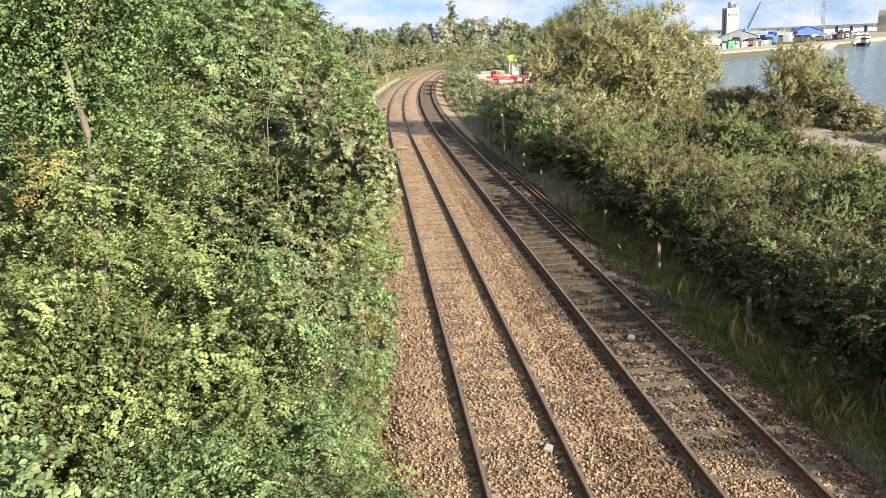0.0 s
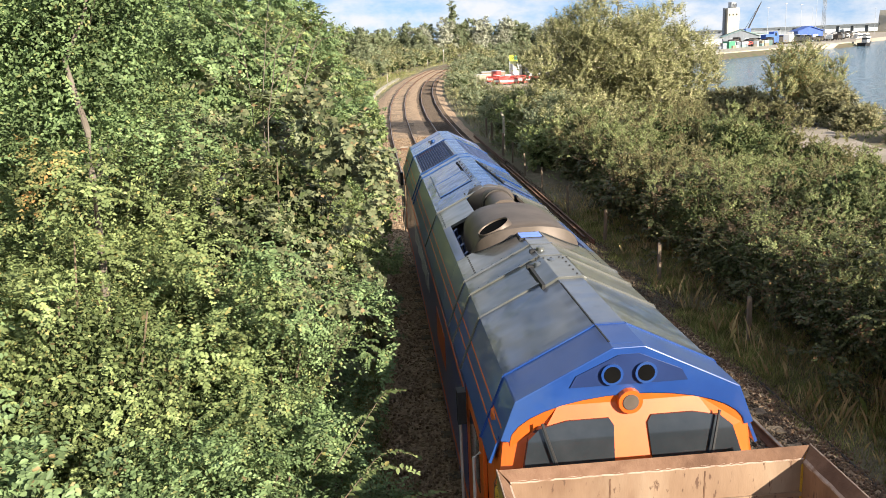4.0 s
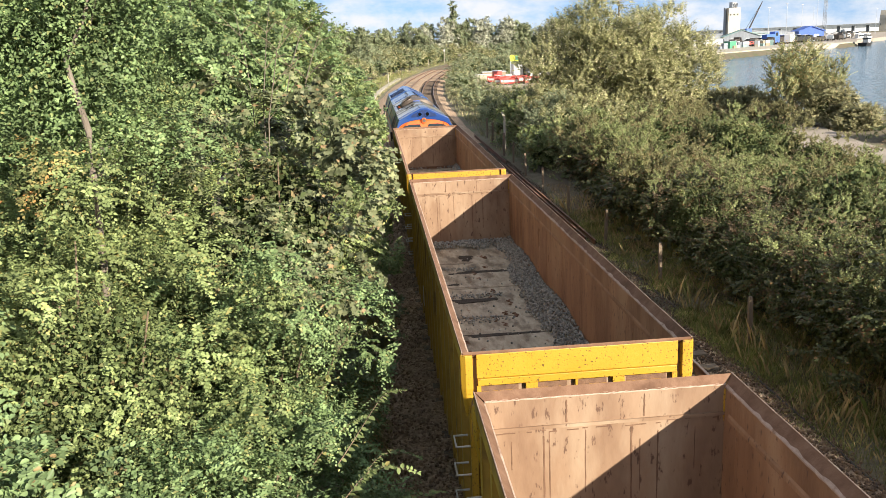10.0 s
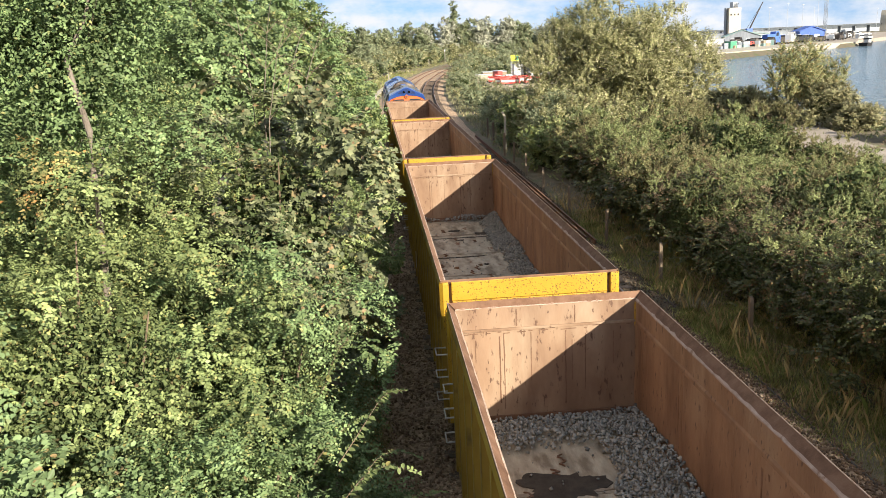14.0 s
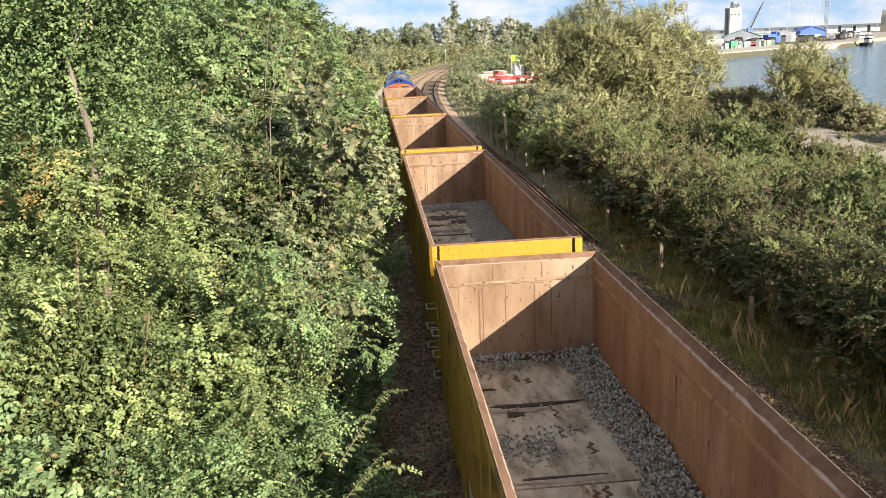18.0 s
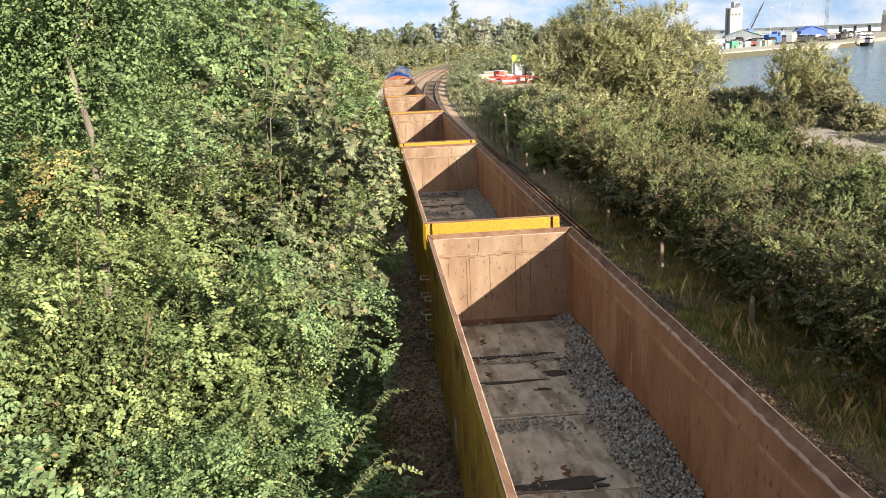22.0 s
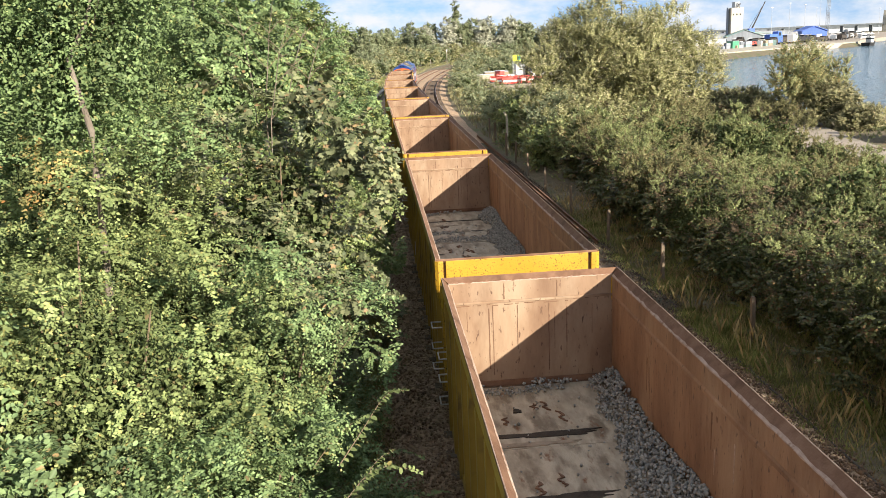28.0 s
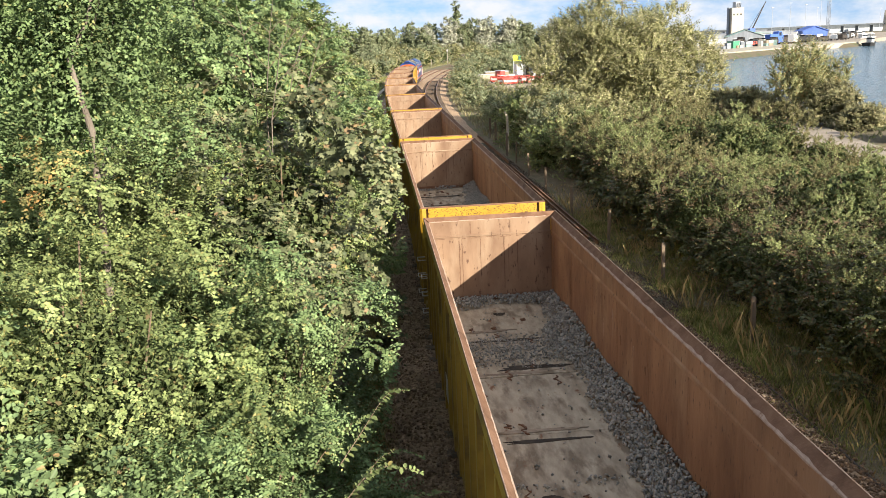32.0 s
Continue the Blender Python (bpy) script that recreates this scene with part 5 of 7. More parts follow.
def vehicle(x, y, l, h, mat, label, turn=0, z=-0.1, cat="lorry", name="parked_lorry"):
    t = thing(name, label, cat, pose(x, y, z, 0, 0, turn))
    part("body", Geo().prism([(-l / 2, 0.6), (l / 2, 0.6), (l / 2, h * 0.62), (l * 0.36, h), (l * 0.12, h), (l * 0.1, h * 0.8), (-l / 2, h * 0.8)], "y", -1.1, 1.1), M[mat], t, "", 0.08)
    part("windscreen", Geo().box(l * 0.15, l * 0.34, -1.12, 1.12, h * 0.66, h * 0.92), M["glass"], t)
    for k in (-0.33, 0.3):
        for sy in (-1, 1):
            part("wheel", Geo().tube([(k * l, sy * 0.85, 0.5), (k * l, sy * 1.12, 0.5)], 0.5, 12), M["black"], t)
    return t


def build_yard_and_port():
    r = random.Random(9)
    for k in range(34):
        barrier(15.2 + (k % 11) * 0.55 + r.uniform(-.3, .3), 116.0 + (k // 11) * 3.2 + r.uniform(-1.2, 1.2), r.uniform(-70, 70))
    for k in range(9):
        t = thing("cement_bag", "white bulk bag on the sandy yard", "bag", pose(17.1 + 0.95 * k + r.uniform(-.3, .3), 124 + r.uniform(-3, 5), 0.5, 0, 0, r.uniform(0, 90)), "bulk bags")
        part("sack", Geo().loft([[(a * q, b * q, z) for a, b in ((-.4, -.4), (.4, -.4), (.4, .4), (-.4, .4))] for z, q in ((0, 0.9), (0.3, 1.1), (0.7, 1.0), (0.8, 0.7))]), M["white"], t, "", 0.06)
    tagged(part("yard", Geo().prism([(14, 113), (29, 113), (32, 150), (12.6, 150)], "z", -0.6, 0.5), M["path"]), "low raised sandy works yard", "yard", kind="structure")
    cabin(18.5, 138, 1.3, 2.0, 1.0, "red", "red storage container with pale roof", z=0.5, cat="container", name="storage_container")
    cabin(18.6, 143, 4.0, 2.4, 0.7, "tan_roof", "long low tan storage container in the yard", z=0.5, cat="container", name="storage_container")
    cabin(14.6, 128, 3.0, 0.5, 0.9, "concrete", "low pale concrete block wall in the yard", z=0.5, cat="block wall", name="block_wall")
    cabin(21.6, 137, 1.5, 2.4, 1.9, "white", "white van body parked in the yard", z=0.5, cat="van", name="white_van")
    cabin(23.4, 136, 1.6, 2.4, 1.9, "steel_dark", "dark low site cabin in the yard", z=0.5)
    cabin(22.8, 130, 1.1, 1.6, 0.9, "white", "white water tank in the yard", z=0.5, cat="tank", name="water_tank")
    for k in range(16):
        c = thing("builders_crate", "small crate of works material in the yard", "crate", pose(16.4 + r.uniform(0, 7.5), 122 + r.uniform(0, 9), 0.5, 0, 0, r.uniform(0, 90)), "works crates")
        q = r.uniform(0.4, 0.8)
        part("box", Geo().box(-q / 2, q / 2, -0.3, 0.3, 0, r.uniform(0.4, 0.9)), M[r.choice(("white", "steel_dark", "tan_roof", "red", "shed_grey", "steel_dark"))], c, "", 0.03)
    s = thing("site_sign", "large yellow-green board on two posts", "sign", pose(20.5, 133, -0.2))
    part("board", Geo().box(-0.62, 0.62, -0.05, 0.05, 3.3, 4.2), M["hivis"], s, "yellow-green board")
    part("panel", Geo().box(0.1, 0.58, -0.06, -0.04, 3.4, 4.1), M["green_paint"], s)
    for x in (-0.6, 0.6):
        part("leg", Geo().tube([(x, 0.08, 0), (x, 0.08, 4.1)], 0.05, 6), M["shed_grey"], s)
    heap = thing("sand_heap", "pale heap of sand in the yard", "sand", pose(23, 115.5, 0.45))
    ring = []
    for z, k in ((0, 1), (0.5, 0.75), (0.9, 0.4), (1.1, 0.08)):
        ring.append([(math.cos(a * 0.524) * 2.6 * k * (1 + 0.12 * math.sin(a * 2.1)), math.sin(a * 0.524) * 2.0 * k, z) for a in range(12)])
    part("mound", Geo().loft(ring), M["path"], heap, "", 0.0, True)
    # quay
    a, b = Vector((86, 222)), Vector((169, 290))
    d = (b - a).normalized()
    nrm = Vector((-d.y, d.x))
    pts = [a - d * 25, b, b + nrm * 14 + d * 3, a + nrm * 60 - d * 25]
    tagged(part("quay", Geo().prism([tuple(q) for q in pts], "z", -3.0, 0.25), M["concrete"], None, ""), "pale weed-stained concrete quay above the water", "quay", kind="structure")
    tagged(part("quay_apron", Geo().prism([(150, 279), (168, 289), (185, 318), (330, 480), (300, 640), (120, 640), (90, 330), (100, 250)], "z", -3.0, 0.15), M["path"]), "wide pale quay apron beyond the water", "quay", kind="structure")
    shed(174.5, 336, 9.6, 9, 4.2, 5.9, "shed_blue", "shed_blue", "bright blue gabled shed on the quay", -8)
    shed(175, 400, 16.5, 10, 2.6, 5.4, "shed_dark", "shed_teal", "teal-roofed gabled boat shed on the quay", -14)
    shed(150, 425, 60.0, 14, 3.4, 4.4, "shed_dark", "shed_dark", "long low grey transit shed on the quay", 4)
    shed(236, 520, 70.0, 20, 2.2, 4.6, "shed_dark", "shed_dark", "long low grey transit shed on the quay", 0)
    shed(128, 352, 34.0, 8, 2.6, 3.4, "shed_grey", "shed_dark", "long open-sided grey quay shed", 6)
    shed(200, 452, 22.0, 9, 3.0, 4.0, "shed_grey", "shed_teal", "low teal-roofed workshop on the quay", -4)
    shed(320, 640, 260.0, 16, 3.8, 5.2, "far_shed", "far_shed", "very long dark grey warehouse behind the far port", 0)
    for k in range(11):
        vehicle(172 + 4.0 * k + r.uniform(-2, 2), 316 + 5.2 * k + r.uniform(-1, 7), r.uniform(4.5, 7.0), r.uniform(1.8, 3.0), r.choice(("steel_dark", "white", "shed_dark", "black", "white")), "van parked among boats on the quay", r.uniform(10, 70), 0.2, "van", "parked_van")
    tower = thing("dock_tower", "pale square concrete grain tower with dark stair shaft", "tower", pose(178.5, 420, 0))
    part("shaft", Geo().box(-2.4, 3.6, -3, 3, 0, 16.2), M["cream"], tower)
    part("band", Geo().box(-2.45, 3.65, -3.05, 3.05, 9.0, 9.25), M["shed_grey"], tower)
    part("stair_shaft", Geo().box(-3.3, -2.9, -1, 1, 0, 16.4), M["shed_dark"], tower)
    part("plant_room", Geo().box(-0.2, 2.0, -2, 2, 16.2, 19.0), M["shed_grey"], tower)
    for k in range(3):
        part("window", Geo().box(-1.8 + 1.8 * k, -1.1 + 1.8 * k, -3.06, -2.98, 12.6, 13.4), M["glass"], tower)
    for x in (0.2, 1.0, 1.8):
        part("winch_post", Geo().tube([(x, -2.4, 16.2), (x + 0.4, -2.4, 18.4)], 0.14, 5), M["steel_dark"], tower)
    crane = thing("dock_crane", "slim dark lattice crane jib over the sheds", "crane", pose(192.5, 430, 0))
    part("jib", Geo().tube([(0, 0, 5.5), (6.6, 0, 19)], [0.38, 0.2], 6), M["steel_dark"], crane)
    part("cabin", Geo().box(-1.6, 1.2, -1.2, 1.2, 2.6, 6.0), M["shed_blue"], crane)
    part("stay", Geo().tube([(-1.4, 0, 6.0), (6.6, 0, 19)], 0.1, 5), M["steel_dark"], crane)
    part("base", Geo().box(-2.5, 2.5, -2, 2, 0, 2.6), M["steel_dark"], crane)
    lm = thing("lattice_mast", "tall pale lattice radio mast at the port", "mast", pose(271.0, 500, 0))
    for sx, sy in ((-1, -1), (1, -1), (1, 1), (-1, 1)):
        part("leg", Geo().tube([(sx * 0.7, sy * 0.7, 0), (sx * 0.6, sy * 0.6, 30)], 0.16, 5), M["shed_dark"], lm)
    for k in range(12):
        part("brace", Geo().tube([(-0.7, -0.7, 2 + 2.3 * k), (0.7, -0.7, 4.3 + 2.3 * k)], 0.1, 4), M["shed_dark"], lm)
    for x, y, z1 in ((122, 330, 17), (160, 340, 14), (170, 345, 15.5), (183, 345, 17), (232, 440, 15), (205, 400, 16), (285, 470, 14)):
        mast(x, y, 0, z1, 0.11, "slim grey lighting mast at the port")
    for i, (x, y, l, h, m, lab) in enumerate(((142, 300, 8.5, 4.6, "shed_blue", "blue harbour lorry on the quay"), (133, 296, 6.0, 2.6, "steel_dark", "dark parked lorry on the quay"), (138, 293, 6.0, 2.8, "steel_dark", "dark parked lorry on the quay"),
                                              (150, 302, 5.0, 4.2, "white", "white lorry cab on the quay"), (152, 312, 9.0, 3.0, "steel_dark", "dark parked lorry on the quay"), (159, 314, 9.0, 2.8, "black", "dark parked lorry on the quay"), (165, 318, 6.0, 2.6, "black", "dark parked lorry on the quay"),
                                              (121, 283, 5.0, 2.0, "white", "white parked van on the quay"), (127, 286, 4.0, 1.8, "red", "red parked van on the quay"), (131, 287, 4.0, 2.2, "cream", "pale parked van on the quay"))):
        vehicle(x, y, l, h, m, lab, r.uniform(20, 50), 0.2)
    # machines and lorries drawn up behind the quay
    for k in range(22):
        x, y = 127 + 2.2 * k + r.uniform(-1, 1), 292 + 1.9 * k + r.uniform(-2, 4)
        vehicle(x, y, r.uniform(4.5, 7.5), r.uniform(2.2, 3.4), r.choice(("steel_dark", "black", "shed_dark", "shed_blue", "steel_dark", "black")), "parked port machine among lorries on the quay", r.uniform(10, 70), 0.2, "machine", "port_machine")
    cabin(114.5, 271, 3.2, 2.4, 2.3, "green_paint", "green skip container on the quay", 30, 0.2, "container", "skip_container")
    for k in range(14):
        x, y = 104 + 2.6 * k + r.uniform(-1, 1), 262 + 2.1 * k + r.uniform(-1, 2)
        t = thing("stacked_crate", "stack of weathered crates on the quay", "crate", pose(x, y, 0.22, 0, 0, r.uniform(0, 90)), "quayside stacks")
        for q in range(r.choice((1, 2))):
            part("crate", Geo().box(-0.8, 0.8, -0.6, 0.6, q * 0.95, q * 0.95 + 0.9), M[r.choice(("cream", "shed_grey", "shed_dark", "shed_teal", "tan_roof"))], t, "", 0.03)
    br = thing("flyover_bridge", "long low grey bridge deck across the far port", "bridge", pose(0, 0, 0))
    part("deck", Geo().box(225, 380, 600, 606, 4.6, 5.5), M["far_shed"], br)
    for k in range(14):
        part("pier", Geo().box(228 + 11 * k, 228.6 + 11 * k, 601, 605, -2, 5.0), M["shed_dark"], br)
    silo = thing("concrete_silo", "pale concrete silo block at the water's edge", "silo", pose(376, 600, -2, 0, 0, 38))
    part("block", Geo().loft([[(a * 6 * k, b * 6, z) for a, b in ((-1, -1), (1, -1), (1, 1), (-1, 1))] for z, k in ((0, 1.1), (11, 1.0), (16.5, 0.8))]), M["cream"], silo)
    part("gantry", Geo().box(-6.8, -5.8, -1, 1, 8, 15), M["shed_grey"], silo)
    tug = thing("tug_boat", "small dark tug moored at the quay end", "boat", pose(168.5, 284, -1.3, 0, 0, 35))
    part("hull", Geo().loft([[(-3, -1.3, 0), (3.2, -0.2, 0), (3.2, 0.2, 0), (-3, 1.3, 0)], [(-3.2, -1.6, 1.1), (3.9, -0.2, 1.5), (3.9, 0.2, 1.5), (-3.2, 1.6, 1.1)]]), M["black"], tug)
    part("wheelhouse", Geo().box(-1.0, 1.0, -0.9, 0.9, 1.1, 3.0), M["white"], tug, "", 0.05)
    part("windows", Geo().box(-1.03, 1.03, -0.93, 0.93, 2.2, 2.7), M["glass"], tug)
    part("mast", Geo().tube([(0, 0, 3.0), (0, 0, 5.6)], 0.06, 6), M["steel_dark"], tug)
    for x, y, l in ((250, 448, 16), (262, 455, 13), (238, 425, 10), (205, 350, 6), (212, 356, 5), (226, 408, 9), (232, 416, 8), (272, 470, 15), (287, 492, 14), (216, 384, 7)):
        bt = thing("moored_boat", "white motor boat moored at the far quay", "boat", pose(x, y, -1.3, 0, 0, r.uniform(-15, 15)), "moored boats")
        part("hull", Geo().loft([[(-l / 2, -1.2, 0), (l / 2 - 1, -0.2, 0), (l / 2 - 1, 0.2, 0), (-l / 2, 1.2, 0)], [(-l / 2, -1.6, 1.6), (l / 2, -0.2, 2.0), (l / 2, 0.2, 2.0), (-l / 2, 1.6, 1.6)]]), M["white"], bt)
        part("cabin", Geo().box(-l * 0.3, l * 0.15, -1.1, 1.1, 1.6, 3.2), M["white"], bt, "", 0.08)
        part("windows", Geo().box(-l * 0.28, l * 0.16, -1.13, 1.13, 2.2, 2.8), M["glass"], bt)


# ---- the train ----
HALF, TOP, FLOOR, LEN = 1.37, 3.18, 1.40, 12.78


def build_wagon():
    """A high-sided open box wagon; y = 0 at the middle of its body."""
    w = thing("box_wagon", "yellow high-sided open ballast wagon, rust-brown inside", "wagon", pose(0, 0, 0), "wagons of the train")
    h = LEN / 2
    # floor of transverse plates
    n = 6
    for i in range(n):
        a = -h + 0.14 + (LEN - 0.28) * i / n
        b = -h + 0.14 + (LEN - 0.28) * (i + 1) / n
        part("floor_plate", Geo().box(-1.262, 1.262, a + 0.012, b - 0.012, FLOOR - 0.06, FLOOR - 0.008 * (i % 2)), M["floor"], w, "dust-caked grey floor plate")
    part("underfloor", Geo().box(-1.18, 1.18, -h + 0.1, h - 0.1, FLOOR - 0.22, FLOOR - 0.065), M["steel_dark"], w)
    for sx in (-1, 1):
        a, b = sorted((sx * 1.262, sx * 1.270))
        side = part("side_wall", Geo().box(a, b, -h + 0.04, h - 0.04, 0.95, TOP - 0.105), M["wagon_in"], w, "rust-brown side wall")
        a, b = sorted((sx * 1.2705, sx * 1.276))
        part("outer_skin", Geo().box(a, b, -h + 0.04, h - 0.04, 0.95, TOP - 0.20), M["side_skin"], side, "grimy dark yellow outer skin")
        # top rim: a plate that slopes inwards, with a bare worn lower edge
        rnd = random.Random(31 + sx)
        ring, edge = [], []
        for i in range(121):
            y = -h + LEN * i / 120
            j = rnd.uniform(-0.010, 0.010) + 0.008 * math.sin(i * 0.6)
            yi = y * (h - 0.10) / h
            ring.append([(sx * 1.262, yi, TOP - 0.100), (sx * (HALF - 0.014), y, TOP + j * 0.15), (sx * HALF, y, TOP - 0.010), (sx * HALF, y, TOP - 0.03), (sx * 1.285, yi, TOP - 0.12)])
            w2 = 0.006 + rnd.uniform(0.0, 0.015) + 0.003 * math.sin(i * 0.31)
            w2 = max(0.004, w2)
            edge.append([(sx * (1.256 - 0.003 * rnd.random()), yi, TOP - 0.108 - abs(j)), (sx * 1.2575, yi, TOP - 0.099 + j * 0.2), (sx * (1.262 + w2), yi, TOP - 0.097 + w2 * 1.07), (sx * 1.272, yi, TOP - 0.106), (sx * 1.264, yi, TOP - 0.115)])
        rim = part("top_rim", Geo().loft(ring), M["wagon_rim"], w, "scraped rust-brown top rim sloping inwards")
        part("worn_edge", Geo().loft(edge), M["worn_edge"], rim, "bare worn edge of the rim")
        part("outer_edge", Geo().tube([(sx * (HALF - 0.006), -h + LEN * i / 40, TOP + rnd.uniform(-0.002, 0.004)) for i in range(41)], 0.006, 5), M["worn_edge"], rim, "pale rubbed outer edge of the rim")
        part("rim_beam", Geo().prism([(sx * 1.2765, TOP - 0.27), (sx * 1.335, TOP - 0.27), (sx * (HALF - 0.003), TOP - 0.20), (sx * (HALF - 0.003), TOP - 0.032), (sx * 1.300, TOP - 0.115)], "y", -h, h), M["wagon_olive"], w, "dirty yellow top beam")
        a, b = sorted((sx * 1.252, sx * 1.263))
        part("inner_ledge", Geo().prism([(sx * 1.263, TOP - 0.450), (sx * 1.244, TOP - 0.435), (sx * 1.248, TOP - 0.395), (sx * 1.263, TOP - 0.365)], "y", -h + 0.2, h - 0.2), M["wagon_in"], w)
        for i in range(9):
            # light scrapes where stone has slid down the wall
            y, q = rnd.uniform(-h + 0.6, h - 0.6), rnd.uniform(0.05, 0.5)
            z1 = rnd.uniform(FLOOR + 0.7, TOP - 0.5)
            part("scrape", Geo().prism([(y - 0.006, z1 - q), (y + 0.006, z1 - q), (y + rnd.uniform(0.008, 0.03), z1), (y - 0.010, z1)], "x", *sorted((sx * 1.2585, sx * 1.2628))), M["worn_edge" if i % 3 == 0 else "wagon_rim"], side, "scrape down the wall")
        for i in range(17):
            y = -h + 0.42 + (LEN - 0.84) * i / 16
            g = Geo().prism([(sx * 1.2765, y - 0.045), (sx * 1.352, y - 0.040), (sx * 1.352, y + 0.040), (sx * 1.2765, y + 0.045)], "z", 0.87, TOP - 0.27)
            rib = part("rib", g, M["side_skin"], w)
            part("rib_edge", Geo().box(*sorted((sx * 1.3525, sx * 1.362)), y - 0.05, y + 0.05, 0.87, TOP - 0.272), M["wagon_olive"], rib, "lighter yellow rib edge")
        a, b = sorted((sx * 1.20, sx * 1.33))
        part("sole_bar", Geo().box(a, b, -h + 0.1, h - 0.1, 0.80, 0.95), M["wagon_olive"], w, "", 0.01)
        # faint vertical weld seams inside
        for i in range(0, 17, 2):
            y = -h + 0.42 + (LEN - 0.84) * i / 16
            a, b = sorted((sx * (1.2600 - 0.0005 * (i % 3)), sx * 1.2625))
            part("seam", Geo().box(a, b, y - 0.030, y - 0.022, FLOOR, TOP - 0.43), M["wagon_in"], side)
            part("seam", Geo().box(a, b, y + 0.022, y + 0.030, FLOOR, TOP - 0.43), M["wagon_in"], side)
    for sy in (-1, 1):
        a, b = sorted((sy * (h - 0.088), sy * (h - 0.066)))
        end = part("end_wall", Geo().box(-1.262, 1.262, a, b, 0.95, TOP - 0.08), M["wagon_end"], w, "dusty rust-brown end wall")
        i0, i1 = sorted((sy * (h - 0.110), sy * (h - 0.087)))
        part("cross_ledge", Geo().box(-1.255, 1.255, i0, i1, TOP - 0.42, TOP - 0.385), M["wagon_end"], end)
        part("kick_strip", Geo().box(-1.258, 1.258, i0, i1, FLOOR - 0.005, FLOOR + 0.09), M["wagon_rim"], end)
        wear = random.Random(177 + sy)

        def streak(x, z0, z1, wd):
            """A ragged rusty drip on the inner face."""
            n = 9
            left = [(x - wd * wear.uniform(0.3, 1.0), z0 + (z1 - z0) * k / (n - 1)) for k in range(n)]
            right = [(x + wd * wear.uniform(0.3, 1.0), z0 + (z1 - z0) * k / (n - 1)) for k in range(n)]
            return Geo().prism(left + right[::-1], "y", *sorted((sy * (h - 0.0915), sy * (h - 0.0875))))
        for x in (-0.42, 0.40):
            part("rust_streak", streak(x, TOP - 0.37, TOP - 0.12, 0.010), M["rail_side"], end, "dark rusty seam")
        for x, z0, z1, wd in ((-0.66, 1.75, 2.68, 0.012), (-0.60, 1.60, 2.70, 0.007), (-0.22, 1.9, 2.72, 0.008), (0.27, 1.70, 2.72, 0.012), (0.36, 1.85, 2.6, 0.007), (0.55, 1.65, 2.72, 0.010), (0.95, 2.1, 2.7, 0.006), (-1.0, 2.2, 2.7, 0.006)):
            part("rust_streak", streak(x, z0 + wear.uniform(-0.1, 0.2), z1 + wear.uniform(-0.1, 0.02), wd), M["rail_side"], end, "dark rusty drip")
        for k in range(16):
            x = -1.15 + 2.3 * k / 15 + wear.uniform(-0.04, 0.04)
            ln = wear.uniform(0.02, 0.07)
            z = TOP - 0.445 + wear.uniform(-0.02, 0.02)
            part("paint_flake", Geo().box(x - ln, x + ln, *sorted((sy * (h - 0.0905), sy * (h - 0.0875))), z - 0.006, z + 0.006), M["rail_side"], end, "dark flaked patch under the ledge")
        rnd = random.Random(77 + sy)
        ring, edge = [], []
        for i in range(61):
            x = -1.265 + 2.53 * i / 60
            j = rnd.uniform(-0.004, 0.004)
            xo = x * 1.352 / 1.265
            ring.append([(x, sy * (h - 0.090 + j * 0.5), TOP - 0.075 + j), (xo, sy * (h - 0.012), TOP + 0.002), (xo, sy * h, TOP - 0.01), (xo, sy * h, TOP - 0.03), (x, sy * (h - 0.07), TOP - 0.10)])
            w2 = max(0.001, rnd.uniform(-0.004, 0.004))
            edge.append([(x, sy * (h - 0.091 - w2 * 0.5), TOP - 0.082 + j), (x, sy * (h - 0.085 + w2), TOP - 0.070 + w2 * 0.9), (x, sy * (h - 0.080), TOP - 0.085), (x, sy * (h - 0.091 - w2 * 0.5), TOP - 0.090 + j)])
        rim = part("end_rim", Geo().loft(ring), M["wagon_rim"], w, "scraped rust-brown end rim sloping inwards")
        part("worn_edge", Geo().loft(edge), M["worn_edge"], rim, "bare worn edge of the rim")
        a, b = sorted((sy * (h - 0.026), sy * h))
        fascia = part("end_beam", Geo().box(-1.2, 1.2, a, b, TOP - 0.33, TOP - 0.032), M["wagon_yellow"], w, "chipped yellow end beam", 0.008)
        a, b = sorted((sy * (h - 0.03), sy * (h + 0.012)))
        part("lip", Geo().box(-1.19, 1.19, a, b, TOP - 0.42, TOP - 0.335), M["wagon_yellow"], fascia, "", 0.006)
        for x0, x1 in ((-1.2, -1.15), (-0.62, -0.48), (-0.03, 0.0), (0.42, 0.56), (1.14, 1.2)):
            a, b = sorted((sy * (h - 0.064), sy * (h - 0.004)))
            part("end_post", Geo().box(x0, x1, a, b, 0.95, TOP - 0.425), M["wagon_yellow"], w)
        for x0, x1 in ((-1.15, -0.70), (-0.48, -0.12), (0.0, 0.36), (0.60, 1.08)):
            a, b = sorted((sy * (h - 0.065), sy * (h - 0.045)))
            # rust-dark strip stands in for the shade beneath the lip
            part("recess_plate", Geo().box(x0, x1, *sorted((sy * (h - 0.0655), sy * (h - 0.062))), TOP - 0.53, TOP - 0.40), M["rail_side"], w, "dark rust-coloured strip for the shade in the recess")
            part("end_panel", Geo().box(x0, x1, a, b, 0.96, TOP - 0.52), M["flaking"], w, "yellow panel with flaking paint")
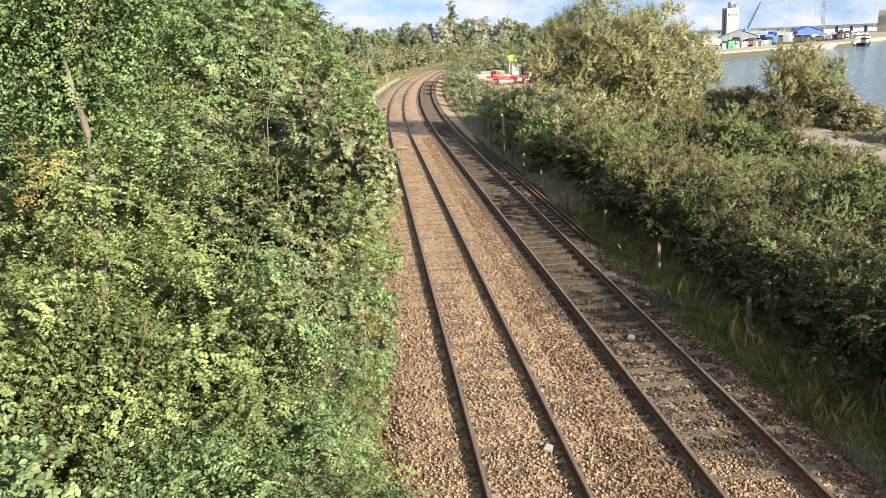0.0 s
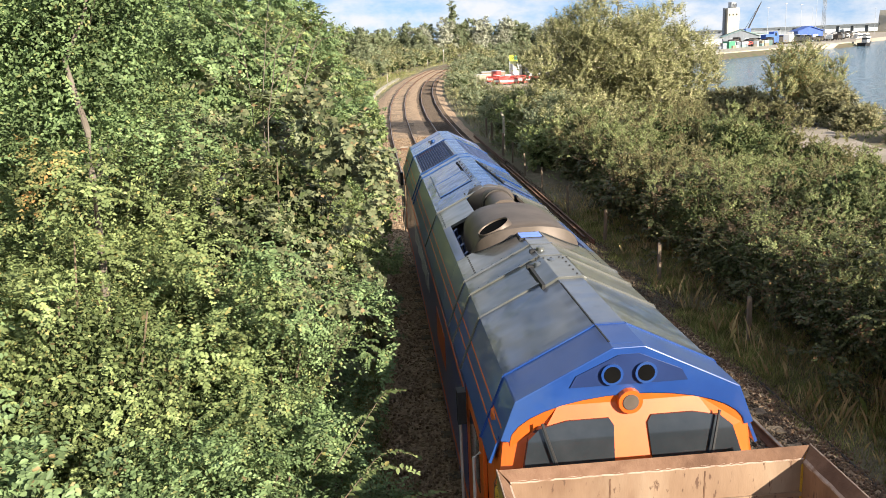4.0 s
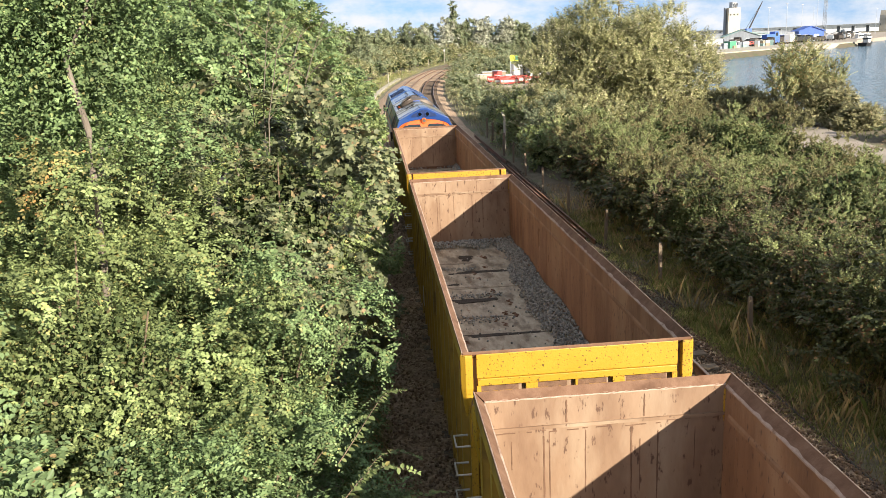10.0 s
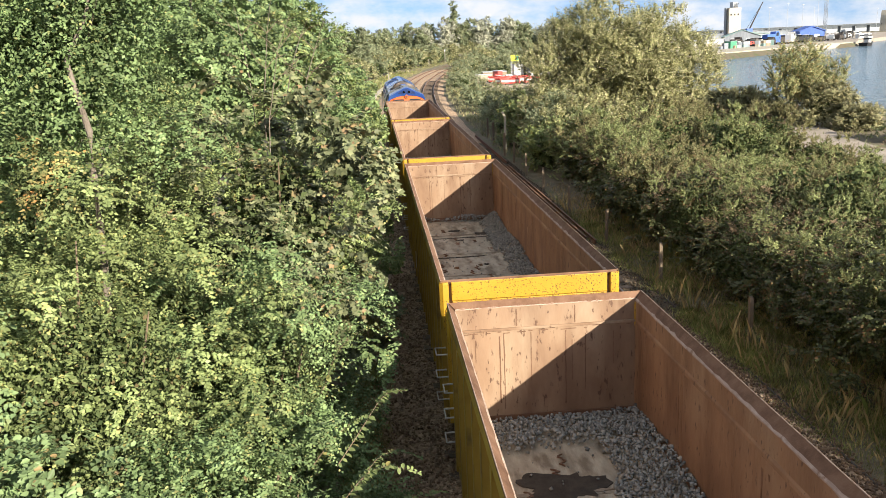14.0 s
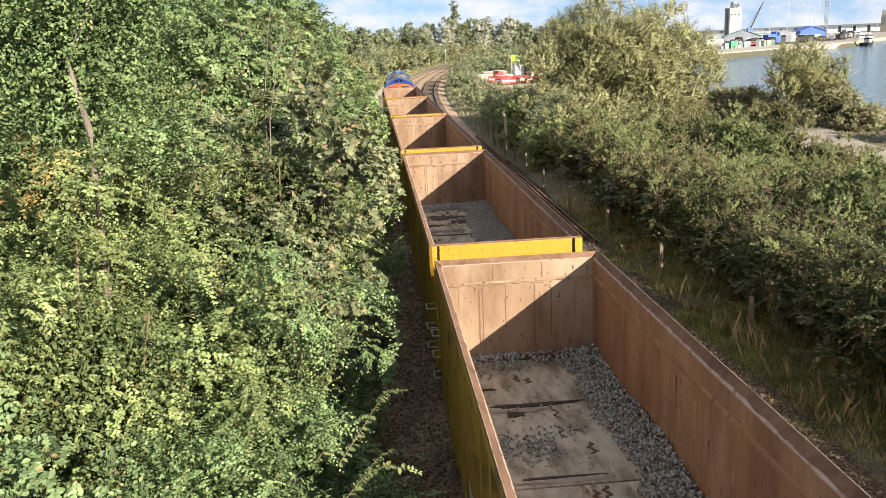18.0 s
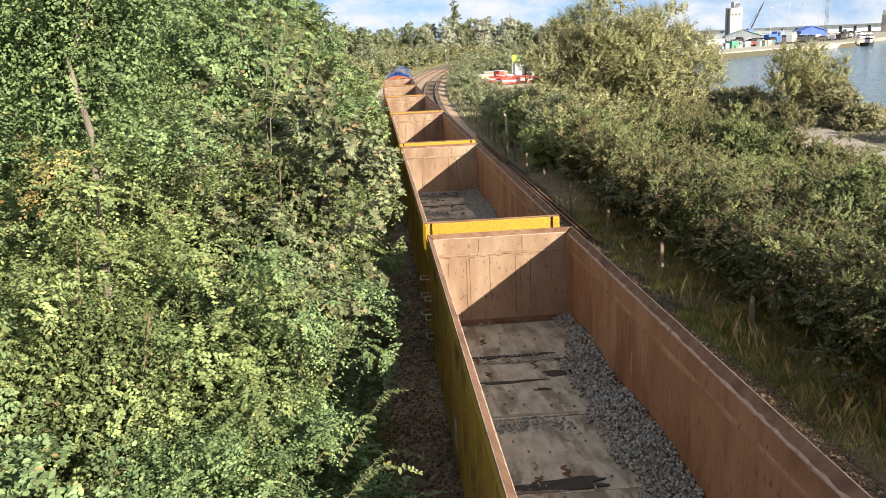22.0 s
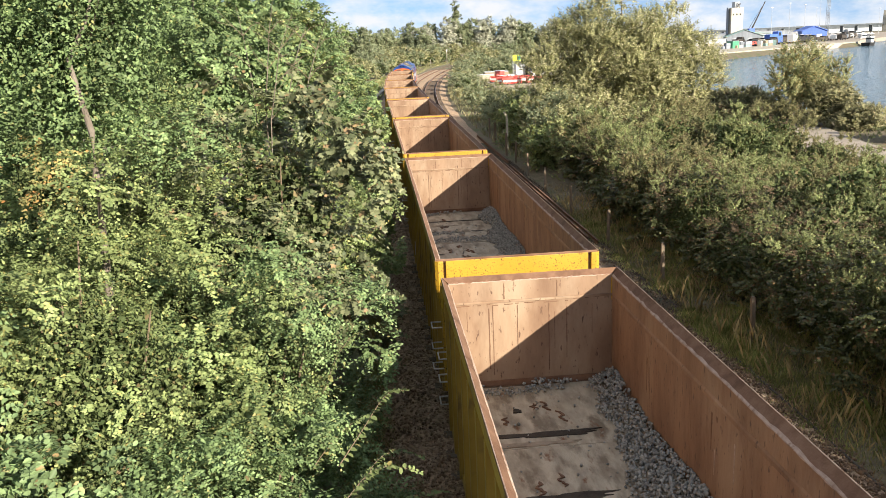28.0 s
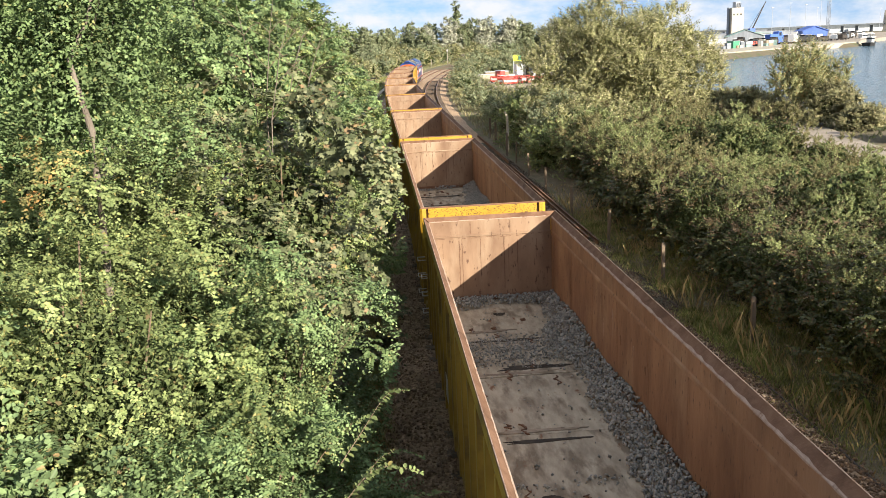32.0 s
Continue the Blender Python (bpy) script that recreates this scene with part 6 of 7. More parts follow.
        for sx in (-1, 1):
            # folded corner brackets
            pts = [(sx * 1.245, sy * (h - 0.10)), (sx * 1.362, sy * (h - 0.10)), (sx * 1.392, sy * (h - 0.045)), (sx * 1.385, sy * (h - 0.005)), (sx * 1.33, sy * (h + 0.035)), (sx * 1.245, sy * (h + 0.03))]
            mid = (sx * 1.325, sy * (h - 0.02))
            lo = 0.10 if sy > 0 else 0.0
            rings = [[(mid[0] + (p[0] - mid[0]) * k, mid[1] + (p[1] - mid[1]) * k, TOP - z - lo * (z < 0.1)) for p in pts] for z, k in ((0.80, 0.16), (0.52, 0.80), (0.44, 1.0), (0.06, 1.0), (0.03, 0.94))]
            part("corner_bracket", Geo().loft(rings), M["wagon_yellow"], w, "folded yellow corner bracket tapering to a point", 0.008)
            part("rusty_edge", Geo().tube([(sx * 1.388, sy * (h - 0.03), TOP - 0.46), (sx * 1.388, sy * (h - 0.03), TOP - 0.10), (sx * 1.355, sy * (h + 0.01), TOP - 0.035), (sx * 1.25, sy * (h + 0.022), TOP - 0.045)], 0.007, 5), M["wagon_rim"], w, "rusty edge of the bracket")
            a, b = sorted((sx * 1.215, sx * 1.30))
            c, d = sorted((sy * (h - 0.03), sy * (h + 0.02)))
            part("corner_post", Geo().box(a, b, c, d, 0.85, TOP - 0.51), M["wagon_yellow"], w)
            x = sx * 0.87
            part("buffer", Geo().tube([(x, sy * (h - 0.1), 1.03), (x, sy * (h + 0.22), 1.03), (x, sy * (h + 0.22), 1.03), (x, sy * (h + 0.25), 1.03)], [0.09, 0.09, 0.22, 0.22], 12), M["steel_dark"], w)
        part("headstock", Geo().box(-1.25, 1.25, *sorted((sy * (h - 0.1), sy * (h + 0.02))), 0.82, 1.20), M["steel_dark"], w, "", 0.01)
        part("coupling", Geo().box(-0.06, 0.06, *sorted((sy * h, sy * (h + 0.5))), 0.93, 1.05), M["steel_dark"], w)
        # steps and grab hoops at the corners of the sides
        for sx in (-1, 1):
            for k, z in enumerate((1.25, 1.62, 1.99)):
                y0 = sy * (h - 0.32)
                y1 = sy * (h - 0.02)
                g = Geo().tube([(sx * 1.30, y0, z), (sx * 1.47, y0, z), (sx * 1.47, y1, z), (sx * 1.30, y1, z)], 0.013, 6)
                part("grab_hoop", g, M["hoop"], w, "white tubular grab hoop")
    part("data_plate", Geo().box(-1.352, -1.346, 1.6, 2.1, 1.15, 1.55), M["hoop"], w, "small white plate with marks")
    # bogies
    for yb in (-4.6, 4.6):
        bg = part("bogie", Geo().box(-0.6, 0.6, yb - 0.2, yb + 0.2, 0.55, 0.85), M["steel_dark"], w)
        for sx in (-1, 1):
            a, b = sorted((sx * 0.92, sx * 1.06))
            part("side_frame", Geo().prism([(yb - 1.2, 0.42), (yb - 1.2, 0.62), (yb - 0.5, 0.78), (yb + 0.5, 0.78), (yb + 1.2, 0.62), (yb + 1.2, 0.42), (yb + 0.4, 0.30), (yb - 0.4, 0.30)], "x", a, b), M["steel_dark"], bg)
        for dy in (-0.9, 0.9):
            for sx in (-1, 1):
                part("wheel", Geo().tube([(sx * 0.70, yb + dy, 0.46), (sx * 0.725, yb + dy, 0.46), (sx * 0.73, yb + dy, 0.46), (sx * 0.84, yb + dy, 0.46)], [0.49, 0.49, 0.458, 0.458], 24), M["steel_dark"], bg)
            part("axle", Geo().tube([(-0.72, yb + dy, 0.46), (0.72, yb + dy, 0.46)], 0.08, 8), M["steel_dark"], bg)
    return w


# What is left in each wagon, in metres behind its front wall: where the bank along the right wall begins, the depth of the heap at the
# front, bands of stone across (place, half depth, from, to), dark wet patches (place, middle, half width, half depth)
LOADS = [
    (((0.3, 1.0), (1.3, 0.8), (2.3, 0.58), (4.7, 0.60), (7, 0.5), (12.6, 0.5)), 0.15, ((3.12, 0.08, -0.75, 0.1),), ((2.0, -0.15, 0.75, 0.06), (2.75, -0.10, 0.68, 0.26), (3.42, 0.0, 0.6, 0.06), (6.3, -0.2, 0.7, 0.12))),
    (((0.3, 0.9), (1.7, 0.85), (2.9, 0.74), (5.1, 0.62), (7.5, 0.69), (12.6, 0.55)), 0.62, ((2.75, 0.10, -0.8, 0.0), (4.9, 0.12, -0.8, 0.3)), ((1.66, -0.12, 0.17, 0.30), (3.02, 0.1, 0.75, 0.11), (5.2, -0.35, 0.5, 0.15), (7.36, -0.1, 0.75, 0.08))),
    (((0.3, 0.9), (1.9, 0.64), (4.4, 0.74), (6.1, 0.80), (7.6, 0.92), (12.6, 0.9)), 0.28, ((6.0, 0.10, -1.2, -0.8),), ((2.5, 0.0, 0.8, 0.05), (1.6, -0.1, 0.16, 0.14), (2.1, 0.62, 0.22, 0.18), (4.6, -0.3, 0.6, 0.03))),
    (((0.3, 0.2), (1.4, 0.5), (3.2, 0.32), (4.4, 0.25), (6.1, 0.45), (12.6, 0.5)), 0.95, ((4.0, 0.12, -0.8, 0.2), (5.5, 0.15, -0.8, 0.1)), ((2.0, -0.25, 0.55, 0.42), (2.7, 0.25, 0.36, 0.40), (3.1, -0.6, 0.30, 0.20), (4.4, -0.2, 0.65, 0.06))),
    (((0.3, 0.55), (2.5, 0.70), (5.0, 0.68), (8.0, 0.56), (12.6, 0.6)), 0.42, ((3.3, 0.28, -1.0, -0.06), (7.2, 0.35, -1.0, 0.4)), ((1.95, -0.1, 0.7, 0.07), (4.1, -0.2, 0.5, 0.03), (2.25, -0.45, 0.14, 0.12))),
    (((0.3, 0.98), (1.2, 0.95), (2.5, 0.62), (4.1, 0.50), (5.5, 0.62), (12.6, 0.4)), 0.02, ((4.55, 0.14, -0.85, 0.3),), ((1.86, -0.1, 0.72, 0.06), (2.2, 0.75, 0.22, 0.12), (2.75, 0.55, 0.35, 0.13), (2.98, -0.35, 0.55, 0.06), (6.2, -0.2, 0.62, 0.16))),
    (((0.3, 0.95), (1.5, 0.76), (2.4, 0.85), (4.0, 0.66), (12.6, 0.6)), 0.05, ((0.45, 0.16, -0.95, -0.4), (3.15, 0.16, -1.0, 0.1), (3.95, 0.22, -1.0, 0.8)), ((1.5, 0.0, 0.8, 0.04), (2.3, -0.4, 0.14, 0.12), (3.0, 0.5, 0.2, 0.06), (6.5, -0.1, 0.7, 0.08))),
    (((0.3, 0.9), (2.0, 0.68), (3.7, 0.58), (6.8, 0.74), (12.6, 0.6)), 0.12, ((0.35, 0.12, -1.0, 0.4),), ((1.86, -0.1, 0.75, 0.09), (3.5, -0.2, 0.62, 0.09), (5.55, -0.25, 0.18, 0.16), (5.6, 0.5, 0.24, 0.2), (8.0, 0.1, 0.5, 0.1))),
    (((0.3, 0.9), (2.6, 0.64), (3.8, 0.66), (4.6, 0.76), (6.8, 0.69), (12.6, 0.6)), 0.55, ((3.2, 0.55, -1.1, 0.8),), ((2.66, -0.1, 0.75, 0.06), (4.0, 0.1, 0.6, 0.10), (6.6, -0.2, 0.6, 0.05))),
    (((0.3, 0.8), (3.0, 0.6), (6.0, 0.75), (12.6, 0.5)), 0.4, ((5.0, 0.2, -0.9, 0.3),), ((1.9, 0.0, 0.7, 0.08), (4.1, -0.3, 0.5, 0.1), (7.4, 0.1, 0.6, 0.08))),
    (((0.3, 0.9), (3.0, 0.7), (6.0, 0.5), (12.6, 0.6)), 0.3, ((2.5, 0.15, -0.9, 0.5),), ((2.1, -0.2, 0.7, 0.07), (6.2, 0.0, 0.7, 0.12))),
]


def build_load(k):
    """Grey stone left in a wagon: a bank along one side and scattered patches."""
    bank_at, heap, bands, wet = LOADS[k]
    seed = 900 + k
    r = np.random.RandomState(seed)
    h = LEN / 2 - 0.2
    n = 30000
    x, y = r.uniform(-1.24, 1.25, n), r.uniform(-h, h, n)
    v = LEN / 2 - y
    ph = r.uniform(0, 6.28, 5)
    wob = 0.06 * np.sin(y * 2.3 + ph[1]) + 0.04 * np.sin(y * 6 + ph[2])
    edge = np.interp(v, [q[0] for q in bank_at], [q[1] for q in bank_at]) + wob
    heaped = np.clip((heap + 0.12 + 0.10 * np.sin(x * 4 + ph[0]) - v + 0.08) / 0.35, 0, 1)
    bank = np.maximum(np.clip((x - edge) / (1.3 - edge), 0, 1), 0.55 * heaped)
    keep = (x > edge) & (r.rand(n) < np.clip(0.25 + (x - edge) * 6, 0, 0.8)) | (r.rand(n) < heaped * 0.8)
    for at, deep, x0, x1 in bands:
        inside = np.clip(1.6 - np.abs(v - at + 0.05 * np.sin(x * 5 + ph[3])) / deep, 0, 1) * (x > x0) * (x < x1)
        keep |= r.rand(n) < 0.55 * inside
    patch = np.zeros(n, bool)
    for _ in range(3):
        py, px = r.uniform(-h, h), r.uniform(-1.1, 0.2)
        patch |= (((x - px) / r.uniform(0.4, 0.8)) ** 2 + ((y - py) / r.uniform(0.10, 0.25)) ** 2 < r.uniform(0.3, 1.0, n)) & (r.rand(n) < 0.25)
    patch |= (x < -1.08) & (r.rand(n) < 0.08)
    patch |= r.rand(n) < 0.010
    keep |= patch
    x, y, bank = x[keep], y[keep], bank[keep]
    z = FLOOR + 0.015 + bank * r.uniform(0.18, 0.30) * (0.8 + 0.25 * np.sin(y * 1.7 + ph[4])) + r.uniform(-0.01, 0.02, len(x))
    sizes = r.uniform(0.023, 0.050, len(x)) * np.where(bank > 0, 1.0, 0.75)
    load = thing("ballast_load", "leftover bank of grey crushed stone on a dusty floor", "crushed stone", pose(0, 0, 0), "loads of the wagons")
    tagged(part("crushed_stone", stones_mesh(np.stack([x, y, z], 1), sizes, seed), M["stones_grey"], load), kind="stuff")
    # fines and damp grit at the joints of the floor plates
    q = random.Random(seed)
    level = [0.0]

    def smear(cx, cy, rx, ry, thick, n=46):
        rx = min(rx, (1.22 - abs(cx)) / 1.25)
        a, b = q.uniform(0, 6), q.uniform(0, 6)
        pts = []
        for i in range(n):
            w_ = i * 6.28318 / n
            k = 0.8 + 0.16 * math.sin(3 * w_ + a) + 0.10 * math.sin(7 * w_ + b) + q.uniform(-0.09, 0.09)
            c, e = math.cos(w_), math.sin(w_)
            pts.append((cx + rx * min(1.2, k * 1.1) * math.copysign(abs(c) ** 0.7, c), cy + ry * k * math.copysign(abs(e) ** 0.7, e)))
        level[0] += 0.0006
        return Geo().prism(pts, "z", FLOOR - 0.02, FLOOR + thick + level[0])
    for i in range(1, 6):
        yj = -LEN / 2 + 0.14 + (LEN - 0.28) * i / 6
        part("dust_ridge", smear(q.uniform(-0.6, -0.2), yj + 0.10, q.uniform(0.6, 1.0), q.uniform(0.03, 0.07), 0.003), M["dust"], load, "pale ridge of caked dust")
    for at, cx, wide, deep in wet:
        part("damp_patch", smear(cx, LEN / 2 - at, wide, deep, 0.003), M["damp"], load, "black damp patch of grit")
    for _ in range(4):
        part("damp_patch", smear(q.uniform(-1.0, 0.3), q.uniform(-5.4, 5.4), q.uniform(0.05, 0.16), q.uniform(0.03, 0.08), 0.002), M["damp"], load, "black damp patch of grit")
    for _ in range(22):
        # rusty cracks that wander along the floor plates
        cx, cy, ln, wd, a = q.uniform(-1.05, 0.4), q.uniform(-5.5, 5.5), q.uniform(0.12, 0.42), q.uniform(0.007, 0.020), q.uniform(0, 6)
        mid = [(cx + 0.035 * math.sin(a + k * 1.1) + 0.02 * math.sin(a * 2 + k * 2.3), cy + ln * (k / 9 - 0.5)) for k in range(10)]
        wide = [wd * q.uniform(0.5, 1.3) * (0.4 if k in (0, 9) else 1) for k in range(10)]
        pts = [(x - w_, y) for (x, y), w_ in zip(mid, wide)] + [(x + w_, y) for (x, y), w_ in zip(mid[::-1], wide[::-1])]
        level[0] += 0.0003
        part("rust_scrape", Geo().prism(pts, "z", FLOOR - 0.02, FLOOR + 0.003 + level[0]), M["rail_side"], load, "rusty crack along the floor")
    return load


def build_loco():
    """A six-axle diesel locomotive; y = 0 at its middle, the leading cab at +y."""
    t = thing("locomotive", "blue and orange diesel freight locomotive with sooty roof", "locomotive", pose(0, 0, 0))
    er, ef = 9.45, 10.08  # half lengths to the rear and to the front
    sec = [(1.32, 1.0), (1.32, 2.78), (1.07, 3.42), (0.15, 3.88), (-0.15, 3.88), (-1.07, 3.42), (-1.32, 2.78), (-1.32, 1.0)]

    def facet(name, a, b, y0, y1, mat, lift=0.0, thick=0.03, label="", parent=None, i0=0.0, i1=1.0):
        """A plate on the slope between two corners a and b of the section."""
        p, q = Vector(sec[a]), Vector(sec[b])
        p, q = p.lerp(q, i0), p.lerp(q, i1)
        d = (q - p).normalized()
        nrm = Vector((d.y, -d.x))
        if nrm.dot(p + q - Vector((0, 4.0))) < 0:
            nrm = -nrm
        pts = [p + nrm * lift, q + nrm * lift, q + nrm * (lift - thick), p + nrm * (lift - thick)]
        return part(name, Geo().prism([tuple(v) for v in pts], "y", y0, y1), mat, parent or t, label)
    # body sides
    for sx, idx in ((1, 0), (-1, 7)):
        a, b = sorted((sx * 1.27, sx * 1.32))
        sd = part("body_side", Geo().box(a, b, -er + 2.0, ef - 2.0, 1.0, 2.78), M["blue"], t, "blue body side")
        for z0, z1 in ((2.58, 2.66), (1.10, 1.22)):
            a, b = sorted((sx * 1.319, sx * 1.324))
            part("stripe", Geo().box(a, b, -er + 2.0, ef - 2.0, z0, z1), M["orange"], sd, "thin orange stripe")
        for k in range(12):
            a, b = sorted((sx * 1.319, sx * 1.325))
            y = -1.2 + 0.42 * k
            part("lettering_bar", Geo().box(a, b, y, y + 0.26, 2.0 - 0.05 * (k % 3), 2.38), M["white"], sd, "plain pale block of the painted lettering")
        part("lettering_bar", Geo().box(a, b, -4.6, -3.0, 1.75, 2.30), M["orange"], sd, "plain orange block of the painted lettering")
        for yc in (ef - 1.25, -er + 1.25):
            a, b = sorted((sx * 1.27, sx * 1.315))
            cb = part("cab_side", Geo().box(a, b, yc - 0.75, yc + 0.75, 1.0, 2.78), M["orange"], t, "orange cab side", 0.01)
            a, b = sorted((sx * 1.312, sx * 1.322))
            part("cab_window", Geo().box(a, b, yc - 0.45, yc + 0.35, 2.0, 2.6), M["glass"], cb)
            part("handrail", Geo().tube([(sx * 1.33, yc - 0.68, 1.1), (sx * 1.40, yc - 0.68, 1.15), (sx * 1.40, yc - 0.68, 2.55), (sx * 1.33, yc - 0.68, 2.6)], 0.018, 6), M["hoop"], cb, "white handrail")
            part("handrail", Geo().tube([(sx * 1.33, yc + 0.66, 1.1), (sx * 1.40, yc + 0.66, 1.15), (sx * 1.40, yc + 0.66, 2.55), (sx * 1.33, yc + 0.66, 2.6)], 0.018, 6), M["hoop"], cb, "white handrail")
            part("mirror", Geo().prism([(yc + 0.5, 2.35), (yc + 0.62, 2.35), (yc + 0.66, 2.75), (yc + 0.5, 2.75)], "x", *sorted((sx * 1.34, sx * 1.44))), M["black"], cb, "black mirror housing")
    # steep roof shoulders and shallow slopes, in lengths
    lengths = [(-er, -8.9, "blue"), (-8.9, -7.05, "blue_soot"), (-7.05, -5.45, "grey_roof"), (-5.45, -4.35, "grey_roof"), (-4.35, -0.65, "grey_roof"), (-0.65, 4.45, "blue_roof"), (4.45, 7.80, "blue_roof"), (7.80, ef, "blue_roof")]
    for y0, y1, m in lengths:
        for a, b in ((1, 2), (6, 5)):
            sh = facet("roof_shoulder", a, b, y0 + 0.004, y1 - 0.004, M["blue"], label="steep blue roof shoulder")
            for lane in (0.30, 0.52):
                facet("stripe", a, b, y0 + 0.004, y1 - 0.004, M["orange"], lift=0.003, thick=0.005, parent=sh, i0=lane, i1=lane + 0.03, label="thin orange stripe")
        if y0 == -4.35:
            for a, b in ((2, 3), (5, 4)):
                facet("well_edge", a, b, y0, -2.1, M["blue"], i0=0.0, i1=0.14)
                pn = facet("well_panel", a, b, -2.1, y1, M["grey_roof"], i0=0.0, i1=0.62, thick=0.05, label="grey panel beside the exhaust pipe")
                for k in range(8):
                    facet("bolt", a, b, -2.0 + 0.18 * k, -1.975 + 0.18 * k, M["black"], lift=0.008, thick=0.01, parent=pn, i0=0.04, i1=0.065)
            continue
        for a, b in ((2, 3), (5, 4)):
            if y0 == 4.45:
                facet("roof_slope", a, b, y0, y1, M["blue_roof"], i0=0.0, i1=0.06)
                facet("roof_slope", a, b, y0, y1, M["blue_roof"], i0=0.96, i1=1.0)
                well = facet("radiator_well", a, b, y0, y1, M["black"], lift=-0.10, i0=0.06, i1=0.96, label="dark radiator under the grille")
                for k in range(27):
                    y = y0 + 0.05 + (y1 - y0 - 0.1) * k / 26
                    facet("grille_bar", a, b, y - 0.005, y + 0.005, M["mesh_bar"], lift=0.0, thick=0.012, parent=well, i0=0.06, i1=0.96)
                for k in range(14):
                    i = 0.06 + 0.90 * (k + 0.5) / 14
                    facet("grille_bar", a, b, y0, y1, M["mesh_bar"], lift=0.006, thick=0.012, parent=well, i0=i - 0.005, i1=i + 0.005)
                for k in range(3):
                    ya, yb = y0 + 0.08 + (y1 - y0) * k / 3, y0 - 0.06 + (y1 - y0) * (k + 1) / 3
                    for q in range(13):
                        i = 0.09 + 0.80 * q / 13
                        facet("radiator_slat", a, b, ya, yb, M["slat_blue"], lift=-0.050 - 0.012 * (q % 2), thick=0.012, parent=well, i0=i, i1=i + 0.036)
            else:
                facet("roof_slope", a, b, y0 + 0.004, y1 - 0.004, M[m], label="sloping roof panel")
        facet("ridge", 3, 4, y0 + 0.002, y1 - 0.002, M[m], lift=0.012, label="flat ridge strip along the roof")
    # raised seams, hatches and bolts
    for y, m in ((7.80, "blue_roof"), (4.42, "blue_roof"), (3.85, "blue_roof"), (-0.65, "grey_roof"), (-5.45, "grey_roof"), (-6.1, "grey_roof"), (-7.05, "grey_roof"), (-8.9, "blue")):
        for a, b in ((1, 2), (2, 3), (3, 4), (5, 4), (6, 5)):
            facet("seam", a, b, y - 0.022, y + 0.022, M[m], lift=0.022, thick=0.03)
    hatch = facet("roof_hatch", 5, 4, 0.55, 1.93, M["blue_roof"], lift=0.020, i0=0.20, i1=0.90, label="dented bolted roof hatch")
    facet("roof_hatch", 5, 4, 1.97, 3.35, M["blue_roof"], lift=0.024, i0=0.20, i1=0.86, label="dented bolted roof hatch")
    for ya, yb in ((0.532, 1.944), (1.956, 3.368)):
        facet("hatch_gap", 5, 4, ya, yb, M["void"], lift=0.007, thick=0.02, parent=hatch, i0=0.184, i1=0.912, label="dark joint round the hatch")
    facet("hatch_lip", 5, 4, 0.54, 3.36, M["mesh_bar"], lift=0.026, thick=0.03, parent=hatch, i0=0.19, i1=0.20)
    for k in range(6):
        for q, lane in enumerate((0.84, 0.93)):
            y = 0.72 + k * 0.46 + 0.16 * q
            facet("hinge", 5, 4, y, y + 0.05, M["black"], lift=0.028, thick=0.03, parent=hatch, i0=lane, i1=lane + 0.018)
            facet("hinge", 5, 4, y + 0.08, y + 0.12, M["black"], lift=0.012, thick=0.02, parent=hatch, i0=lane, i1=lane + 0.05)

    def over(x):
        return 3.88 - max(0.0, abs(x) - 0.15) * 0.5
    gut = part("gutter", Geo().tube([(0.17, 3.0, over(0.17) + 0.02), (0.43, 0.45, over(0.43) + 0.02)], 0.022, 6), M["black"], t, "black slanting rain gutter")
    part("gutter_end", Geo().tube([(0.43, 0.45, over(0.43) + 0.02), (0.95, 0.10, over(0.95) + 0.02)], 0.016, 6), M["mesh_bar"], gut)
    part("gutter_end", Geo().tube([(0.28, 1.9, over(0.28) + 0.012), (0.98, 1.45, over(0.98) + 0.012)], 0.012, 6), M["blue_roof"], gut)
    for k in range(6):
        y = 2.75 - 0.4 * k
        x = 0.17 + (3.0 - y) * 0.102
        part("hinge", Geo().box(x - 0.10, x - 0.06, y - 0.025, y + 0.025, over(x), over(x) + 0.03), M["black"], gut)
        part("hinge", Geo().box(x + 0.05, x + 0.10, y - 0.025, y + 0.025, over(x) - 0.04, over(x) + 0.012), M["black"], gut)
    vent = part("vent", Geo().box(-0.22, 0.13, -5.06, -4.76, 3.84, 3.898), M["black"], t, "small blue louvred roof vent")
    for k in range(6):
        part("louvre", Geo().prism([(-5.045 + 0.05 * k, 3.898), (-5.04 + 0.05 * k, 3.915), (-5.012 + 0.05 * k, 3.908), (-5.012 + 0.05 * k, 3.898)], "x", -0.20, 0.11), M["slat_blue"], vent)
    lid = [(-0.31, over(-0.31) + 0.03), (-0.15, 3.925), (0.15, 3.925), (0.20, over(0.20) + 0.035)]
    cap = part("roof_hatch", Geo().prism(lid + [(x, z - 0.05) for x, z in lid[::-1]], "y", -7.25, -6.30), M["grey_roof"], t, "grey bolted access hatch", 0.006)
    part("hatch_hinge", Geo().box(-0.345, -0.305, -7.27, -6.30, over(-0.33) - 0.02, over(-0.33) + 0.055), M["black"], cap, "black hinge bar of the hatch")
    for k in range(5):
        part("bolt", Geo().tube([(-0.24 + 0.1 * k, -6.36, 3.9), (-0.24 + 0.1 * k, -6.36, 3.935)], 0.012, 6), M["black"], cap)
        part("bolt", Geo().tube([(0.1, -6.40 - 0.19 * k, 3.9), (0.1, -6.40 - 0.19 * k, 3.935)], 0.012, 6), M["black"], cap)
    part("ridge_joint", Geo().box(-0.155, -0.140, -9.4, -7.4, 3.885, 3.897), M["black"], t)
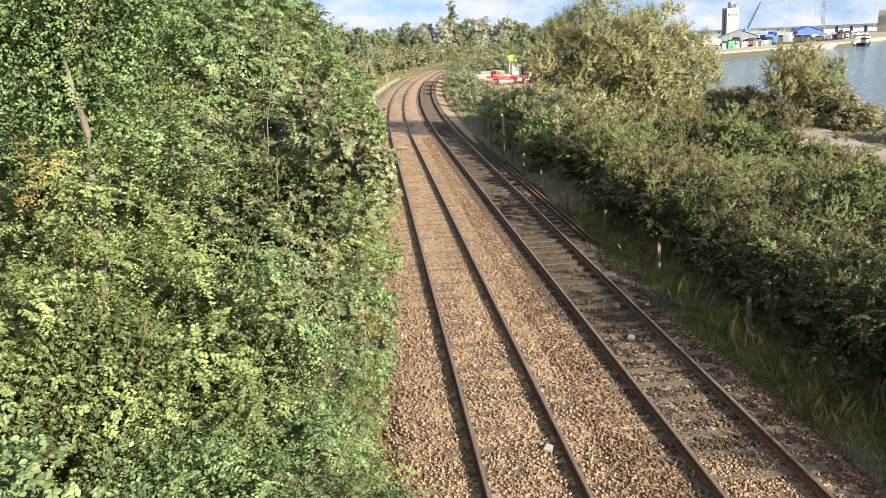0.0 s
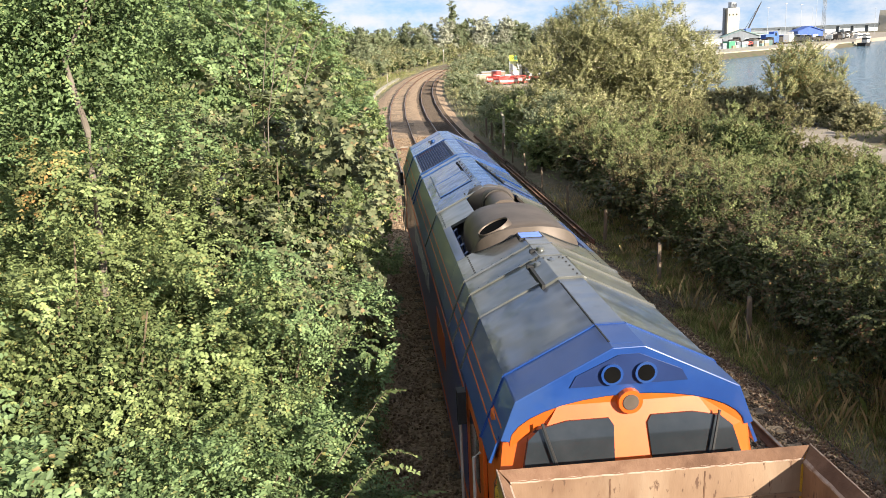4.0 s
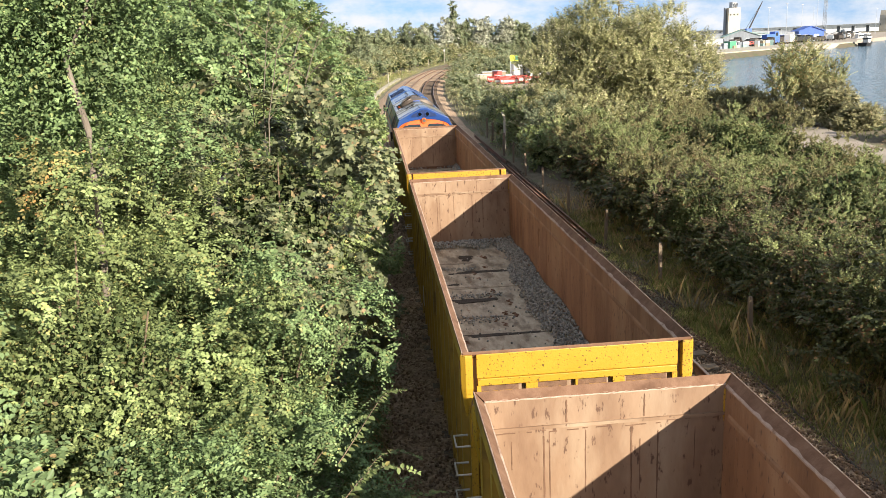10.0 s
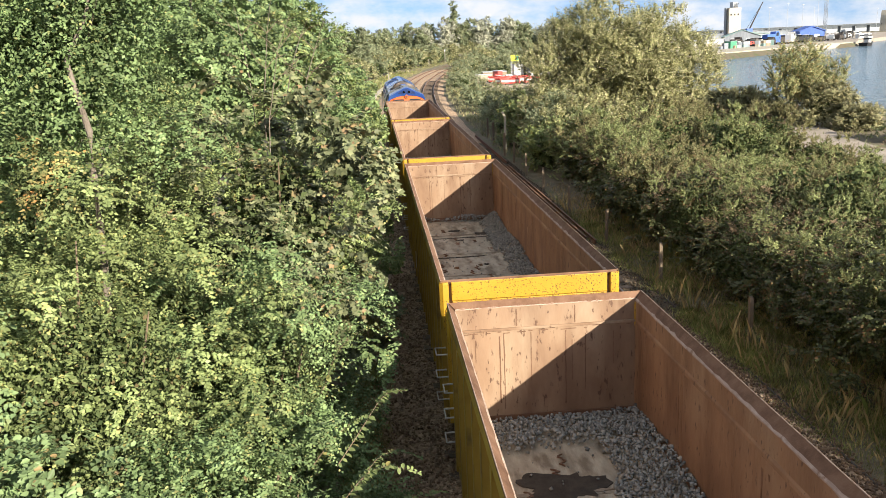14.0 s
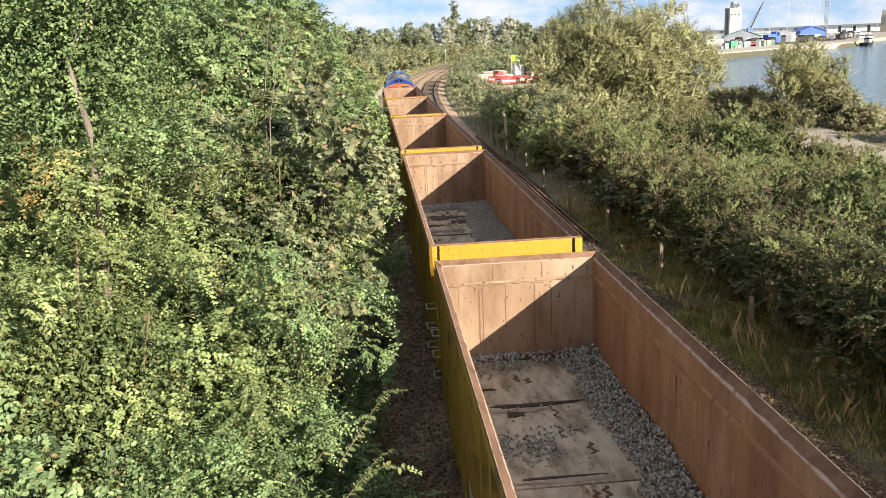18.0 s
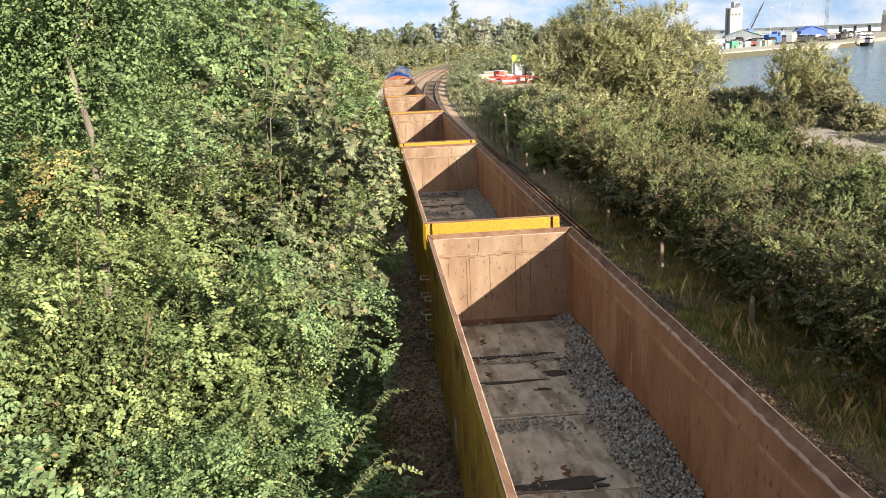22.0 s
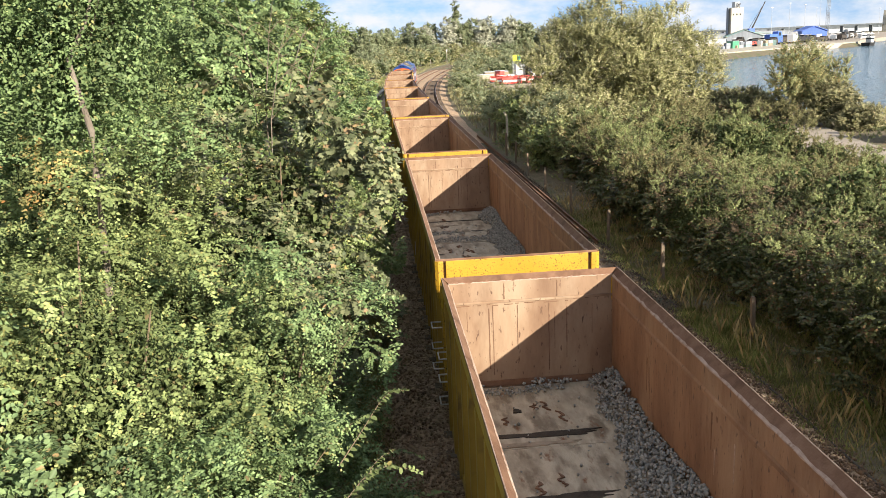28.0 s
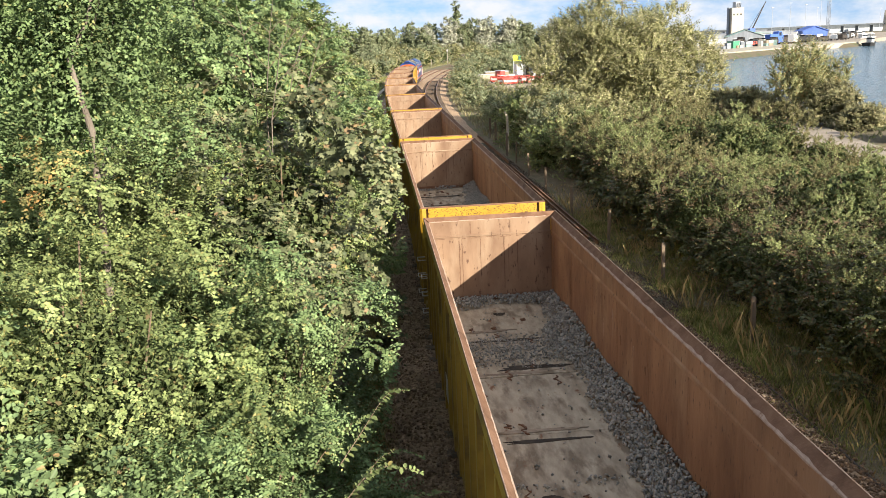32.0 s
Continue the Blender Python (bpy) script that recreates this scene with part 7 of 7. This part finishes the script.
    for y, x in ((-5.80, -0.07), (-6.44, -0.23), (-6.44, -0.06), (8.70, -0.42)):
        zz = over(x)
        dm = part("roof_dome", Geo().loft([[(x + 0.062 * k * math.cos(q * 0.5236), y + 0.085 * k * math.sin(q * 0.5236), zz + z) for q in range(12)] for z, k in ((-0.02, 1.0), (0.03, 0.95), (0.055, 0.7), (0.065, 0.25))]), M["blue_roof" if y > 0 else "grey_roof"], t, "small round roof fitting", 0.0, True)
        part("aerial_base", Geo().box(x - 0.14, x - 0.04, y - 0.03, y + 0.06, zz - 0.03, zz + 0.02), M["black"], dm)
    for k in range(10):
        for a, b in ((5, 4), (2, 3)):
            facet("bolt", a, b, -5.35 + 0.11 * k, -5.325 + 0.11 * k, M["black"], lift=0.008, thick=0.01, i0=0.16, i1=0.185)
    for y in (-5.38, -6.03):
        for k in range(6):
            for a, b in ((5, 4), (2, 3)):
                facet("bolt", a, b, y, y + 0.025, M["black"], lift=0.006, thick=0.01, i0=0.12 + 0.15 * k, i1=0.142 + 0.15 * k)
    for k in range(9):
        x = -0.48 + 0.12 * k
        part("bolt", Geo().tube([(x, -0.04 - 0.25 * (x / 0.5) ** 2, over(x)), (x, -0.04 - 0.25 * (x / 0.5) ** 2, over(x) + 0.02)], 0.016, 6), M["black"], t)
    # exhaust well with silencer
    part("exhaust_well", Geo().box(-0.98, 0.98, -4.36, -0.6, 3.0, 3.30), M["black"], t, "black well round the silencer")
    for sx in (-1, 1):
        for k in range(4):
            y = -4.15 + k * 0.55
            part("pipe_loop", Geo().tube([(sx * 0.92, y, 3.25), (sx * 0.92, y + 0.03, 3.46), (sx * 0.87, y + 0.12, 3.48), (sx * 0.84, y + 0.18, 3.3)], 0.022, 6), M["mesh_bar"], t, "pale pipe clip in the exhaust well")

    def hoop(y, w, top, base=3.32, n=20):
        return [(w * math.cos(math.pi * j / (n - 1)), y, base + (top - base) * math.sin(math.pi * j / (n - 1)) ** 0.55) for j in range(n)]
    part("intake_dome", Geo().loft([hoop(-0.14, 0.36, 3.84), hoop(-0.22, 0.50, 3.885), hoop(-0.50, 0.53, 3.905), hoop(-0.76, 0.47, 3.90), hoop(-0.98, 0.36, 3.88), hoop(-1.08, 0.26, 3.82)]), M["soot"], t, "sooty brown turbo housing", 0.0, True)
    part("exhaust_pipe", Geo().tube([(0.0, -0.95, 3.68), (0.0, -1.3, 3.72), (0.0, -1.75, 3.72), (0.0, -2.4, 3.66)], [0.24, 0.265, 0.25, 0.31], 20), M["soot"], t, "short brown exhaust pipe", 0.0, True)
    part("pipe_clamp", Geo().tube([(0.0, -1.52, 3.72), (0.0, -1.58, 3.72)], [0.285, 0.285], 20), M["steel_dark"], t)

    def domed(ys, yt, w, top):
        return [(x, ys + (yt - ys) * math.sin(math.pi * j / 19), z) for j, (x, y, z) in enumerate(hoop(0, w, top))]
    lip = [(0.84 * math.cos(math.pi * j / 19), -4.30 - 0.40 * math.sin(math.pi * j / 19)) for j in range(20)]
    part("silencer", Geo().loft([hoop(-2.22, 0.52, 3.74), hoop(-2.28, 0.70, 3.85), hoop(-2.48, 0.76, 3.925), hoop(-3.0, 0.78, 3.965), domed(-4.0, -4.2, 0.79, 3.975), domed(-4.18, -4.56, 0.79, 3.97), domed(-4.20, -4.585, 0.765, 3.955),
                                 domed(-4.21, -4.60, 0.81, 3.970), domed(-4.26, -4.645, 0.82, 3.962), [(x, y, over(x) + 0.006) for x, y in lip]]), M["soot"], t, "large brown exhaust silencer", 0.0, True)
    part("rim_gap", Geo().tube([(x, y, over(x) + 0.006) for x, y in lip[2:-2]], 0.012, 6), M["black"], t, "dark gap round the silencer rim")
    # the outlet: a ring on the slope of the silencer round a black mouth
    o, nrm = Vector((-0.48, -4.32, 3.900)), Vector((-0.46, -0.10, 0.88)).normalized()
    ax = nrm.cross(Vector((0.30, 1.0, 0.0))).normalized()
    ay = nrm.cross(ax)

    def disc(r, up):
        return [tuple(o + ax * (r * math.cos(k * 0.2618)) + ay * (r * 0.80 * math.sin(k * 0.2618)) + nrm * up) for k in range(24)]
    part("exhaust_port", Geo().loft([disc(0.280, -0.16), disc(0.262, 0.028), disc(0.252, 0.040), disc(0.242, 0.036), disc(0.236, 0.012)], caps=False), M["soot"], t, "raised oval rim of the exhaust outlet", 0.0, True)
    part("exhaust_mouth", Geo().loft([disc(0.238, 0.010), disc(0.238, 0.016)]), M["void"], t, "black mouth of the exhaust")
    # cab ends
    for sy in (-1, 1):
        e = ef if sy > 0 else er

        def ring(y, zt, w1, w2):
            return [(1.25, y, 1.0), (1.27, y, 2.5), (w1, y, zt - 0.42), (w2, y, zt), (-w2, y, zt), (-w1, y, zt - 0.42), (-1.27, y, 2.5), (-1.25, y, 1.0)]
        part("cab_front", Geo().loft([ring(sy * (e - 0.5), 3.52, 1.22, 0.60), ring(sy * (e + 0.04), 3.48, 1.18, 0.58), ring(sy * (e + 0.20), 3.02, 1.16, 0.9), ring(sy * (e + 0.42), 2.4, 1.12, 0.9)]), M["orange"], t, "orange cab front", 0.0)
        # the blue crown over the windscreen
        y0, y1 = sorted((sy * (e - 0.55), sy * (e + 0.10)))
        crest = [(-1.22, 3.04), (-1.075, 3.425), (-0.15, 3.89), (0.15, 3.89), (1.075, 3.425), (1.22, 3.04)] + [(1.13 * math.cos(k * math.pi / 16), 3.02 + 0.40 * math.sin(k * math.pi / 16)) for k in range(17)]
        crown = part("cab_crown", Geo().prism(crest, "y", y0, y1), M["blue"], t, "dark blue crown over the windscreens", 0.012)
        brow = [(1.125 * math.cos(k * math.pi / 16), 3.015 + 0.40 * math.sin(k * math.pi / 16)) for k in range(17)]
        part("cab_brow", Geo().prism(brow + [(-1.125, 2.7), (1.125, 2.7)], "y", *sorted((sy * (e - 0.4), sy * (e + 0.085)))), M["orange"], t, "orange arch over the windscreens")
        part("horn_recess", Geo().prism([(-0.56, 3.53), (-0.50, 3.64), (-0.1, 3.82), (0.1, 3.82), (0.50, 3.64), (0.56, 3.53)], "y", *sorted((sy * (e + 0.09), sy * (e + 0.115)))), M["recess_blue"], crown, "dark recess for the horns")
        for x in (-0.17, 0.15):
            part("horn", Geo().tube([(x, sy * (e + 0.08), 3.645), (x, sy * (e + 0.15), 3.645)], [0.085, 0.105], 18), M["blue"], crown, "round horn trumpet")
            part("horn_mouth", Geo().tube([(x, sy * (e + 0.148), 3.645), (x, sy * (e + 0.154), 3.645)], [0.08, 0.08], 18), M["void"], crown, "dark mouth of the horn")
        part("headlight", Geo().tube([(0, sy * (e - 0.1), 3.37), (0, sy * (e + 0.17), 3.37)], [0.125, 0.115], 18), M["orange"], t)
        part("headlight_lens", Geo().tube([(0, sy * (e + 0.165), 3.37), (0, sy * (e + 0.18), 3.37)], [0.08, 0.075], 18), M["soot"], t, "round brown headlight lens")
        for sx in (-1, 1):
            pts = [(sx * 0.18, 2.80), (sx * 0.16, 3.16), (sx * 0.20, 3.22), (sx * 0.60, 3.22), (sx * 0.86, 3.17), (sx * 0.97, 3.08), (sx * 1.04, 2.80)]
            win = part("windscreen", Geo().loft([[(a, sy * (e + 0.30 - (b - 2.7) * 0.34 + d), b) for a, b in pts] for d in (-0.03, 0.03)]), M["glass"], t, "dark windscreen")
            part("wiper", Geo().tube([(sx * 0.84, sy * (e + 0.20), 3.24), (sx * 0.72, sy * (e + 0.34), 2.84)], 0.014, 5), M["black"], win)
        part("buffer_beam", Geo().box(-1.3, 1.3, *sorted((sy * (e + 0.1), sy * (e + 0.45))), 0.75, 1.15), M["steel_dark"], t, "", 0.02)
        for sx in (-1, 1):
            part("buffer", Geo().tube([(sx * 0.87, sy * (e + 0.4), 1.03), (sx * 0.87, sy * (e + 0.55), 1.03), (sx * 0.87, sy * (e + 0.55), 1.03), (sx * 0.87, sy * (e + 0.60), 1.03)], [0.1, 0.1, 0.25, 0.25], 14), M["steel_dark"], t)
    part("underframe", Geo().box(-1.25, 1.25, -er, ef, 0.85, 1.02), M["steel_dark"], t)
    part("fuel_tank", Geo().box(-1.2, 1.2, -2.6, 2.6, 0.3, 0.86), M["steel_dark"], t, "", 0.06)
    for yb in (-6.3, 6.3):
        bg = part("bogie", Geo().box(-0.7, 0.7, yb - 1.8, yb + 1.8, 0.55, 0.85), M["steel_dark"], t)
        for sx in (-1, 1):
            part("side_frame", Geo().prism([(yb - 2.3, 0.45), (yb - 2.3, 0.75), (yb + 2.3, 0.75), (yb + 2.3, 0.45), (yb + 1.2, 0.36), (yb - 1.2, 0.36)], "x", *sorted((sx * 1.0, sx * 1.15))), M["steel_dark"], bg)
            for dy in (-1.85, 0, 1.85):
                part("wheel", Geo().tube([(sx * 0.70, yb + dy, 0.53), (sx * 0.725, yb + dy, 0.53), (sx * 0.73, yb + dy, 0.53), (sx * 0.84, yb + dy, 0.53)], [0.56, 0.56, 0.53, 0.53], 24), M["steel_dark"], bg)
    return t


LEAD = [-28.97, -23.18, -17.48, -11.9, -6.43, -1.1, 4.06, 9.05, 13.84, 18.52, 23.0, 27.39, 31.72, 35.82, 39.96, 44.08, 48.15, 52.18, 56.19, 60.14, 64.1, 68.06, 72.01, 76.01, 80.05, 84.04, 88.19, 92.51, 96.83, 101.22, 105.72, 110.42, 115.28]  # the rear of the first wagon along the line, second by second
PITCH, SWAY = 13.9, 0.11


def rows_for(offset, reach):
    rows = []
    for t, s in enumerate(LEAD):
        (xa, ya, _), (xb, yb, _) = on_line(s + offset - reach, SWAY), on_line(s + offset + reach, SWAY)
        rows.append((float(t), pose((xa + xb) / 2, (ya + yb) / 2, 0, 0, 0, -math.degrees(math.atan2(xb - xa, yb - ya)))))
    return rows


TRAIN = []


def build_train():
    TRAIN.append((build_loco(), 23.1, 6.3))
    first = build_wagon()
    for k in range(11):
        w = first if k == 0 else copy_thing(first, pose(0, 0, 0))
        TRAIN.append((w, LEN / 2 - PITCH * k, 4.6))
        TRAIN.append((build_load(k), LEN / 2 - PITCH * k, 4.6))


def motions():
    for ob, offset, reach in TRAIN:
        walk(ob, rows_for(offset, reach))


build_ground()
build_rails()
build_thicket()
build_shoots()
build_right_bank()
build_lineside()
build_far_green()
build_yard_and_port()
build_train()
motions()
